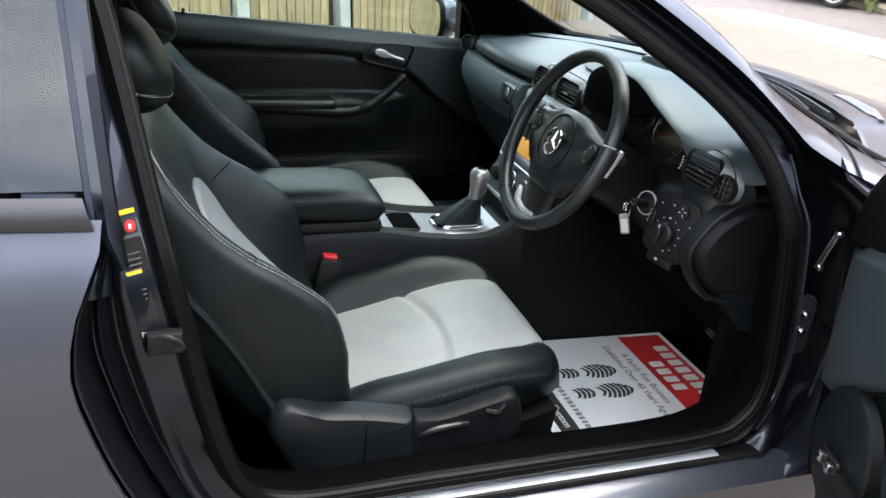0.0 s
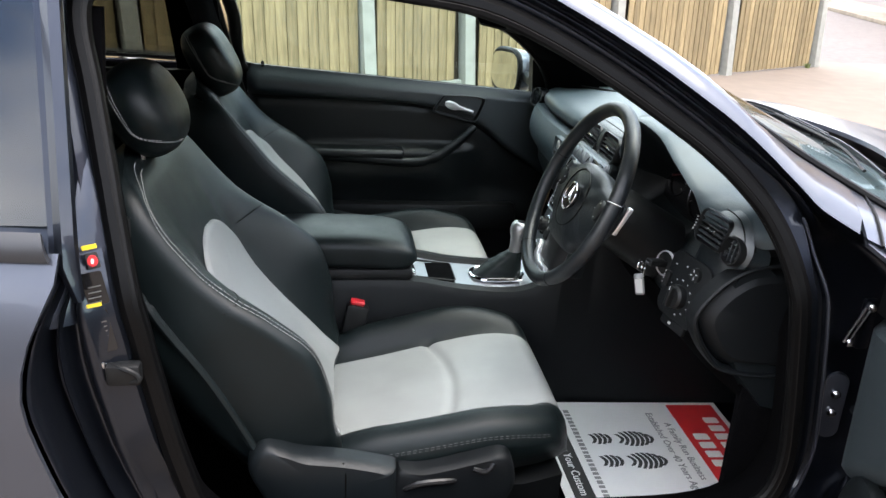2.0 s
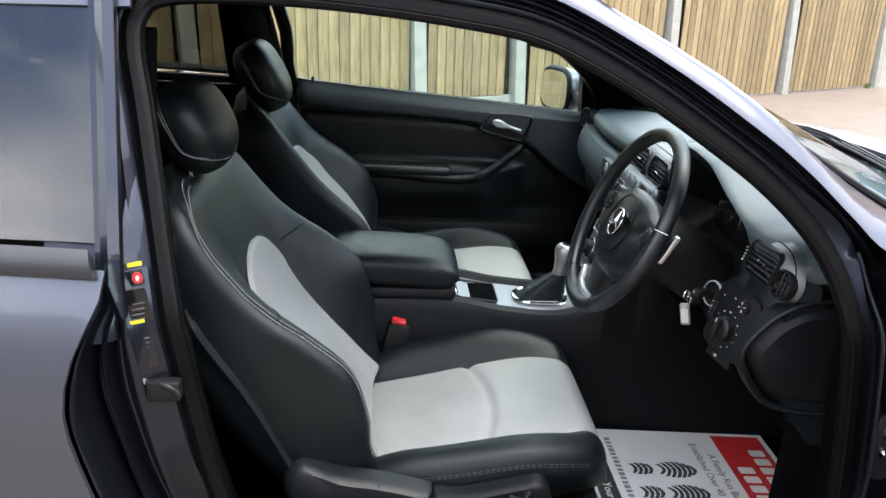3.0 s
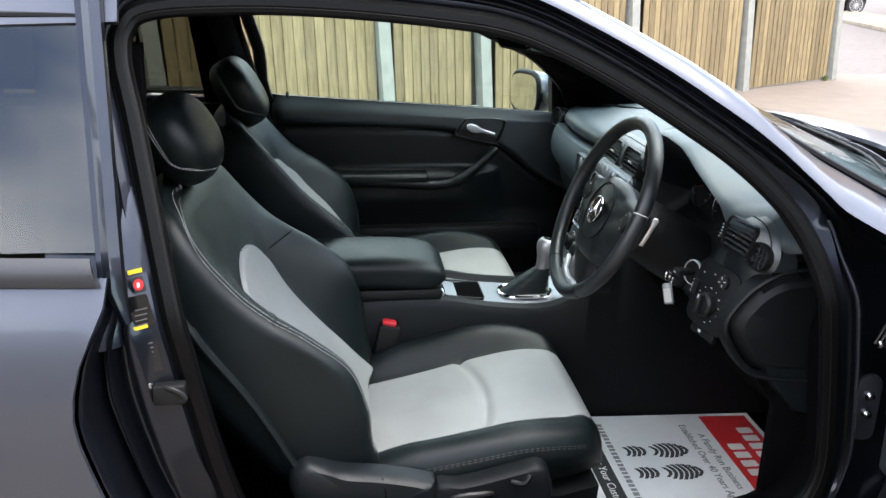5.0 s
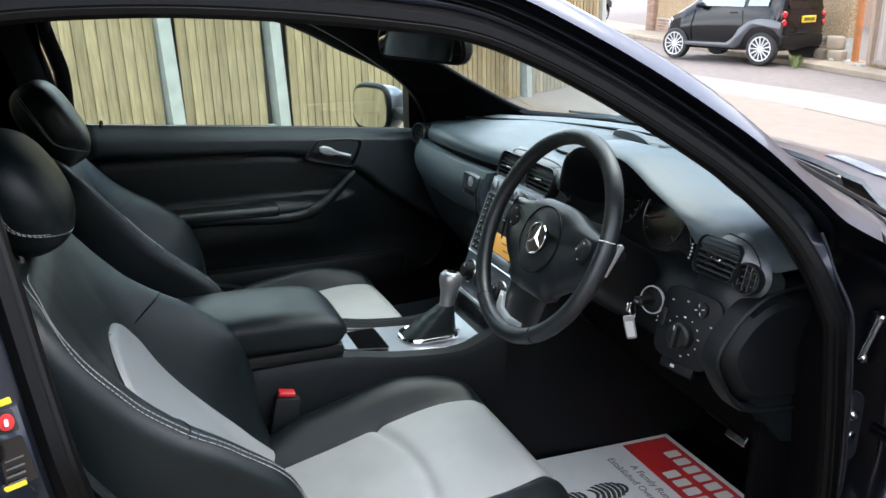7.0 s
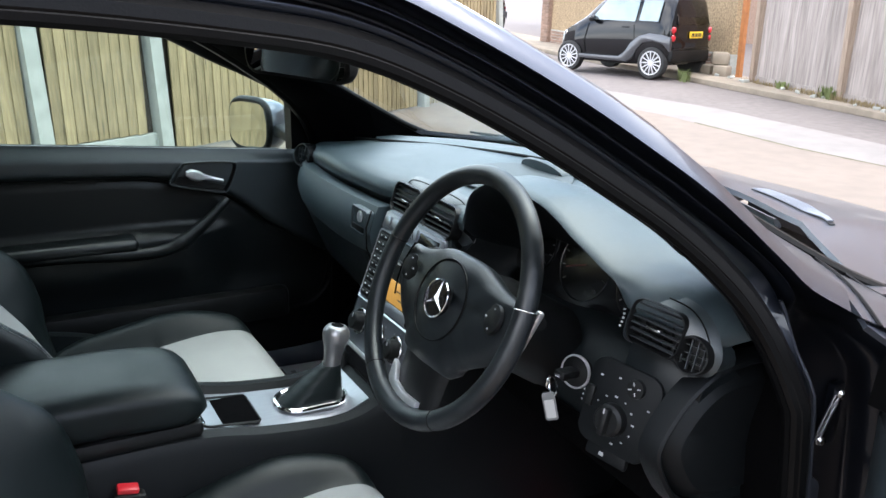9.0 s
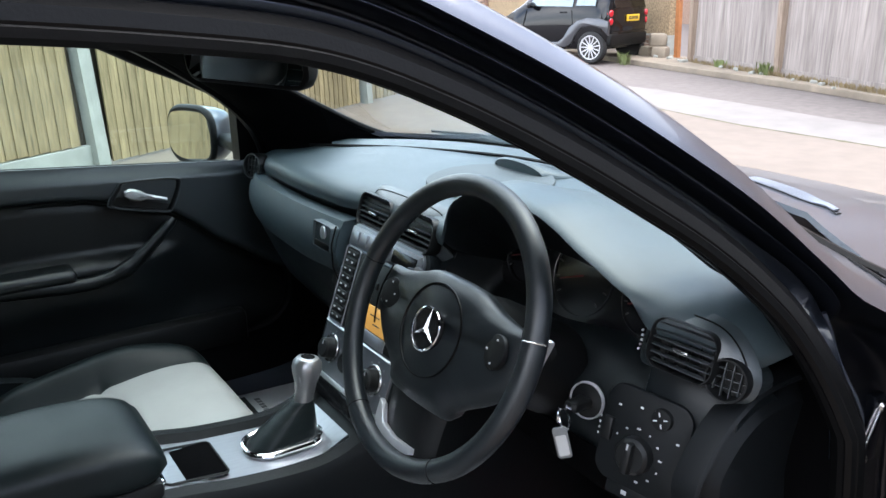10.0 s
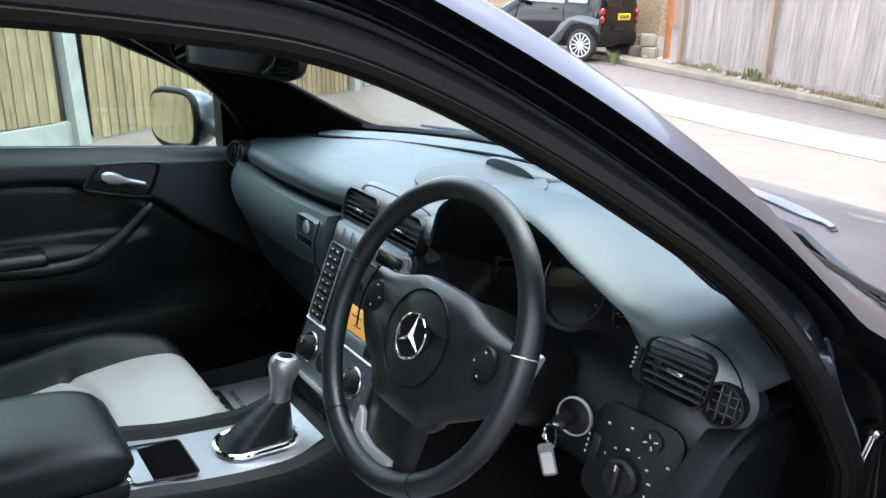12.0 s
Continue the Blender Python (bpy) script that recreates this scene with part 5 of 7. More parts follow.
for k in range(5):
    part("air_mark", block((-0.052 - 0.001 * (k - 2) ** 2 * 0.4, -0.006 + (k - 2) * 0.0055, -0.0035), (0.0020, 0.0026, 0.003), 0.0004, m), WHITE_MARK, dash)

# instrument cluster in its hood
m = facing((0.295, -0.335, 0.915), (-1, 0, 0.32), (0, -1, 0))
cl = part("instrument_panel", prism(round_rect(0.36, 0.15, 0.06, 8), 0.006, m, 0.002), PLASTIC_GLOSS, dash, "unlit dark instrument cluster")
for x, r in ((-0.125, 0.045), (0.0, 0.058), (0.125, 0.045)):
    part("dial_ring", tube([m @ V(x + r * math.cos(a * math.pi / 20), r * math.sin(a * math.pi / 20), 0.008) for a in range(40)], 0.0010, 6, closed=True), SHADED_CHROME, cl, "thin silver dial ring")
    for k in range(11):
        a = radians(220 - k * 26)
        part("dial_mark", block((r * 0.86, 0, 0.0075), (r * 0.12, 0.0018, 0.001), 0, m @ Matrix.Translation((x, 0, 0)) @ Matrix.Rotation(a, 4, "Z")), THREAD_DIM, cl)
    part("needle", block((r * 0.35, 0, 0.009), (r * 0.8, 0.002, 0.001), 0, m @ Matrix.Translation((x, 0, 0)) @ Matrix.Rotation(radians(200), 4, "Z")), DARK_RED, cl, "dark red needle")

# speaker cover and the small cowl behind it on the top of the pad
m = facing((0.372, 0.0, 0.9810), (-0.05, 0, 1), (1, 0.1, 0))
part("speaker_cover", prism(ellipse(0.108, 0.122, 40), 0.003, m, 0.002), SPEAKER, dash, "flat oval speaker cover")
rings = []
for j in range(25):
    a = math.pi * j / 24
    y = 0.018 + 0.072 * math.cos(a)
    h = 0.026 * math.sin(a) ** 0.8
    x = 0.452 - 0.012 * math.sin(a)
    z = 0.980
    rings.append([V(x + 0.004, y, z - 0.004), V(x, y, z + h), V(x + 0.006, y * 1.0, z + h + 0.003), V(x + 0.035, 0.018 + (y - 0.018) * 1.06, z + h * 0.8), V(x + 0.085, 0.018 + (y - 0.018) * 1.12, z - 0.003)])
cowl_top = part("sensor_cowl", loft(rings, closed=False), DASH_LIT, dash, "small raised cowl behind the speaker cover", 50)
mouth = [(0.068 * math.cos(math.pi * j / 16), 0.024 * math.sin(math.pi * j / 16) ** 0.8) for j in range(17)]
# Flat black patch paints the shade inside the cowl's opening.
part("cowl_mouth", prism(mouth, 0.002, facing((0.4485, 0.018, 0.980), (-1, 0, 0.06), (0, -1, 0))), RUBBER, cowl_top, "black half-disc for the shade in the cowl's mouth", 0)
lip_path = [V(0.450 - 0.105 * math.sin(radians(k * 5)), 0.018 - 0.075 - 0.085 * (1 - math.cos(radians(k * 5))), 0.983) for k in range(17)]
part("cover_lip", tube(lip_path, [0.0052 - 0.0002 * k for k in range(17)], 8, flat=0.6), DASH_LIT, dash, "raised edge beside the speaker cover")
part("pad_groove", tube(spline([(0.30, 0.60, 0.962), (0.45, 0.35, 0.975), (0.54, 0.1, 0.983), (0.54, -0.12, 0.983), (0.46, -0.4, 0.980)], 8), 0.0035, 6), RUBBER, dash, "dark groove along the pad")

# glove box lid below the pad
def glove(u, v):
    y = 0.136 + u * 0.54
    z = 0.910 - 0.200 * v
    x = curve1([(0.1, 0.150), (0.3, 0.142), (0.55, 0.158), (0.7, 0.196)], y) - 0.026 * math.sin(math.pi * min(v * 1.25, 1)) + 0.115 * v ** 2.4
    return (x, y, z - 0.01 * u)


gb = part("glove_box", sheet(glove, 24, 12, thick=0.03, normal=(-1, 0, 0)), DASH_LIT, dash, "rounded glove box lid in the sky-paled pad colour", 50)
lm = facing((0.1265, 0.178, 0.876), (-1, 0, 0.10), (0, -1, 0))
lk = part("lock_plate", loft([[lm @ V(x * k, y * k, z) for x, y in round_rect(0.074, 0.050, 0.006, 4)] for k, z in ((1.0, -0.012), (1.0, 0.003), (0.97, 0.0045), (0.90, 0.0045), (0.86, 0.001), (0.3, 0.001))]), DASH_LIT, gb, "lock plate of the glove box", 40)
part("lock_recess", block((0.0, -0.017, 0.0015), (0.060, 0.012, 0.005), 0.002, lm), RUBBER, lk, "dark finger recess")
part("lock_button", prism(ellipse(0.010, 0.012, 24), 0.004, lm @ Matrix.Translation((0.004, 0.008, 0.001)), 0.001), BRIGHT, lk, "round silver lock button")
part("lid_joint", tube([(0.131, 0.132, 0.905), (0.121, 0.134, 0.87), (0.122, 0.134, 0.83), (0.140, 0.134, 0.78)], 0.0016, 6), RUBBER, gb, "dark joint beside the lid")

# centre stack
stack = thing("centre_stack", (0.14, 0, 0.62), "silver and black centre stack with radio and heater controls", "control panel")
SM = facing((0.118, 0, 0.775), (-1, 0, 0.36), (0, -1, 0))
part("stack_body", prism(round_rect(0.262, 0.30, 0.03, 6), -0.05, SM, 0.0), DASH, stack, "dark stack housing")
part("stack_panel", prism(round_rect(0.236, 0.290, 0.02, 6), 0.006, SM, 0.003), DARK_SILVER, stack, "brushed silver stack panel")
part("radio", block((0.002, 0.034, 0.006), (0.222, 0.132, 0.012), 0.004, SM), PLASTIC, stack, "black radio unit")
part("display", block((0.030, 0.010, 0.0125), (0.112, 0.040, 0.003), 0.001, SM), SCREEN, stack, "amber lit radio display")
for k in range(2):
    part("display_line", block((0.040 + 0.010 * k, 0.016 - 0.013 * k, 0.0142), (0.030 - 0.008 * k, 0.0022, 0.0006), 0, SM), INK_BLACK, stack)
# Silver band painted for sky mirrored in the screen's lower half.
part("display_strip", block((0.030, -0.0215, 0.0125), (0.112, 0.020, 0.003), 0.001, SM), SILVER, stack, "silver strip for sky reflected in the display's lower half")
for k in range(9):
    y = 0.092 - k * 0.0142
    part("radio_button", block((-0.082, y, 0.0125), (0.040, 0.0105, 0.005), 0.0015, SM), PLASTIC, stack, "small black button")
    for dx in (-0.010, 0.008):
        part("button_mark", block((-0.082 + dx, y, 0.0153), (0.006, 0.0026, 0.0006), 0, SM), WHITE_MARK, stack)
part("column_rim", tube([SM @ V(-0.082 + x, 0.034 + y, 0.0125) for x, y in round_rect(0.050, 0.138, 0.006)], 0.0013, 6, closed=True), SILVER, stack, "thin silver rim round the buttons")
for k in range(4):
    part("radio_button", block((-0.036 + 0.042 * k, 0.062, 0.0125), (0.034, 0.012, 0.005), 0.0015, SM), PLASTIC, stack, "small black button")
    part("button_mark", block((-0.036 + 0.042 * k, 0.062, 0.0153), (0.010, 0.003, 0.0006), 0, SM), WHITE_MARK, stack)
part("switch_row", block((0.002, 0.122, 0.008), (0.226, 0.034, 0.008), 0.004, SM), SILVER, stack, "row of silver switches")
part("hazard_switch", block((0.016, 0.122, 0.0125), (0.032, 0.026, 0.006), 0.002, SM), SILVER, stack, "hazard switch")
tri = [SM @ V(0.016 + x, y + 0.121, 0.0160) for x, y in ((-0.008, -0.006), (0.008, -0.006), (0, 0.008))]
part("hazard_mark", tube(tri, 0.0010, 5, closed=True), INK_BLACK, stack)
part("row_glass", block((0.074, 0.122, 0.0125), (0.070, 0.022, 0.004), 0.0015, SM), PLASTIC_GLOSS, stack, "dark glass of the row's display")
for x in (-0.090, -0.060, -0.030):
    part("row_switch", block((x, 0.122, 0.0125), (0.024, 0.022, 0.004), 0.0015, SM), SILVER, stack, "small silver switch")
part("trim_line", tube([SM @ V(x, -0.0375, 0.0095) for x in (-0.112, 0.0, 0.112)], 0.0022, 6), BRIGHT, stack, "bright line under the radio")
for x in (-0.076, 0.0, 0.076):
    km = SM @ Matrix.Translation((x, -0.080, 0.006))
    kn = part("heater_knob", lathe([(0.024, 0), (0.024, 0.004), (0.019, 0.005), (0.0175, 0.018), (0.0145, 0.021), (0.001, 0.021)], km, 28), PLASTIC, stack, "round black heater knob")
    part("knob_ring", lathe([(0.0245, 0.001), (0.0262, 0.003), (0.0245, 0.005)], km, 28), SATIN, kn, "satin metal ring")
    part("knob_mark", block((0, 0.010, 0.0215), (0.002, 0.007, 0.001), 0, km), WHITE_MARK, kn)
    for k in range(7):
        a = radians(210 - k * 40)
        part("scale_mark", block((x + 0.031 * math.cos(a), -0.080 + 0.031 * math.sin(a), 0.0062), (0.0024, 0.0024, 0.0006), 0, SM), WHITE_MARK, stack)
part("lower_strip", block((0, -0.131, 0.008), (0.22, 0.008, 0.006), 0.002, SM), BRIGHT, stack, "bright strip under the heater controls")
part("ash_lid", block((0, -0.152, -0.004), (0.19, 0.032, 0.03), 0.006, SM), PLASTIC_GLOSS, stack, "black lid under the stack")

# ---- driver's lower panel: ignition, light switch, knee panel ----
m = facing((0.158, -0.49, 0.828), (-1, -0.28, 0.18), (0, -1, 0))
ig = thing("ignition_lock", (0.16, -0.49, 0.828), "chrome-ringed ignition lock with a key in it", "ignition")
part("lock_ring", lathe([(0.0214, 0.001), (0.0216, 0.004), (0.0226, 0.0048), (0.0237, 0.003), (0.0238, -0.0005)], m, 32), ALLOY, ig, "satin chrome ring")
part("lock_barrel", lathe([(0.0215, -0.008), (0.0215, 0.0016), (0.012, 0.004), (0.001, 0.006)], m, 24), PLASTIC, ig, "black lock barrel")
part("key", block((0, 0, 0.022), (0.020, 0.013, 0.040), 0.005, m), PLASTIC, ig, "black car key")
part("key_mark", block((0, 0, 0.0425), (0.008, 0.004, 0.001), 0, m), SATIN, ig)
c = m @ V(-0.004, -0.006, 0.045)
part("key_ring", tube([c + V(0.008 * math.cos(a / 12 * math.pi) * 0.4, 0.013 * math.cos(a / 12 * math.pi), 0.013 * math.sin(a / 12 * math.pi) - 0.010) for a in range(24)], 0.0016, 6, closed=True), CHROME, ig, "split ring")
part("key_ring", tube([c + V(-0.006 + 0.006 * math.cos(a / 12 * math.pi), 0.004 + 0.009 * math.cos(a / 12 * math.pi) * 0.6, 0.009 * math.sin(a / 12 * math.pi) - 0.004) for a in range(24)], 0.0014, 6, closed=True), CHROME, ig, "split ring")
fm = facing(c + V(-0.004, -0.003, -0.038), (-0.75, -0.8, 0.1), (0, -1, 0.25))
fob = part("key_fob", prism(round_rect(0.018, 0.040, 0.004), 0.004, fm, 0.0012), material("clear key tag", (0.14, 0.145, 0.145), 0.12, 0, 0.6), ig, "clear plastic key tag")
part("fob_paper", prism(round_rect(0.013, 0.026, 0.002), 0.0008, fm @ Matrix.Translation((0, -0.003, 0.0041))), material("grey paper slip", (0.40, 0.40, 0.39), 0.6), fob, "pale paper insert")

lp = thing("light_switch_panel", (0.16, -0.58, 0.82), "black light switch panel with white symbols", "control panel")
m = facing((0.158, -0.583, 0.8155), (-1, -0.25, 0.22), (0, -1, 0))
part("switch_plate", prism(round_rect(0.108, 0.118, 0.022, 6), 0.0045, m, 0.0035), CONSOLE, lp, "satin black switch plate")
kn = part("light_knob", lathe([(0.022, 0.004), (0.021, 0.016), (0.017, 0.020), (0.001, 0.020)], m @ Matrix.Translation((-0.004, -0.016, 0)), 28), PLASTIC, lp, "round black light knob")
part("knob_bar", block((-0.004, -0.016, 0.023), (0.010, 0.036, 0.014), 0.003, m), PLASTIC, kn, "raised grip of the knob")
part("knob_mark", block((-0.004, -0.001, 0.0305), (0.002, 0.007, 0.0006), 0, m), WHITE_MARK, kn)
for k in range(9):
    a = radians(150 - k * 28)
    part("symbol", block((-0.004 + 0.031 * math.cos(a), -0.016 + 0.031 * math.sin(a), 0.0063), (0.0020 + 0.0012 * (k % 3), 0.0024 - 0.0004 * (k % 2), 0.0008), 0.0003, m), WHITE_MARK, lp)
sb = part("mirror_switch", lathe([(0.013, 0.004), (0.012, 0.010), (0.001, 0.011)], m @ Matrix.Translation((0.018, 0.036, 0)), 20), PLASTIC, lp, "round mirror switch")
for k in range(4):
    part("arrow_mark", block((0.0065, 0, 0.0115), (0.0048, 0.0017, 0.0008), 0.0003, m @ Matrix.Translation((0.018, 0.036, 0)) @ Matrix.Rotation(radians(90 * k + 20), 4, "Z")), WHITE_MARK, sb)
for x, y in ((-0.035, 0.034), (-0.008, 0.040), (0.042, 0.016)):
    part("symbol", block((x, y, 0.0063), (0.0038, 0.0024, 0.0008), 0.0003, m), WHITE_MARK, lp)
part("dimmer", block((-0.044, 0.002, 0.007), (0.012, 0.028, 0.006), 0.002, m), PLASTIC, lp, "small dimmer wheel")
for k in range(4):
    part("symbol", block((-0.055, 0.012 - k * 0.007, 0.0063), (0.0016, 0.0026, 0.0008), 0, m), WHITE_MARK, lp)
part("brake_release", block((-0.006, -0.070, -0.010), (0.064, 0.018, 0.010), 0.004, m), CONSOLE, lp, "parking brake release handle")
part("brake_mark", block((-0.012, -0.070, -0.0046), (0.007, 0.005, 0.0008), 0.0003, m), WHITE_MARK, lp)

# knee bolster and end panel of the dash
def knee(u, v):
    y = -0.66 + u * 0.46
    z = 0.762 - 0.20 * v
    x = 0.168 + 0.02 * step(-0.5, -0.66, y) + 0.16 * v ** 1.6
    return (x, y, z + 0.02 * u * v)


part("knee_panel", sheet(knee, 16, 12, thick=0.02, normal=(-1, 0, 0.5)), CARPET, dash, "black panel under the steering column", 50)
out = [(0.245, 0.900), (0.188, 0.878), (0.152, 0.842), (0.134, 0.806), (0.146, 0.768), (0.178, 0.722), (0.215, 0.700), (0.300, 0.690), (0.345, 0.705), (0.355, 0.80), (0.345, 0.890)]
out = [(p.x, p.z) for p in spline([(x, 0, z) for x, z in out], 3, True)]
rings = []
for d, k in ((-0.02, 1.0), (0.002, 1.0), (0.010, 0.985), (0.013, 0.955), (0.011, 0.925), (0.004, 0.90), (-0.008, 0.885), (-0.008, 0.87), (-0.004, 0.86), (0.014, 0.70), (0.0145, 0.69), (0.0145, 0.3)):
    rings.append([V(0.255 + (x - 0.255) * k, -0.666 - d, 0.798 + (z - 0.798) * k) for x, z in out])
part("dash_end", loft(rings), CONSOLE, dash, "black end cover of the dashboard with a chamfered panel", 24)
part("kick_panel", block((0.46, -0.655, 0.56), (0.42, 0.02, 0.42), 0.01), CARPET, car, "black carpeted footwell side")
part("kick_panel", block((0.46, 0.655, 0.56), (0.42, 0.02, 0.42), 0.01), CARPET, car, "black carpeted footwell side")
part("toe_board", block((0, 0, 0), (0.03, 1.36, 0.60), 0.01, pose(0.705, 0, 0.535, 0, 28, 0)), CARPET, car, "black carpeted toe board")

pedals = thing("pedals", (0.5, -0.38, 0.4), "metal pedals in the dark footwell", "pedals")
pad = part("accelerator_pad", block((0, 0, 0), (0.012, 0.055, 0.100), 0.004, pose(0.462, -0.430, 0.505, 0, 40, 0)), SATIN, pedals, "ribbed metal pedal pad")
for k in range(5):
    part("rubber_rib", block((-0.007, 0, -0.034 + 0.017 * k), (0.005, 0.046, 0.006), 0.0015, pose(0.462, -0.430, 0.505, 0, 40, 0)), RUBBER, pad, "black rubber rib")
part("brake_pedal", block((0, 0, 0), (0.012, 0.10, 0.06), 0.004, pose(0.50, -0.33, 0.47, 0, 30, 0)), RUBBER, pedals, "black brake pedal")
part("pedal_arm", tube([(0.51, -0.33, 0.47), (0.58, -0.33, 0.62), (0.60, -0.33, 0.75)], 0.008, 8), PLASTIC, pedals)


# ---- steering wheel ----
wheel = thing("steering_wheel", (0.03, -0.37, 0.91), "black leather steering wheel with silver emblem and spoke insert", "steering wheel")
n = V(-math.cos(radians(24)), 0, math.sin(radians(24)))
WM = facing((0.013, -0.37, 0.9225), n, (0, -1, 0))      # local x: to the near door, y: up, z: to the driver


def wp(x, y, z=0.0):
    return WM @ V(x, y, z)


R = 0.1745
rim = [wp(R * math.cos(2 * math.pi * k / 72), R * math.sin(2 * math.pi * k / 72)) for k in range(72)]
part("rim", tube(rim, 0.0140, 16, closed=True, up=n), WHEEL_LEATHER, wheel, "black leather wheel rim", 60)
for a in (12, 168, 238, 302):
    c, d = wp(R * math.cos(radians(a)), R * math.sin(radians(a))), V(0, 0, 0)
    rad = (c - wp(0, 0)).normalized()
    part("rim_seam", tube([c + rad * (0.0142 * math.cos(k * math.pi / 8)) + n * (0.0142 * math.sin(k * math.pi / 8)) for k in range(16)], 0.0008, 5, closed=True), SATIN if a == 12 else RUBBER, wheel, "seam across the rim")
# hub pad and spokes as one moulded body
half_out = [(0.0, 0.062), (0.045, 0.060), (0.085, 0.048), (0.125, 0.040), (0.168, 0.036), (0.168, -0.006), (0.154, -0.030), (0.124, -0.054), (0.096, -0.070), (0.074, -0.084), (0.060, -0.100), (0.0, -0.104)]
outl = half_out + [(-x, y) for x, y in reversed(half_out[1:-1])]
sm = [(p.x, p.y) for p in spline([(x, y, 0) for x, y in outl], 4, True)]
rings = []
for z, k in ((-0.040, 0.94), (-0.022, 1.0), (-0.012, 0.985), (-0.005, 0.93), (0.003, 0.72), (0.007, 0.45), (0.008, 0.2)):
    rings.append([wp(x * 0.955 * (k if abs(x) < 0.1 else (k + 1) / 2), y * k, (z if z > -0.015 else z * (1 - 0.55 * (abs(x) / 0.168) ** 2)) - 0.014 * (abs(x) / 0.168) ** 2) for x, y in sm])
part("hub_pad", loft(rings), WHEEL_LEATHER, wheel, "black moulded hub pad", 60)
part("hub_groove", tube([wp(0.058 * math.cos(k * math.pi / 24), 0.058 * math.sin(k * math.pi / 24) - 0.009, 0.0030) for k in range(48)], 0.0016, 6, closed=True), RUBBER, wheel, "round groove on the hub")
# broad lower spoke with silver trim at the left and base of its foot
rings = []
for k in range(11):
    u = k / 10
    cy = -0.060 - 0.112 * u
    w = 0.066 - 0.010 * math.sin(math.pi * u * 0.75)
    z0 = -0.006 - 0.010 * u
    rings.append([wp(-w, cy, z0 - 0.012), wp(-w * 0.86, cy, z0 - 0.002), wp(-w * 0.45, cy, z0 + 0.002), wp(w * 0.45, cy, z0 + 0.002), wp(w * 0.86, cy, z0 - 0.002), wp(w, cy, z0 - 0.012), wp(0, cy, z0 - 0.026)])
part("spoke", loft(rings), PLASTIC, wheel, "broad black lower spoke", 50)
# Outline omits the right half, where the trim would mirror the dark door side.
ins = [(-0.060, -0.122), (-0.050, -0.126), (-0.038, -0.146), (-0.010, -0.152), (0.030, -0.150), (0.032, -0.157), (0.018, -0.163), (-0.016, -0.166), (-0.046, -0.162), (-0.058, -0.146)]
part("spoke_insert", prism(ins, 0.008, WM @ Matrix.Translation((0, 0, -0.0125)), 0.002), BRIGHT, wheel, "silver spoke trim, cut short where it would mirror dark")
for sx in (-1, 1):
    bm = tube([wp(sx * (0.138 + 0.012 * math.sin(3 * t)), 0.040 - 0.085 * t, -0.0105 - 0.002 * t) for t in [k / 8 for k in range(9)]], 0.0014, 6)
    part("pad_seam", bm, RUBBER, wheel, "seam beside the buttons")
    bt = part("button_pad", prism(ellipse(0.0195, 0.0205, 28), 0.006, WM @ Matrix.Translation((sx * 0.114, 0.006, -0.0085)) @ Matrix.Rotation(radians(-8 * sx), 4, "Y"), 0.002), PLASTIC, wheel, "round four-way button pad")
    for k in range(4):
        a = radians(90 * k)
        part("button_mark", block((sx * 0.114 + 0.0125 * math.cos(a), 0.006 + 0.0135 * math.sin(a), -0.0017), (0.0030, 0.0024, 0.0008), 0.0004, WM), WHITE_MARK, bt)
    part("shift_paddle", block((0, 0, 0), (0.009, 0.058, 0.010), 0.003, WM @ Matrix.Translation((sx * (0.150 if sx > 0 else 0.133), 0.012, -0.038)) @ Matrix.Rotation(radians(-10 * sx), 4, "Z")), BRIGHT if sx > 0 else PLASTIC, wheel, "silver shift paddle behind the wheel")
# emblem: a ring with three bars
em = part("emblem", tube([wp(0.0268 * math.cos(k * math.pi / 24), 0.0268 * math.sin(k * math.pi / 24) - 0.009, 0.0105) for k in range(48)], 0.0015, 8, closed=True), CHROME, wheel, "round chrome emblem")
part("emblem_backing", lathe([(0.0265, 0.003), (0.0265, 0.0092), (0.001, 0.0092)], WM @ Matrix.Translation((0, -0.009, 0)), 28), PLASTIC_GLOSS, em, "black emblem disc")
for a in (90, 210, 330):
    d = (math.cos(radians(a)), math.sin(radians(a)))
    e = (-d[1], d[0])
    P = [(0.0034 * e[0], 0.0034 * e[1]), (0.0262 * d[0], 0.0262 * d[1]), (-0.0034 * e[0], -0.0034 * e[1])]
    bm = bmesh.new()
    v = [bm.verts.new(wp(x, y - 0.009, 0.0094)) for x, y in P] + [bm.verts.new(wp(0, -0.009, 0.0135))] + [bm.verts.new(wp(-0.003 * d[0], -0.003 * d[1] - 0.009, 0.0094))]
    for f in ((0, 1, 3), (1, 2, 3), (0, 3, 4), (3, 2, 4)):
        bm.faces.new([v[i] for i in f])
    part("emblem_bar", bm, SATIN, em, smooth=0)
# column shroud and stalks
part("column_shroud", loft([[wp(w * math.cos(k * math.pi / 12), h * math.sin(k * math.pi / 12) - 0.005 - dy, -z) for k in range(24)] for z, w, h, dy in ((0.015, 0.045, 0.045, 0), (0.05, 0.055, 0.055, 0), (0.10, 0.06, 0.062, 0.005), (0.22, 0.065, 0.065, 0.02))]), PLASTIC, wheel, "black steering column shroud", 60)
for sx, y1 in ((-1, 0.03), (1, 0.02), (-1, -0.03)):
    part("stalk", tube([wp(sx * 0.05, y1 * 0.5, -0.055), wp(sx * 0.11, y1, -0.058), wp(sx * 0.145, y1 * 1.2, -0.055)], [0.007, 0.007, 0.009], 8), PLASTIC, wheel, "black column stalk")


# ---- doors ----
HINGE = V(0.36, -0.79, 0.0)
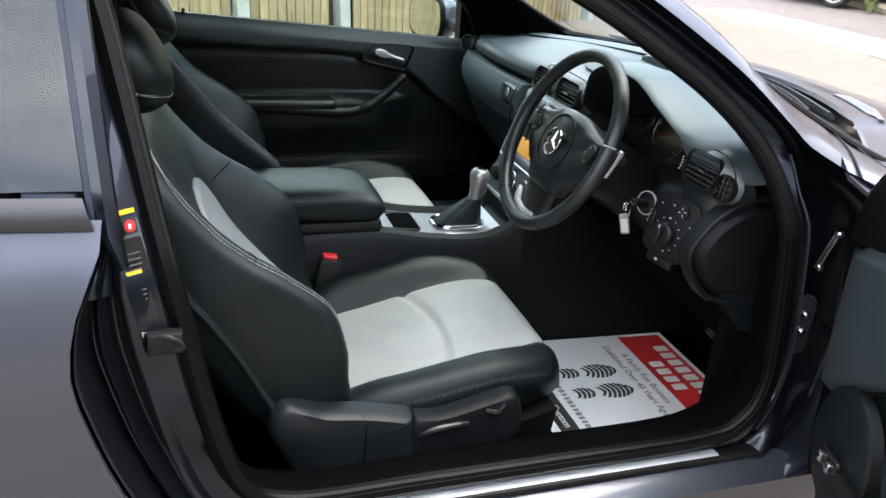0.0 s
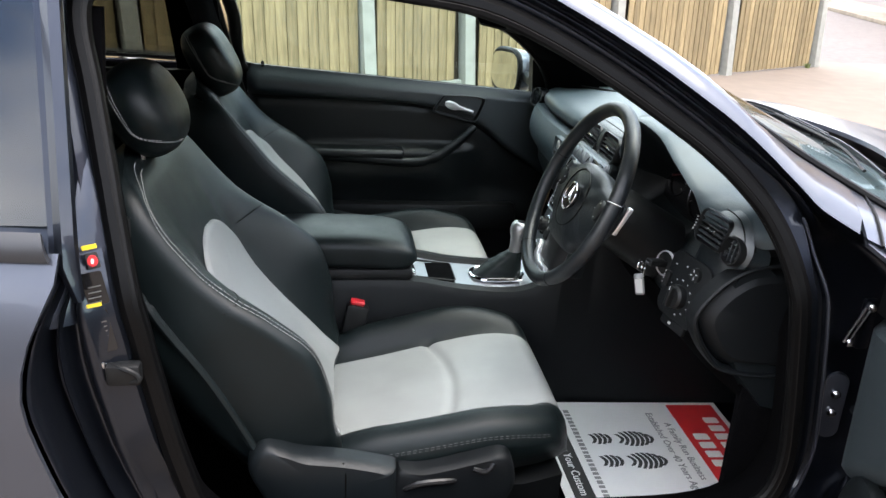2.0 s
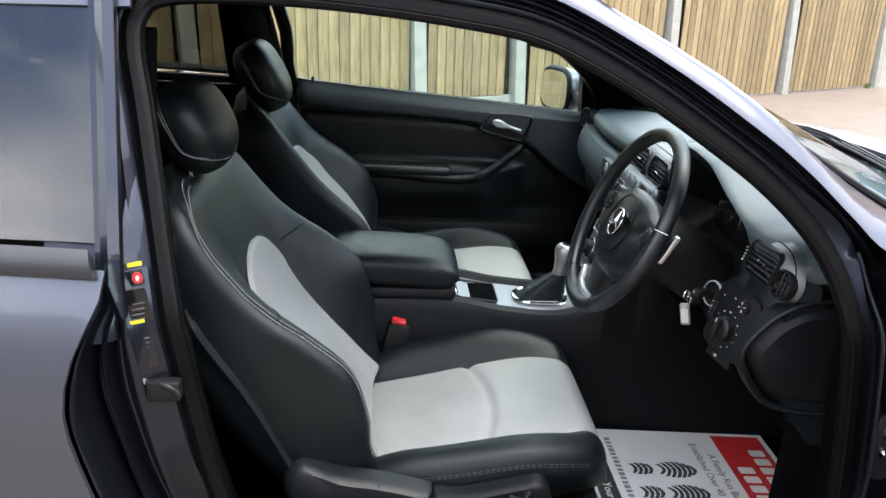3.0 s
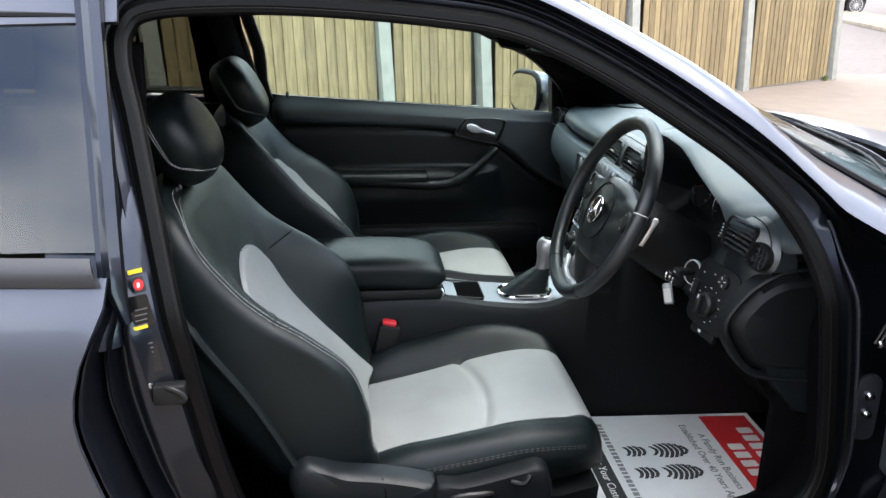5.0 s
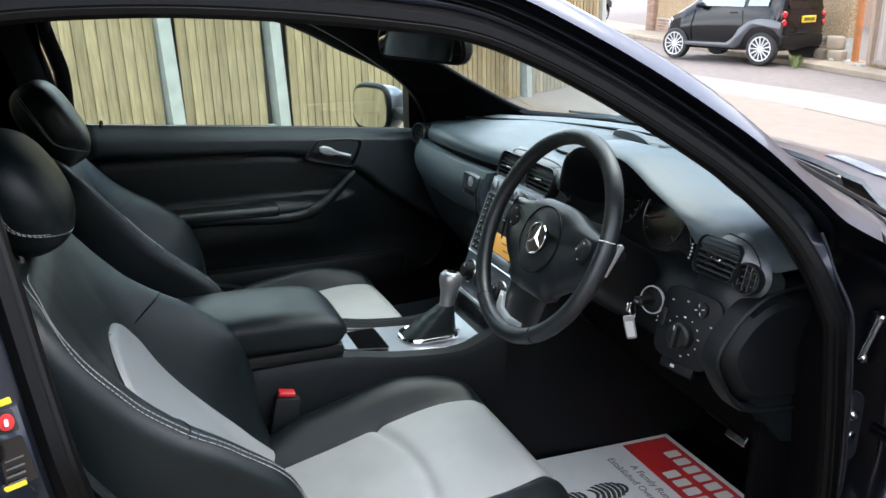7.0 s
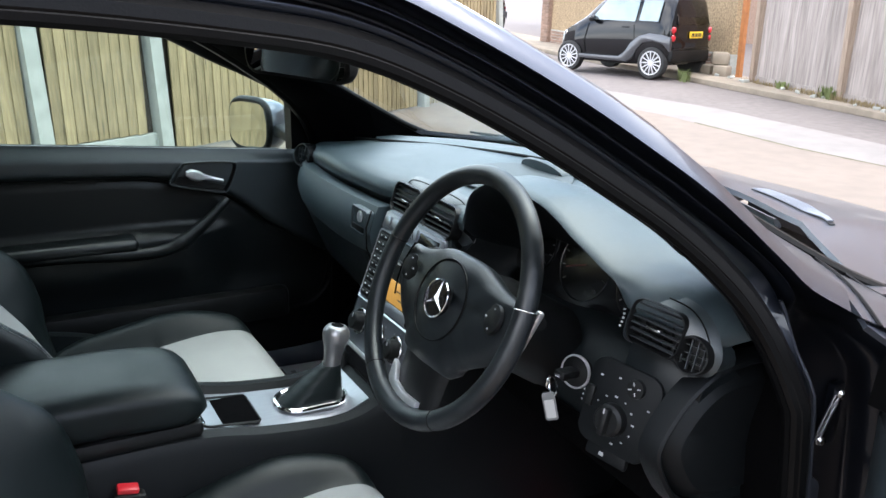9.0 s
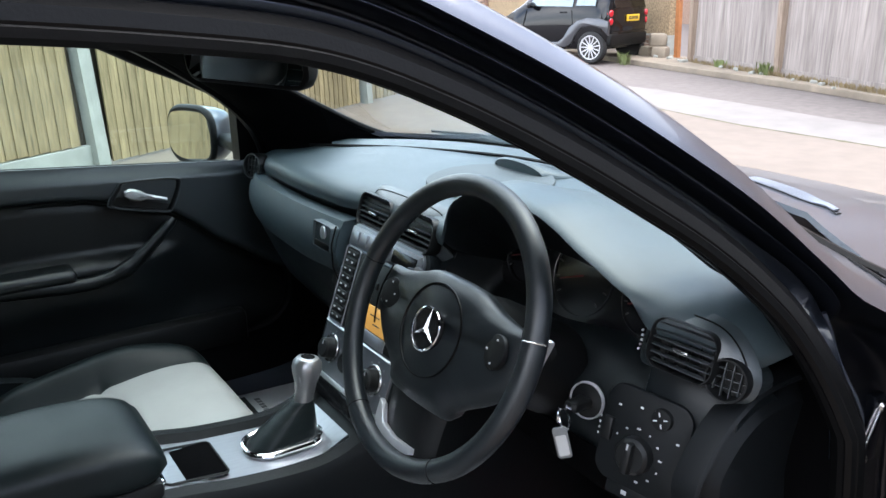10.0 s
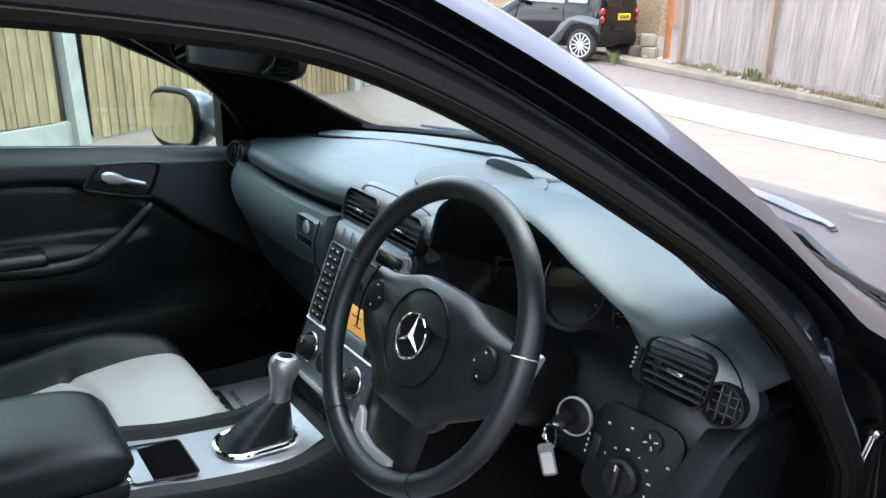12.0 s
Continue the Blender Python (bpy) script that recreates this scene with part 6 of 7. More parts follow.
WINDOW = [(-0.675, 0.934), (-0.35, 0.914), (0.0, 0.890), (0.182, 0.876), (0.200, 0.888), (0.196, 0.97), (0.176, 1.040), (0.07, 1.100), (-0.034, 1.147), (-0.13, 1.195), (-0.222, 1.228), (-0.34, 1.240), (-0.50, 1.242), (-0.68, 1.242), (-0.728, 1.239), (-0.736, 1.226), (-0.712, 1.12)]

WINDOW_OPEN = [(-0.675, 0.980), (-0.35, 0.968), (0.0, 0.950), (0.12, 0.938), (0.205, 0.916), (0.228, 0.912), (0.202, 0.965), (0.170, 1.010), (0.138, 1.052), (0.088, 1.099), (-0.03, 1.160), (-0.150, 1.216), (-0.28, 1.243), (-0.42, 1.256), (-0.62, 1.256), (-0.72, 1.245), (-0.742, 1.19), (-0.712, 1.06)]


def make_door(side, turn, label):
    M = Matrix.Identity(4)
    if turn:
        M = Matrix.Translation((0.40, -0.80, 0)) @ Matrix.Rotation(radians(turn), 4, "Z") @ Matrix.Translation(-HINGE)

    # outer skin
    def skin(u, v):
        z = 0.40 + v * (0.545 if side < 0 else 0.475)
        x0 = quarter_front(z) + 0.006
        x1 = 0.495 if side > 0 else 0.40
        return (x0 + (x1 - x0) * u, side * (body_y(z) + 0.002), z + 0.0)

    bm = sheet(skin, 16, 20, thick=0.006)
    bmesh.ops.transform(bm, matrix=M, verts=bm.verts)
    door = part("car_door", bm, PAINT, car, label, 45)

    def dp(name, bm, mat, lab="", parent=None, smooth=45):
        bmesh.ops.transform(bm, matrix=M, verts=bm.verts)
        return part(name, bm, mat, door, lab, smooth)

    def wy(z):
        return 0.792 - (z - 0.93) * 0.43

    def front_x(z):
        return curve1([(0.40, 0.30), (0.48, 0.34), (0.62, 0.385), (0.9, 0.40), (0.95, 0.39)], z)

    def card_line(x):
        """Height of the seam between the upper and the lower card."""
        return curve1([(-0.7, 0.874), (-0.4, 0.870), (-0.215, 0.864), (-0.108, 0.848), (-0.006, 0.814), (0.052, 0.778), (0.112, 0.727), (0.4, 0.55)], x)

    def split(u):
        return card_line(-0.70 + (1.10 if side < 0 else 1.01) * u)

    # inner card: sheet in x and z with relief towards the cabin
    def card(u, z):
        x0 = curve1([(0.42, -0.60), (0.55, -0.66), (0.75, -0.70), (0.95, -0.705)], z)
        x1 = front_x(z) if side < 0 else min(front_x(z), 0.31)
        x = x0 + (x1 - x0) * u
        tilt = 0.065 * (x + 0.70) / 0.9
        if side < 0:
            tilt -= curve1([(-0.5, 0.020), (-0.09, 0.026), (0.0, 0.021), (0.12, 0.017), (0.195, -0.008), (0.32, -0.031), (0.40, -0.040)], x)
        zz = z + (0.030 - tilt) * step(0.84, 0.945, z)
        line = card_line(x)
        inn = 0.0
        inn += 0.028 * step(line - 0.012, line + 0.012, z)             # upper pad stands proud
        inn += 0.012 * math.exp(-((z - line) / 0.012) ** 2) * -1
        inn += 0.045 * step(0.74, 0.715, z) * step(0.05, -0.12, x) * step(0.50, 0.66, z)
        inn += 0.015 * step(0.60, 0.50, z)
        inn -= 0.018 * step(0.905, 0.945, z)
        if side < 0:
            inn -= 0.030 * step(x1 - 0.085, x1 - 0.015, x)
        edge = min(u, 1 - u) * 40
        inn -= 0.02 * (1 - min(edge, 1))
        return (x, side * (0.772 - inn), zz)

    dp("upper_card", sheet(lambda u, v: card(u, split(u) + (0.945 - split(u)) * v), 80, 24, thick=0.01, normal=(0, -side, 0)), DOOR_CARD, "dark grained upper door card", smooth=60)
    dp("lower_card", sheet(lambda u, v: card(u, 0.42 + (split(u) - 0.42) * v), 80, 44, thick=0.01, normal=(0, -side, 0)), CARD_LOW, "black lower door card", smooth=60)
    # groove and armrest parts
    dp("card_seam", tube([V(-0.69 + 0.02 * k, side * 0.762, card_line(-0.69 + 0.02 * k)) for k in range(46)], 0.0018, 6), RUBBER, "dark seam across the card")
    rings = []
    path = spline([(-0.62, side * 0.715, 0.700), (-0.40, side * 0.705, 0.702), (-0.22, side * 0.702, 0.655), (-0.10, side * 0.698, 0.640), (-0.030, side * 0.700, 0.690), (0.002, side * 0.712, 0.792)] if side < 0 else [(-0.62, side * 0.715, 0.700), (-0.40, side * 0.705, 0.702), (-0.22, side * 0.702, 0.690), (-0.135, side * 0.705, 0.700), (-0.070, side * 0.710, 0.738), (0.005, side * 0.720, 0.803)], 7)
    dp("pull_handle", tube(path, [0.018] * 22 + [0.022, 0.021, 0.020, 0.019, 0.018, 0.018, 0.017, 0.016, 0.015, 0.015, 0.014, 0.014, 0.013, 0.010], 12, flat=0.8), CARD_LOW, "black padded armrest and grab handle")
    dp("arm_pad", block((-0.42, side * 0.722, 0.716), (0.40, 0.075, 0.030), 0.012), CARD_LOW, "padded armrest top")
    # release handle in its dish
    HM = facing((-0.030, side * 0.742, 0.868), (0, -side, 0.05), (1, 0, -0.03))
    outline = [(-0.093, -0.014), (-0.071, 0.019), (-0.060, 0.026), (0.0, 0.028), (0.050, 0.025), (0.060, 0.016), (0.053, -0.010), (0.038, -0.042), (0.024, -0.047), (-0.03, -0.037), (-0.086, -0.025)]
    if side < 0:
        outline = [(-0.092, -0.018), (-0.066, 0.018), (-0.046, 0.024), (0.055, 0.010), (0.092, -0.004), (0.104, -0.040), (0.102, -0.088), (0.085, -0.086), (0.0, -0.056), (-0.06, -0.034)]
    outline = [(p.x, p.y * side) for p in spline([(x, y, 0) for x, y in outline], 4, True)]
    dish = dp("handle_dish", loft([[HM @ V(x * k, y * k - 0.008 * side * (1 - k), z) for x, y in outline] for k, z in ((1.05, -0.004), (1.05, 0.0065), (1.02, 0.0085), (0.98, 0.0075), (0.95, 0.002), (0.90, -0.004), (0.5, -0.006), (0.1, -0.006))]), PLASTIC, "dark recessed dish", smooth=40)
    # Rim takes a lighter plastic, which paints the highlight on its edge.
    dp("dish_rim", tube([HM @ V(x * 1.065, y * 1.065, 0.006) for x, y in outline], 0.0016, 6, closed=True), DOOR_CARD, "raised rim round the dish", dish)
    rings = []
    for k in range(9):
        u = k / 8
        x = -0.064 + 0.092 * u
        y = (0.003 - 0.022 * u) * side
        w = curve1([(0, 0.006), (0.10, 0.013), (0.32, 0.014), (0.5, 0.007), (1.0, 0.0045)], u)
        zt = 0.014 + 0.008 * (1 - u)
        rings.append([HM @ V(x, y - w, 0.010), HM @ V(x, y - w * 0.7, zt - 0.001), HM @ V(x, y, zt + 0.001), HM @ V(x, y + w * 0.7, zt), HM @ V(x, y + w, 0.012), HM @ V(x, y, 0.008)])
    dp("release_lever", loft(rings), BRIGHT, "chrome door release lever", dish, 50)
    # window opening: sill strip, frame and glass
    pts = spline([(x, 0, z) for x, z in (WINDOW if side > 0 else WINDOW_OPEN)], 4, True)
    inner = [V(p.x, side * (wy(p.z) - 0.012), p.z) for p in pts]
    k = len(pts)

    def grown(d, dy):
        out = []
        for i, p in enumerate(pts):
            t = pts[(i + 1) % k] - pts[i - 1]
            nx, nz = t.z, -t.x
            l = math.hypot(nx, nz)
            q = V(p.x + nx / l * d, 0, p.z + nz / l * d)
            out.append(V(q.x, side * (wy(q.z) + dy), q.z))
        return out

    dp("window_frame", loft([grown(0.0, -0.008), grown(0.008, -0.015), grown(0.028, -0.015), grown(0.036, -0.006), grown(0.038, 0.016), grown(0.0, 0.020), grown(0.0, 0.0)], closed=True, caps=False, loop=True), SAIL, "black window frame", smooth=50)
    bm = bmesh.new()
    bm.faces.new([bm.verts.new(p) for p in grown(0.006, 0.012)])
    g = bmesh.ops.extrude_face_region(bm, geom=bm.faces[:])
    bmesh.ops.translate(bm, vec=(0, side * 0.004, 0), verts=[v for v in g["geom"] if isinstance(v, bmesh.types.BMVert)])
    pane = dp("window_pane", bm, GLASS, "clear side window", smooth=0)
    dp("sill_seal", tube([(-0.70, side * 0.772, 0.972), (-0.35, side * 0.772, 0.948), (0.0, side * 0.772, 0.923), (0.16, side * 0.772, 0.911)], 0.0035, 8), RUBBER, "thin black window seal")
    dp("lock_pin", lathe([(0.005, 0), (0.005, 0.014), (0.003, 0.017), (0.001, 0.017)], facing((-0.655, side * 0.762, 0.966), (0, 0, 1), (1, 0, 0)), 10), PLASTIC_GLOSS, "black lock pin")
    # mirror sail
    sail = [(0.19, 0.905), (0.36, 0.895), (0.33, 0.960), (0.26, 1.03), (0.19, 1.078), (0.17, 1.05)] if side > 0 else [(0.19, 0.892), (0.388, 0.858), (0.383, 0.905), (0.367, 0.945), (0.30, 0.995), (0.235, 1.035), (0.15, 1.082), (0.15, 1.02)]
    bm = bmesh.new()
    bm.faces.new([bm.verts.new((x, side * (min(wy(z), 0.79) - 0.024), z)) for x, z in sail])
    g = bmesh.ops.extrude_face_region(bm, geom=bm.faces[:])
    bmesh.ops.translate(bm, vec=(0, side * 0.05, 0), verts=[v for v in g["geom"] if isinstance(v, bmesh.types.BMVert)])
    dp("mirror_sail", bm, SAIL, "black triangular mirror base", smooth=30)
    dp("door_edge", loft([[V(x, side * 0.772, z), V(x + 0.01, side * (body_y(z) - 0.004), z)] for x, z in ((0.31, 0.42), (0.34, 0.5), (0.35, 0.62), (0.36, 0.9), (0.35, 0.945))], closed=False), PAINT_SHADED, "body-painted door edge, shade in its colour")
    dp("door_rear_edge", loft([[V(x, side * 0.772, z), V(quarter_front(z) + 0.008, side * (body_y(z) - 0.004), z)] for x, z in ((-0.60, 0.42), (-0.66, 0.55), (-0.70, 0.75), (-0.705, 0.945))], closed=False), PAINT_SHADED, "body-painted door edge, shade in its colour")
    # exterior mirror
    c = V(0.206, side * 1.035, 0.938) if side > 0 else V(0.175, side * 1.025, 0.958)
    AIM = Matrix.Translation(c) @ Matrix.Rotation(radians(13 * side), 4, "Z") @ Matrix.Translation(-c)

    def aimed(bm):
        bmesh.ops.transform(bm, matrix=AIM, verts=bm.verts)
        return bm

    rings = []
    for i in range(13):
        u = i / 12
        d = 0.10 * u
        r = math.sqrt(max(1 - (u * 0.96) ** 2.4, 0.02))
        rings.append([V(c.x - 0.045 + d, c.y + side * 0.112 * r * math.copysign(abs(math.cos(a)) ** 0.6, math.cos(a)) + side * 0.01 * u, c.z + 0.076 * r * math.copysign(abs(math.sin(a)) ** 0.6, math.sin(a)) - 0.006 * math.cos(a)) for a in [2 * math.pi * j / 32 for j in range(32)]])
    mir = dp("door_mirror", aimed(loft(rings)), PAINT, "dark graphite door mirror housing", smooth=60)
    mo = [(0.102 * math.copysign(abs(math.cos(a)) ** 0.6, math.cos(a)), 0.067 * math.copysign(abs(math.sin(a)) ** 0.6, math.sin(a))) for a in [2 * math.pi * j / 32 for j in range(32)]]
    dp("mirror_rim", aimed(tube([V(c.x - 0.051, c.y + side * x * 1.04, c.z + y * 1.07 - 0.006 * math.copysign(1, x) * abs(x) / 0.108) for x, y in mo], 0.0095, 8, closed=True)), SAIL, "black mirror rim", mir)
    mm = facing((c.x - 0.050, c.y, c.z), (-1, -side * 0.10, 0.03), (0, side, 0))
    dp("mirror_glass", aimed(prism(mo, 0.003, mm)), MIRROR, "mirror glass", mir, 0)
    dp("mirror_arm", block((0.215, side * 0.845, 0.935), (0.05, 0.16, 0.035), 0.01), PLASTIC, "black mirror arm", mir)
    # speaker pocket and window switches low at the front
    dp("door_pocket", block((-0.15, side * 0.735, 0.50), (0.62, 0.055, 0.10), 0.02), PLASTIC, "black door pocket")
    if side < 0:
        sw = dp("switch_plate", block((0.188, side * 0.736, 0.540), (0.066, 0.014, 0.036), 0.006), PLASTIC_GLOSS, "window switch plate")
        for dx in (-0.016, 0.016):
            dp("window_switch", block((0.188 + dx, side * 0.727, 0.540), (0.014, 0.010, 0.018), 0.003), SATIN, "small silver window switch", sw)
        dp("speaker_bulge", loft([[V(0.19 + 0.10 * k * math.cos(a), side * (0.765 - d), 0.56 + 0.115 * k * math.sin(a)) for a in [2 * math.pi * j / 28 for j in range(28)]] for d, k in ((0, 1.0), (0.018, 0.97), (0.024, 0.88), (0.024, 0.3))]), CARD_LOW, "dark plastic switch moulding")
    return door


make_door(1, 0, "closed passenger door with dark card and chrome handle")
make_door(-1, 70, "open driver's door with dark card and chrome handle")

# inner trim of the far side behind the door and the rear window surrounds
for side in (-1, 1):
    part("rear_side_trim", sheet(lambda u, v: (-0.735 - u * 0.95, side * (0.70 - 0.05 * v + 0.03 * math.sin(v * 3)), 0.32 + v * 0.645), 10, 10, thick=0.02, normal=(0, -side, 0)), PLASTIC, car, "black rear side trim")
    part("rear_window_trim", tube([V(x, side * (0.722 - (z - 0.93) * 0.44), z) for x, z in [(p.x, p.z) for p in spline([(-0.84, 0, 0.965), (-1.2, 0, 0.975), (-1.5, 0, 0.99), (-1.40, 0, 1.21), (-1.1, 0, 1.255), (-0.86, 0, 1.262)], 5, True)]], 0.014, 8, closed=True), TRIM_CLOTH, car, "black rear window surround")
    part("belt_pillar_trim", sheet(lambda u, v: (-0.73 - 0.14 * u - 0.035 * v, side * (seal_y(0.42 + v * 0.83) - 0.034 - 0.01 * math.sin(u * 3.1)), 0.42 + v * 0.83), 6, 12, thick=0.02, normal=(0, -side, 0)), TRIM_CLOTH, car, "black centre pillar trim")
    if side > 0:
        part("seat_belt", sheet(lambda u, v: (-0.80 - 0.0 * u + 0.046 * (v - 0.5), side * (0.70 - 0.12 * (1 - u) ** 2), 0.45 + 0.72 * u), 8, 2, thick=0.0015), RUBBER, car, "black seat belt")

# rear-view mirror
rv = thing("rear_view_mirror", (-0.06, 0.0, 1.25), "black rear-view mirror under the roof", "mirror")
RM = facing((-0.080, -0.040, 1.212), (-0.94, -0.33, -0.10), (0.33, -0.94, 0))
rings = []
for z, k in ((0.004, 0.97), (0.002, 1.0), (-0.012, 1.0), (-0.028, 0.9), (-0.040, 0.68), (-0.046, 0.35)):
    rings.append([RM @ V(x * k, y * k, z) for x, y in round_rect(0.255, 0.060, 0.026, 8)])
part("mirror_shell", loft(rings), SAIL, rv, "black mirror shell", 60)
part("mirror_face", prism(round_rect(0.240, 0.048, 0.021, 8), 0.002, RM @ Matrix.Translation((0, 0, 0.0035))), MIRROR, rv, "mirror glass", 0)
part("mirror_stem", tube([RM @ V(0, 0.01, -0.04), (-0.035, 0.0, 1.26), (-0.06, 0.0, 1.345)], 0.018, 10), PLASTIC, rv, "black mirror stem")
part("roof_console", block((-0.12, 0, 1.345), (0.2, 0.2, 0.04), 0.015), PLASTIC, rv, "black roof console")
for yy in (-0.36, 0.36):
    part("sun_visor", block((0, 0, 0), (0.16, 0.36, 0.014), 0.006, pose(-0.13, yy, 1.335, 0, -14, 0)), TRIM_CLOTH, car, "black sun visor folded up")


# ---- paper mats on the floor ----
def paper_mat(cx, cy, label):
    """A printed card; its top edge lies towards the nose of the car."""
    mat = thing("paper_floor_mat", (cx, cy, 0.318), label, "floor mat", "paper floor mats")
    M = facing((cx, cy, 0.318), (0.03, 0, 1), (0, -1, 0))       # local x: reading direction, y: forward
    part("card", prism(round_rect(0.40, 0.482, 0.006), 0.0016, M), PAPER, mat, "white card", 0)
    z = 0.0017

    def ink(name, x, y, w, h, m, lab=""):
        part(name, prism([(-w / 2, -h / 2), (w / 2, -h / 2), (w / 2, h / 2), (-w / 2, h / 2)], 0.0007, M @ Matrix.Translation((x, y, z))), m, mat, lab, 0)

    ink("red_band", 0.0, 0.165, 0.375, 0.118, INK_RED, "red printed band")
    for y, k in ((0.193, 8), (0.140, 4)):
        for j in range(k):
            part("name_bar", prism(round_rect(0.024, 0.036, 0.004), 0.0006, M @ Matrix.Translation(((j - (k - 1) / 2) * 0.034, y, z + 0.0008))), PAPER, mat, "white bar in place of a name", 0)
    lettering("printed_line", "A Family Run Business", 0.024, M @ Matrix.Translation((0, 0.078, z + 0.0003)), INK_GREY, mat)
    lettering("printed_line", "Established Over 40 Years Ago", 0.024, M @ Matrix.Translation((0, 0.047, z + 0.0003)), INK_GREY, mat)
    for j in range(22):
        ink("address_bar", (j - 10.5) * 0.0150, -0.155, 0.0085 + 0.003 * (j % 3 == 0), 0.013, INK_GREY, "grey bar in place of an address")
    ink("black_band", 0.0, -0.200, 0.37, 0.044, INK_BLACK, "black printed band")
    lettering("printed_line", "Thank You For Your Custom", 0.026, M @ Matrix.Translation((0.0, -0.200, z + 0.0010)), PAPER, mat)
    # two shoe prints made of curved stripes
    for fx in (-0.045, 0.039):
        bm = bmesh.new()
        for k in range(7):
            yy = 0.0 - k * 0.0118
            w = 0.029 * math.sqrt(max(1 - ((k - 3) / 3.8) ** 2, 0.05))
            pts = [(w * (t * 2 - 1), yy + 0.011 * math.sin(math.pi * t) - 0.005, 0) for t in [j / 8 for j in range(9)]]
            out = [(x, y - 0.0041) for x, y, _ in pts] + [(x, y + 0.0041) for x, y, _ in reversed(pts)]
            prism(out, 0.0006, M @ Matrix.Translation((fx, 0.012, z)), bm=bm)
        for k in range(4):
            yy = -0.098 - k * 0.0118
            w = 0.021 * math.sqrt(max(1 - ((k - 1.5) / 2.6) ** 2, 0.05))
            pts = [(w * (t * 2 - 1), yy + 0.008 * math.sin(math.pi * t) - 0.004) for t in [j / 6 for j in range(7)]]
            out = [(x, y - 0.0041) for x, y in pts] + [(x, y + 0.0041) for x, y in reversed(pts)]
            prism(out, 0.0006, M @ Matrix.Translation((fx, 0.012, z)), bm=bm)
        part("shoe_print", bm, INK_BLACK, mat, "black striped shoe print", 0)
    return mat


paper_mat(0.26, -0.345, "white printed paper mat on the driver's floor")
paper_mat(0.30, 0.50, "white printed paper mat on the passenger's floor")
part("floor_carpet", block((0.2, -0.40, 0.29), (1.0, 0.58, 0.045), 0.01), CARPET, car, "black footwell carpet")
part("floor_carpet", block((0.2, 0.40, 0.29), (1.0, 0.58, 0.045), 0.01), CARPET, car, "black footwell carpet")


# ---- boundary fence beside the passenger side ----
FA, FB = V(-4.2, 2.58, 0), V(5.85, 8.42, 0)
fd = (FB - FA).normalized()
fn = V(fd.y, -fd.x, 0)                 # towards the car
LEAN = -0.060                          # the drive falls away, so that upright posts lean to it
fence = thing("timber_fence", FA, "pale vertical board fence with concrete posts along the drive", "fence", kind="structure")
up = V(LEAN, 0, 1)


def along(t, off=0.0, z=0.0):
    return FA + fd * t + fn * off + up * z


flen = (FB - FA).length
post_t = [0.95, 2.85, 4.69, 5.72, 7.66, 9.60, 11.52]
bm = bmesh.new()
b0 = 0.0885
for x, d in ((0, 0.0),):
    prof = [(-0.0440, 0.0), (-0.0440, 0.012), (-0.0415, 0.014), (0.0440, 0.004), (0.0440, 0.0)]
    lo = [bm.verts.new((x2, y2, 0)) for x2, y2 in prof]
    hi = [bm.verts.new((x2, y2, 1.0)) for x2, y2 in prof]
    for i in range(5):
        bm.faces.new((lo[i], lo[(i + 1) % 5], hi[(i + 1) % 5], hi[i]))
    bm.faces.new(lo[::-1])
    bm.faces.new(hi)
bmesh.ops.recalc_face_normals(bm, faces=bm.faces)
board_mesh = bpy.data.meshes.new("board")
bm.to_mesh(board_mesh)
bm.free()
board_mesh.materials.append(WOOD)
old_mesh = board_mesh.copy()
old_mesh.materials[0] = WOOD_OLD


def board(parent, mesh, t, base, height, origin, d, nrm, lean, wide=1.0):
    ob = new("board", mesh)
    p = origin + d * t + V(*lean) * base
    m = Matrix((d * wide, nrm, V(*lean) * height)).transposed().to_4x4()
    m.translation = p
    ob.parent = parent
    ob.matrix_parent_inverse = parent.matrix_basis.inverted()
    ob.matrix_basis = m
    return ob


rng = random.Random(7)
t = 0.05
while t < flen - 0.05:
    if min(abs(t - q) for q in post_t) > 0.10:
        foot = 0.185 if t < 5.7 else 0.02
        board(fence, board_mesh, t, foot + rng.uniform(-0.003, 0.003), 1.885 - foot + rng.uniform(-0.012, 0.012), FA + fn * rng.uniform(0.0, 0.004), fd, fn, up)
    t += b0
for q in post_t:
    if -0.1 < q < flen + 0.2:
        bm = bmesh.new()
        w = 0.055
        rings = []
        for z, k in ((-0.1, 1), (1.86, 1), (1.90, 0.7)):
            c = along(q, 0.02, z)
            rings.append([c + fd * (sx * w * k) + fn * (sy * 0.05 * k) for sx, sy in ((-1, -1), (1, -1), (1, 1), (-1, 1))])
        part("concrete_post", loft(rings), CONCRETE, fence, "pale concrete fence post", 20)
ends = [0.0] + post_t + [flen]
for a, b in zip(ends, ends[1:]):
    if b - a > 0.2 and b < 6.0:
        rings = [[along(s, -0.030, -0.03), along(s, 0.014, -0.03), along(s, 0.014, 0.170), along(s, 0.008, 0.178), along(s, -0.030, 0.178)] for s in (a + 0.05, b - 0.05)]
        part("gravel_board", loft(rings), CONCRETE, fence, "concrete gravel board at the foot of the fence", 20)
# Added sheet; its dark colour is the shade seen in the joints.
part("backing", loft([[along(s, -0.045, 0.03), along(s, -0.037, 0.03), along(s, -0.037, 1.86), along(s, -0.045, 1.86)] for s in (0, flen)]), GAP_SHADE, fence, "added dark sheet giving the board joints their shade", 20)
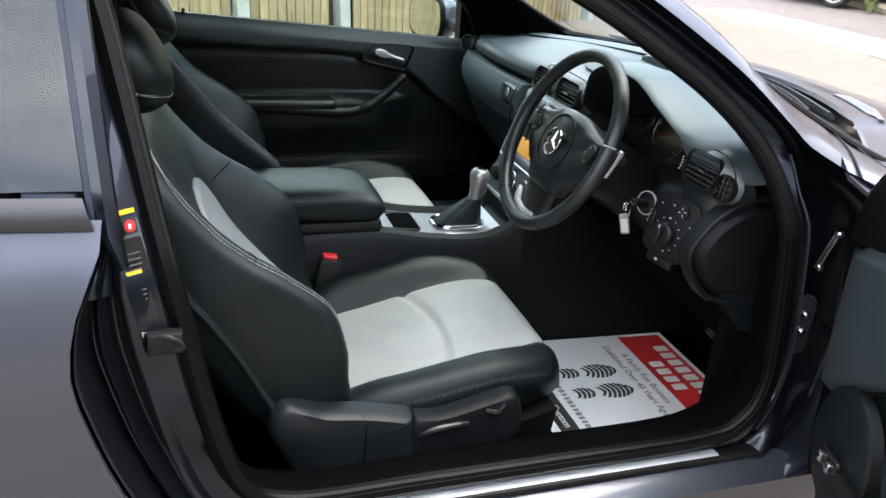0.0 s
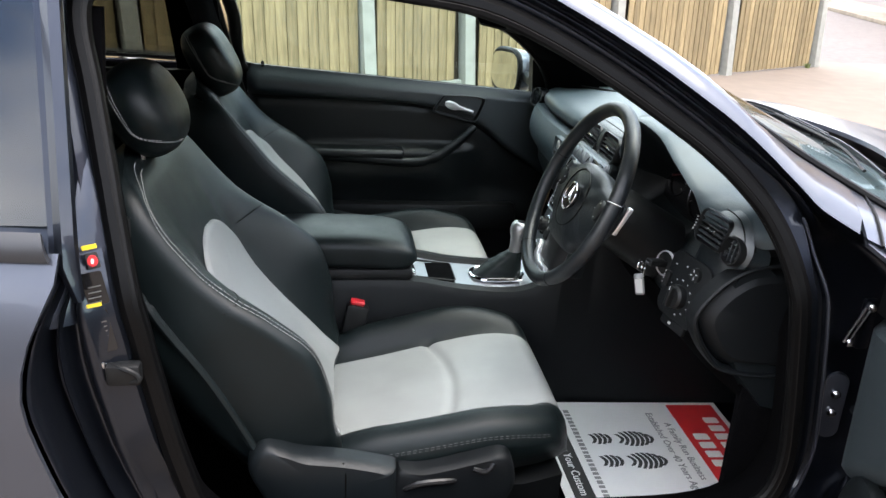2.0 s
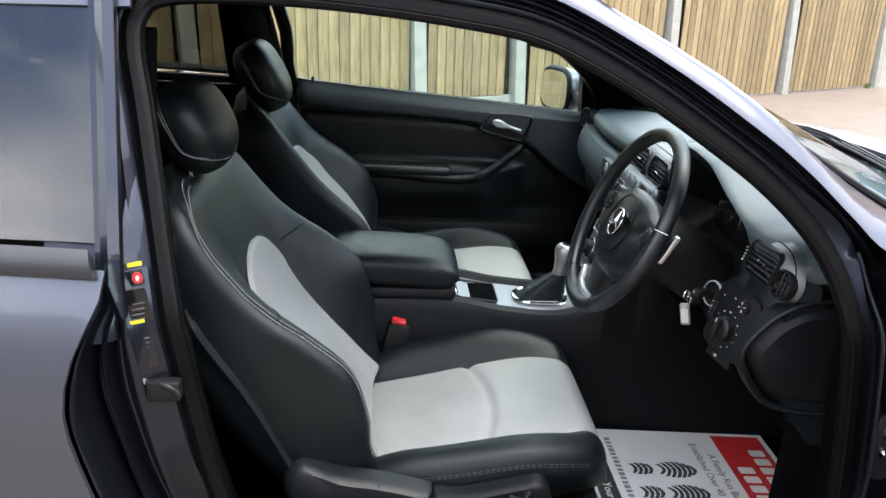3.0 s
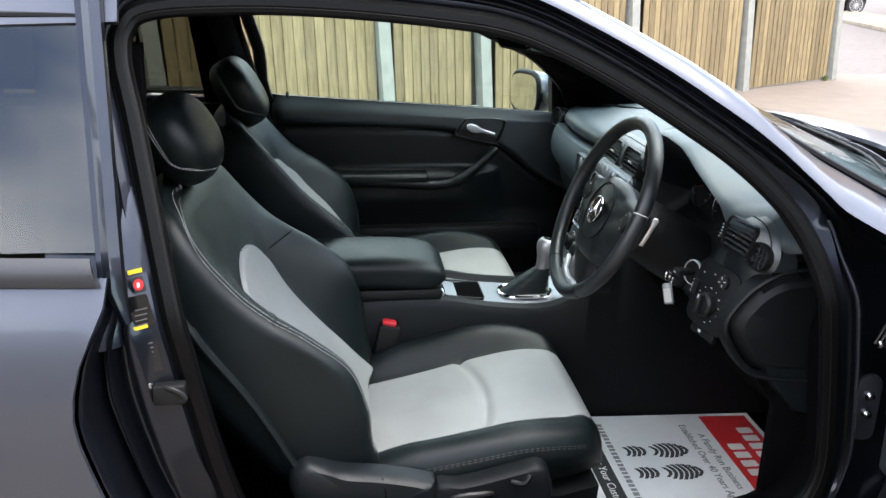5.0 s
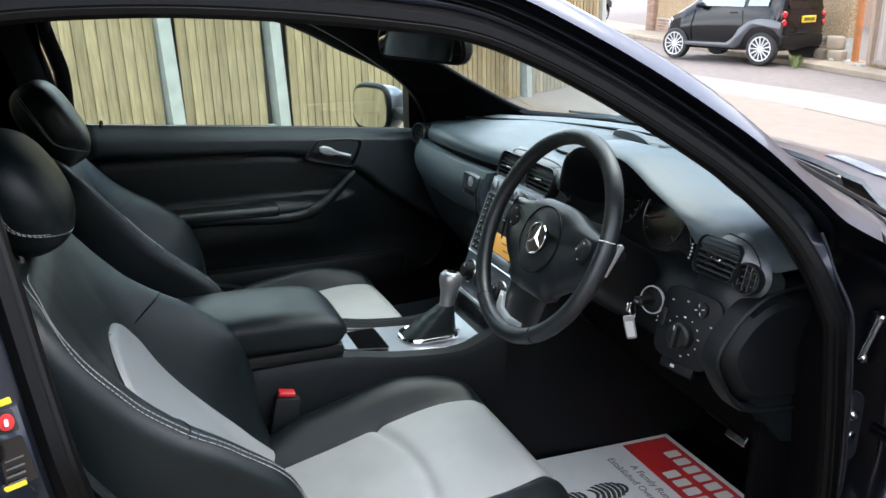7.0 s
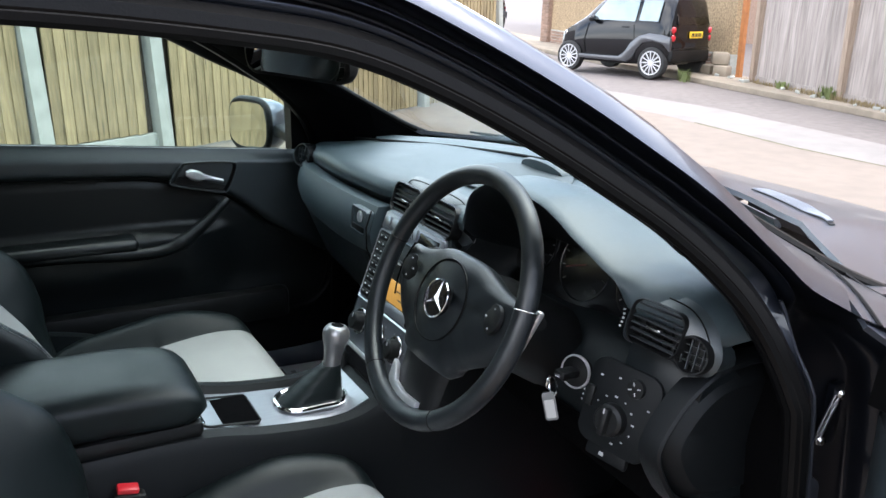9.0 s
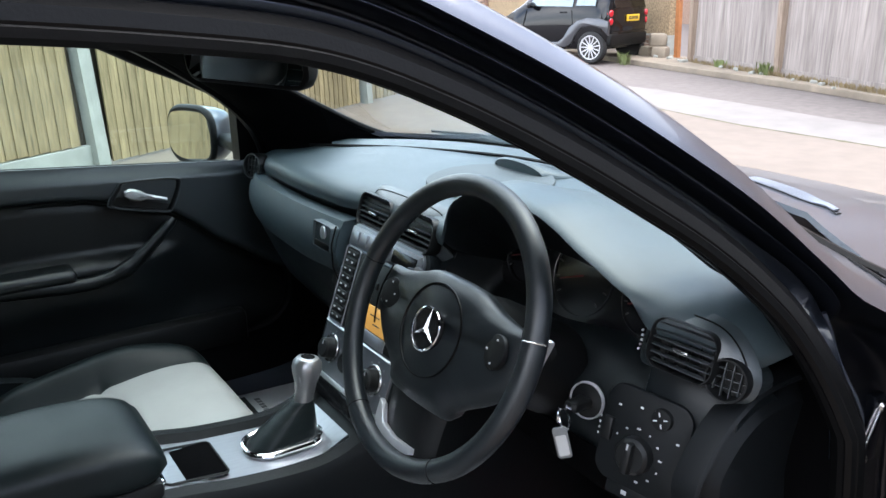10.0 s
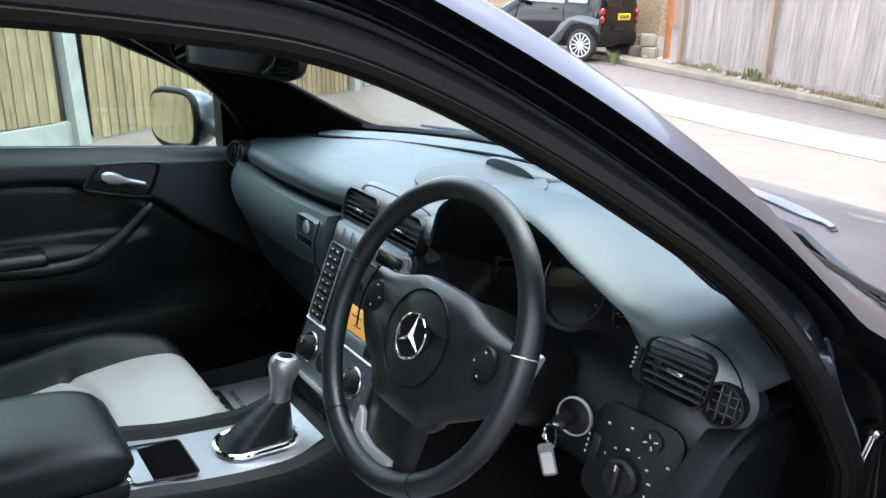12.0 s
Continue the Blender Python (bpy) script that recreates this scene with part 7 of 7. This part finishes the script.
for z in (0.45, 1.0, 1.6):
    rings = [[along(s, -0.085, z - 0.035), along(s, -0.047, z - 0.035), along(s, -0.047, z + 0.035), along(s, -0.085, z + 0.035)] for s in (0, flen)]
    part("fence_rail", loft(rings), WOOD, fence, "timber rail behind the boards", 20)

# ---- across the street: rendered wall, grey fence, post ----
wall = thing("street_wall", (11.6, 12, 0), "tan pebble-dashed wall on a brick base across the street", "wall", kind="structure")
WA, WB = V(11.35, 9.3, 0), V(13.6, 17.9, 0)
wd = (WB - WA).normalized()
wnn = V(-wd.y, wd.x, 0)                # towards the street
rings = [[WA + wd * s + wnn * a + V(0, 0, z) for a, z in ((0, 0.42), (0.05, 0.42), (0.05, 3.2), (-0.2, 3.2), (-0.2, 0.42))] for s in (0, 4, (WB - WA).length)]
part("render_coat", loft(rings), ROUGHCAST, wall, "tan pebble-dash coat", 20)
bm = bmesh.new()
block((0, 0, 0), (0.225, 0.10, 0.065), 0.006, bm=bm, segments=1)
brick_mesh = bpy.data.meshes.new("brick")
bm.to_mesh(brick_mesh)
bm.free()
brick_mesh.materials.append(BRICK)
rings = [[WA + wd * s + wnn * a + V(0, 0, z) for a, z in ((-0.2, 0), (0.06, 0), (0.06, 0.42), (-0.2, 0.42))] for s in (0, (WB - WA).length)]
part("mortar_core", loft(rings), CONCRETE, wall, "mortar behind the bricks", 20)
wl = (WB - WA).length
for row in range(5):
    s = 0.12 + (row % 2) * 0.1175
    while s < wl:
        ob = new("brick", brick_mesh)
        m = Matrix((wd, wnn, V(0, 0, 1))).transposed().to_4x4()
        m.translation = WA + wd * s + wnn * 0.025 + V(0, 0, 0.085 + row * 0.075 - 0.03)
        ob.parent = wall
        ob.matrix_parent_inverse = wall.matrix_basis.inverted()
        ob.matrix_basis = m
        s += 0.235
part("brick_pier", loft([[WB + wd * a + wnn * b + V(0, 0, z) for a, b in ((-0.25, -0.25), (0.3, -0.25), (0.3, 0.14), (-0.25, 0.14))] for z in (0, 2.9)]), BRICK, wall, "brown brick pier at the corner", 20)
for row in range(38):
    for k in range(2):
        ob = new("brick", brick_mesh)
        m = Matrix((wd, wnn, V(0, 0, 1))).transposed().to_4x4()
        m.translation = WB + wd * (-0.11 + k * 0.235 + (0.02 if row % 2 else -0.03)) + wnn * 0.115 + V(0, 0, 0.04 + row * 0.075)
        ob.parent = wall
        ob.matrix_parent_inverse = wall.matrix_basis.inverted()
        ob.matrix_basis = m

GA, GB = V(10.75, 8.25, 0.06), V(8.2, 1.2, 0.06)
gd = (GB - GA).normalized()
gn = V(-gd.y, gd.x, 0) * -1
if gn.x > 0:
    gn = -gn
grey = thing("old_fence", GA, "weathered grey board fence across the street", "fence", kind="structure")
t = 0.06
glen = (GB - GA).length
while t < glen:
    board(grey, old_mesh, t, 0.10 + rng.uniform(-0.02, 0.02), 1.85 + rng.uniform(-0.03, 0.03), GA + gn * rng.uniform(0, 0.01), gd, gn, V(LEAN * 0.8, 0, 1), 1.50)
    t += 0.130
for t in (0.0, 2.35, 4.7, 7.05):
    part("fence_post", loft([[GA + gd * (t + a) + gn * (b + 0.03) + V(LEAN * 0.8, 0, 1) * z for a, b in ((-0.05, -0.05), (0.05, -0.05), (0.05, 0.05), (-0.05, 0.05))] for z in (0, 2.0)]), POST_WOOD, grey, "pale timber post", 20)
part("base_board", loft([[GA + gd * s + gn * a + V(0, 0, z) for a, z in ((-0.03, -0.05), (0.03, -0.05), (0.03, 0.11), (-0.03, 0.11))] for s in (0, glen)]), WOOD_OLD, grey, "grey base board", 20)
op = thing("gate_post", (11.1, 8.85, 0.06), "orange-stained timber gate post", "post")
part("post_shaft", loft([[V(11.1 + a + LEAN * 0.8 * z, 8.9 + b, z) for a, b in ((-0.04, -0.04), (0.04, -0.04), (0.04, 0.04), (-0.04, 0.04))] for z in (0.04, 2.4)]), ORANGE_WOOD, op, "orange-stained timber", 20)


# ---- parked small car across the street ----
def small_car(P, Q, label):
    """A short two-seat car; P its front and Q its rear axle's middle on the ground of the near side."""
    fwd2 = (P - Q).normalized()
    near = V(-fwd2.y, fwd2.x, 0)
    if near.dot(V(-1, -1, 0)) < 0:
        near = -near
    away = -near
    o = Q

    def w(x, y, z):
        return o + (fwd2 * x + away * y + V(0, 0, z)) * 0.93

    c = thing("small_car", Q, label, "car")
    # body by cross-sections along its length: x from rear axle, half width, low, belt, top
    S = [(-0.34, 0.62, 0.42, 0.78, 0.86, 0.50), (-0.29, 0.70, 0.30, 0.90, 1.30, 0.54), (-0.15, 0.76, 0.24, 0.96, 1.50, 0.58), (0.3, 0.78, 0.24, 0.98, 1.545, 0.60), (0.8, 0.78, 0.22, 0.96, 1.54, 0.60),
         (1.25, 0.77, 0.22, 0.94, 1.42, 0.58), (1.62, 0.76, 0.22, 0.93, 1.10, 0.62), (1.85, 0.74, 0.24, 0.86, 0.94, 0.60), (2.1, 0.68, 0.26, 0.74, 0.82, 0.50), (2.22, 0.58, 0.32, 0.60, 0.66, 0.42)]
    rings = []
    for x, hw, lo, be, to, tw in S:
        half2 = [(0.0, lo), (hw * 0.9, lo), (hw, lo + 0.12), (hw + 0.015, (lo + be) / 2), (hw, be), (tw + (hw - tw) * 0.55, be + (to - be) * 0.45), (tw, to - 0.05), (tw * 0.85, to), (0.0, to + 0.02)]
        pts = half2 + [(-y, z) for y, z in reversed(half2[1:-1])]
        rings.append([w(x, 0.78 + y, z) for y, z in pts])
    cols = [spline([r[k] for r in rings], 4) for k in range(len(rings[0]))]
    rings = [[cols[k][i] for k in range(len(cols))] for i in range(len(cols[0]))]
    part("body", loft(rings), SMART_PAINT, c, "glossy black body panels", 50)
    # grey shell arching from the rear wheel over the door
    out = [(1.52, 0.25), (1.52, 0.32), (1.0, 0.325), (0.66, 0.335), (0.54, 0.42), (0.44, 0.58), (0.28, 0.70), (0.08, 0.755), (-0.16, 0.745), (-0.33, 0.70), (-0.34, 0.60),
           (-0.33, 0.47), (-0.20, 0.585), (0.0, 0.632), (0.2, 0.585), (0.32, 0.45), (0.38, 0.32), (0.50, 0.25)]
    sm = facing(w(0, 0.03, 0), near, fwd2)
    flip = 1 if (sm @ V(0, 1, 0) - sm @ V(0, 0, 0)).z > 0 else -1
    part("side_shell", prism([(x, z * flip) for x, z in out], 0.062, sm, 0.012), SMART_GREY, c, "grey side shell arching over the rear wheel", 40)
    part("side_window", sheet(lambda u, v: w(0.42 + u * (0.98 - 0.28 * v), -0.006 + 0.132 * v, 1.0 + 0.40 * v), 6, 6, thick=0.01), CAR_WINDOW, c, "pale reflecting side window")
    part("quarter_pane", sheet(lambda u, v: w(-0.06 + u * 0.40, -0.002 + 0.132 * v, 1.02 + 0.38 * v), 4, 4, thick=0.01), CAR_WINDOW, c, "pale rear side window")
    part("rear_window", sheet(lambda u, v: w(-0.36 + 0.12 * v, 0.22 + u * 1.12, 0.98 + 0.40 * v), 6, 4, thick=0.01), GLASS_TINT, c, "dark rear window")

    def box(name, x, y, z, size, bevel, mat, label, segments=2):
        return part(name, block((0, 0, 0), [k * 0.93 for k in size], bevel, Matrix.Translation(w(x, y, z)) @ facing((0, 0, 0), (0, 0, 1), fwd2), segments=segments), mat, c, label)

    for y in (0.11, 1.45):
        lamp = box("tail_lamp", -0.300, y, 0.81, (0.05, 0.13, 0.28), 0.03, PLASTIC_GLOSS, "dark base of the tail lamp")
        s1 = -1 if y < 0.5 else 1
        for z in (0.885, 0.745):
            part("lens", lathe([(0.058, -0.02), (0.056, 0.012), (0.038, 0.028), (0.001, 0.032)], facing(w(-0.318, y, z), -fwd2 - away * (-0.45 * s1), (0, 0, 1)), 18), TAIL_RED, lamp, "round red lamp lens")
    box("number_plate", -0.365, 0.86, 0.80, (0.02, 0.46, 0.12), 0.004, PLATE_YELLOW, "blank yellow rear plate")
    for k in range(7):
        box("plate_bar", -0.377, 0.70 + 0.052 * k, 0.80, (0.004, 0.034, 0.06), 0, INK_BLACK, "")
    box("rear_bumper", -0.285, 0.78, 0.42, (0.14, 1.40, 0.24), 0.05, PLASTIC, "black rear bumper", 3)
    box("bumper_edge", -0.335, 0.78, 0.56, (0.07, 1.30, 0.03), 0.012, SMART_PAINT, "glossy ledge of the bumper")
    box("head_lamp", 1.98, 0.14, 0.72, (0.18, 0.14, 0.14), 0.04, CHROME, "clear head lamp", 3)
    box("door_mirror", 1.32, -0.08, 1.02, (0.10, 0.16, 0.11), 0.03, SMART_PAINT, "black door mirror", 3)
    box("door_handle", 0.62, -0.012, 0.90, (0.15, 0.03, 0.028), 0.010, SMART_PAINT, "black door handle")
    part("door_gap", tube([w(0.36, -0.004, 0.34), w(0.40, -0.016, 0.62), w(0.44, -0.006, 0.94)], 0.006, 6), RUBBER, c)
    part("door_gap", tube([w(1.50, -0.002, 0.34), w(1.54, -0.012, 0.62), w(1.46, 0.012, 0.93)], 0.006, 6), RUBBER, c)
    for x in (0.0, 1.867):
        for y in (0.0, 1.50):
            s = -1 if y == 0 else 1
            m = facing(w(x, y + 0.03 * s, 0.285), away * s, fwd2) @ Matrix.Scale(0.93, 4)
            wh = part("wheel", lathe([(0.20, -0.10), (0.215, -0.005), (0.22, 0.004), (0.208, -0.012), (0.20, -0.05), (0.05, -0.055), (0.001, -0.055)], m, 32), TYRE, c, "alloy wheel")
            part("tyre", lathe([(0.205, -0.15), (0.27, -0.16), (0.285, -0.14), (0.285, -0.02), (0.268, 0.0), (0.21, 0.004), (0.205, -0.01)], m, 36), TYRE, wh, "black tyre")
            for k in range(13):
                part("spoke", block((0.125, 0, -0.012), (0.165, 0.022, 0.02), 0.004, m @ Matrix.Rotation(radians(360 / 13 * k), 4, "Z")), ALLOY, wh)
            part("wheel_lip", lathe([(0.195, -0.02), (0.200, 0.006), (0.218, 0.008), (0.222, -0.004), (0.205, -0.02)], m, 32), ALLOY, wh, "silver wheel lip")
            part("hub_cap", lathe([(0.05, -0.02), (0.045, 0.002), (0.001, 0.006)], m, 16), ALLOY, wh)
    return c


small_car(V(9.15, 11.35, 0), V(9.65, 9.55, 0), "small black two-seat car parked across the street")
small_car(V(13.85, 24.24, 0), V(15.66, 23.77, 0), "dark car parked far down the side street")

# weeds and dry grass at the foot of the old fence
rng = random.Random(3)


def tuft(at, n, h, mat, label, name="weeds", spread=0.0):
    bm = bmesh.new()
    for k in range(n):
        a, r = rng.uniform(0, 6.28), rng.uniform(0, h * 0.5)
        s = rng.gauss(0, spread)
        p = V(at[0] + r * math.cos(a) + gd.x * s, at[1] + r * math.sin(a) + gd.y * s, at[2])
        hh = h * rng.uniform(0.4, 1.0)
        q = p + V(rng.uniform(-0.4, 0.4) * hh, rng.uniform(-0.4, 0.4) * hh, hh)
        wv = V(math.cos(a + 1.6), math.sin(a + 1.6), 0) * (0.006 if mat == DRY else 0.012)
        m2 = (p + q) / 2 + V(0, 0, hh * 0.15)
        v = [bm.verts.new(x) for x in (p - wv * 0.4, m2 - wv, q, m2 + wv, p + wv * 0.4)]
        bm.faces.new(v)
    return part(name, bm, mat, None, label, 0, "weeds", "stuff")


for s, n, h, mat, spread in ((0.6, 160, 0.09, DRY, 0.3), (1.05, 90, 0.14, LEAF, 0.05), (1.9, 260, 0.10, DRY, 0.35), (2.2, 90, 0.20, LEAF, 0.07), (3.0, 260, 0.10, DRY, 0.4), (4.2, 260, 0.10, DRY, 0.4), (5.2, 200, 0.09, DRY, 0.4)):
    p = GA + gd * s + gn * 0.14
    tuft((p.x, p.y, 0.06), n, h, mat, "green weeds at the foot of the old fence" if mat == LEAF else "dry grass along the kerb", spread=spread)


def stalky_weed(at, height, n):
    """A tall weed: thin stalks set with many small leaves."""
    bm = bmesh.new()
    for k in range(n):
        top = V(at[0] + rng.uniform(-0.22, 0.22), at[1] + rng.uniform(-0.22, 0.22), at[2] + height * rng.uniform(0.7, 1.0))
        root = V(at[0] + rng.uniform(-0.08, 0.08), at[1] + rng.uniform(-0.08, 0.08), at[2])
        tube([root, root.lerp(top, 0.5) + V(rng.uniform(-0.03, 0.03), rng.uniform(-0.03, 0.03), 0), top], [0.006, 0.004, 0.002], 5, bm)
        for j in range(34):
            p = root.lerp(top, rng.uniform(0.15, 1.0))
            d = V(rng.uniform(-1, 1), rng.uniform(-1, 1), rng.uniform(0.0, 0.9)).normalized() * rng.uniform(0.05, 0.11)
            w2 = d.cross(V(0, 0, 1)).normalized() * 0.012
            v = [bm.verts.new(x) for x in (p, p + d * 0.5 + w2, p + d, p + d * 0.5 - w2)]
            bm.faces.new(v)
    return part("tall_weed", bm, LEAF, None, "tall pale green weed before the old fence", 0, "weeds", "stuff")


p = GA + gd * 5.1 + gn * 0.2
stalky_weed((p.x, p.y, 0.06), 0.95, 12)

# rubble along the kerb beside the gate post
for k in range(14):
    p = GA + gd * rng.uniform(-1.0, 4.5) + gn * rng.uniform(0.10, 0.40)
    m2 = Matrix.Translation((p.x, p.y, 0.085)) @ Matrix.Rotation(rng.uniform(0, 3), 4, "Z") @ Matrix.Rotation(rng.uniform(-0.4, 0.4), 4, "X")
    q = rng.uniform(0.03, 0.09)
    part("stone", block((0, 0, 0), (q * 1.4, q, q * 0.7), q * 0.2, m2), CONCRETE, None, "rough grey stone lying on the kerb", 30, "stone", group="stones on the kerb")
for k, (a, b, c) in enumerate(((0.0, 0.0, 0.14), (0.30, 0.1, 0.12), (0.05, 0.05, 0.36))):
    m2 = Matrix.Translation((10.95 + a * 0.4, 9.15 + a + b, 0.0 + c)) @ Matrix.Rotation(0.4 + k, 4, "Z")
    part("stone", block((0, 0, 0), (0.30, 0.26, 0.22), 0.05, m2, segments=2), KERB, None, "dirty tan rough stone beside the gate post", 30, "stone", group="stones by the gate post")
tuft((9.9, 9.0, 0.0), 60, 0.25, LEAF, "green weeds behind the small car")
tuft((5.6, 8.2, 0.0), 60, 0.07, LEAF, "short grass at the corner of the fence")
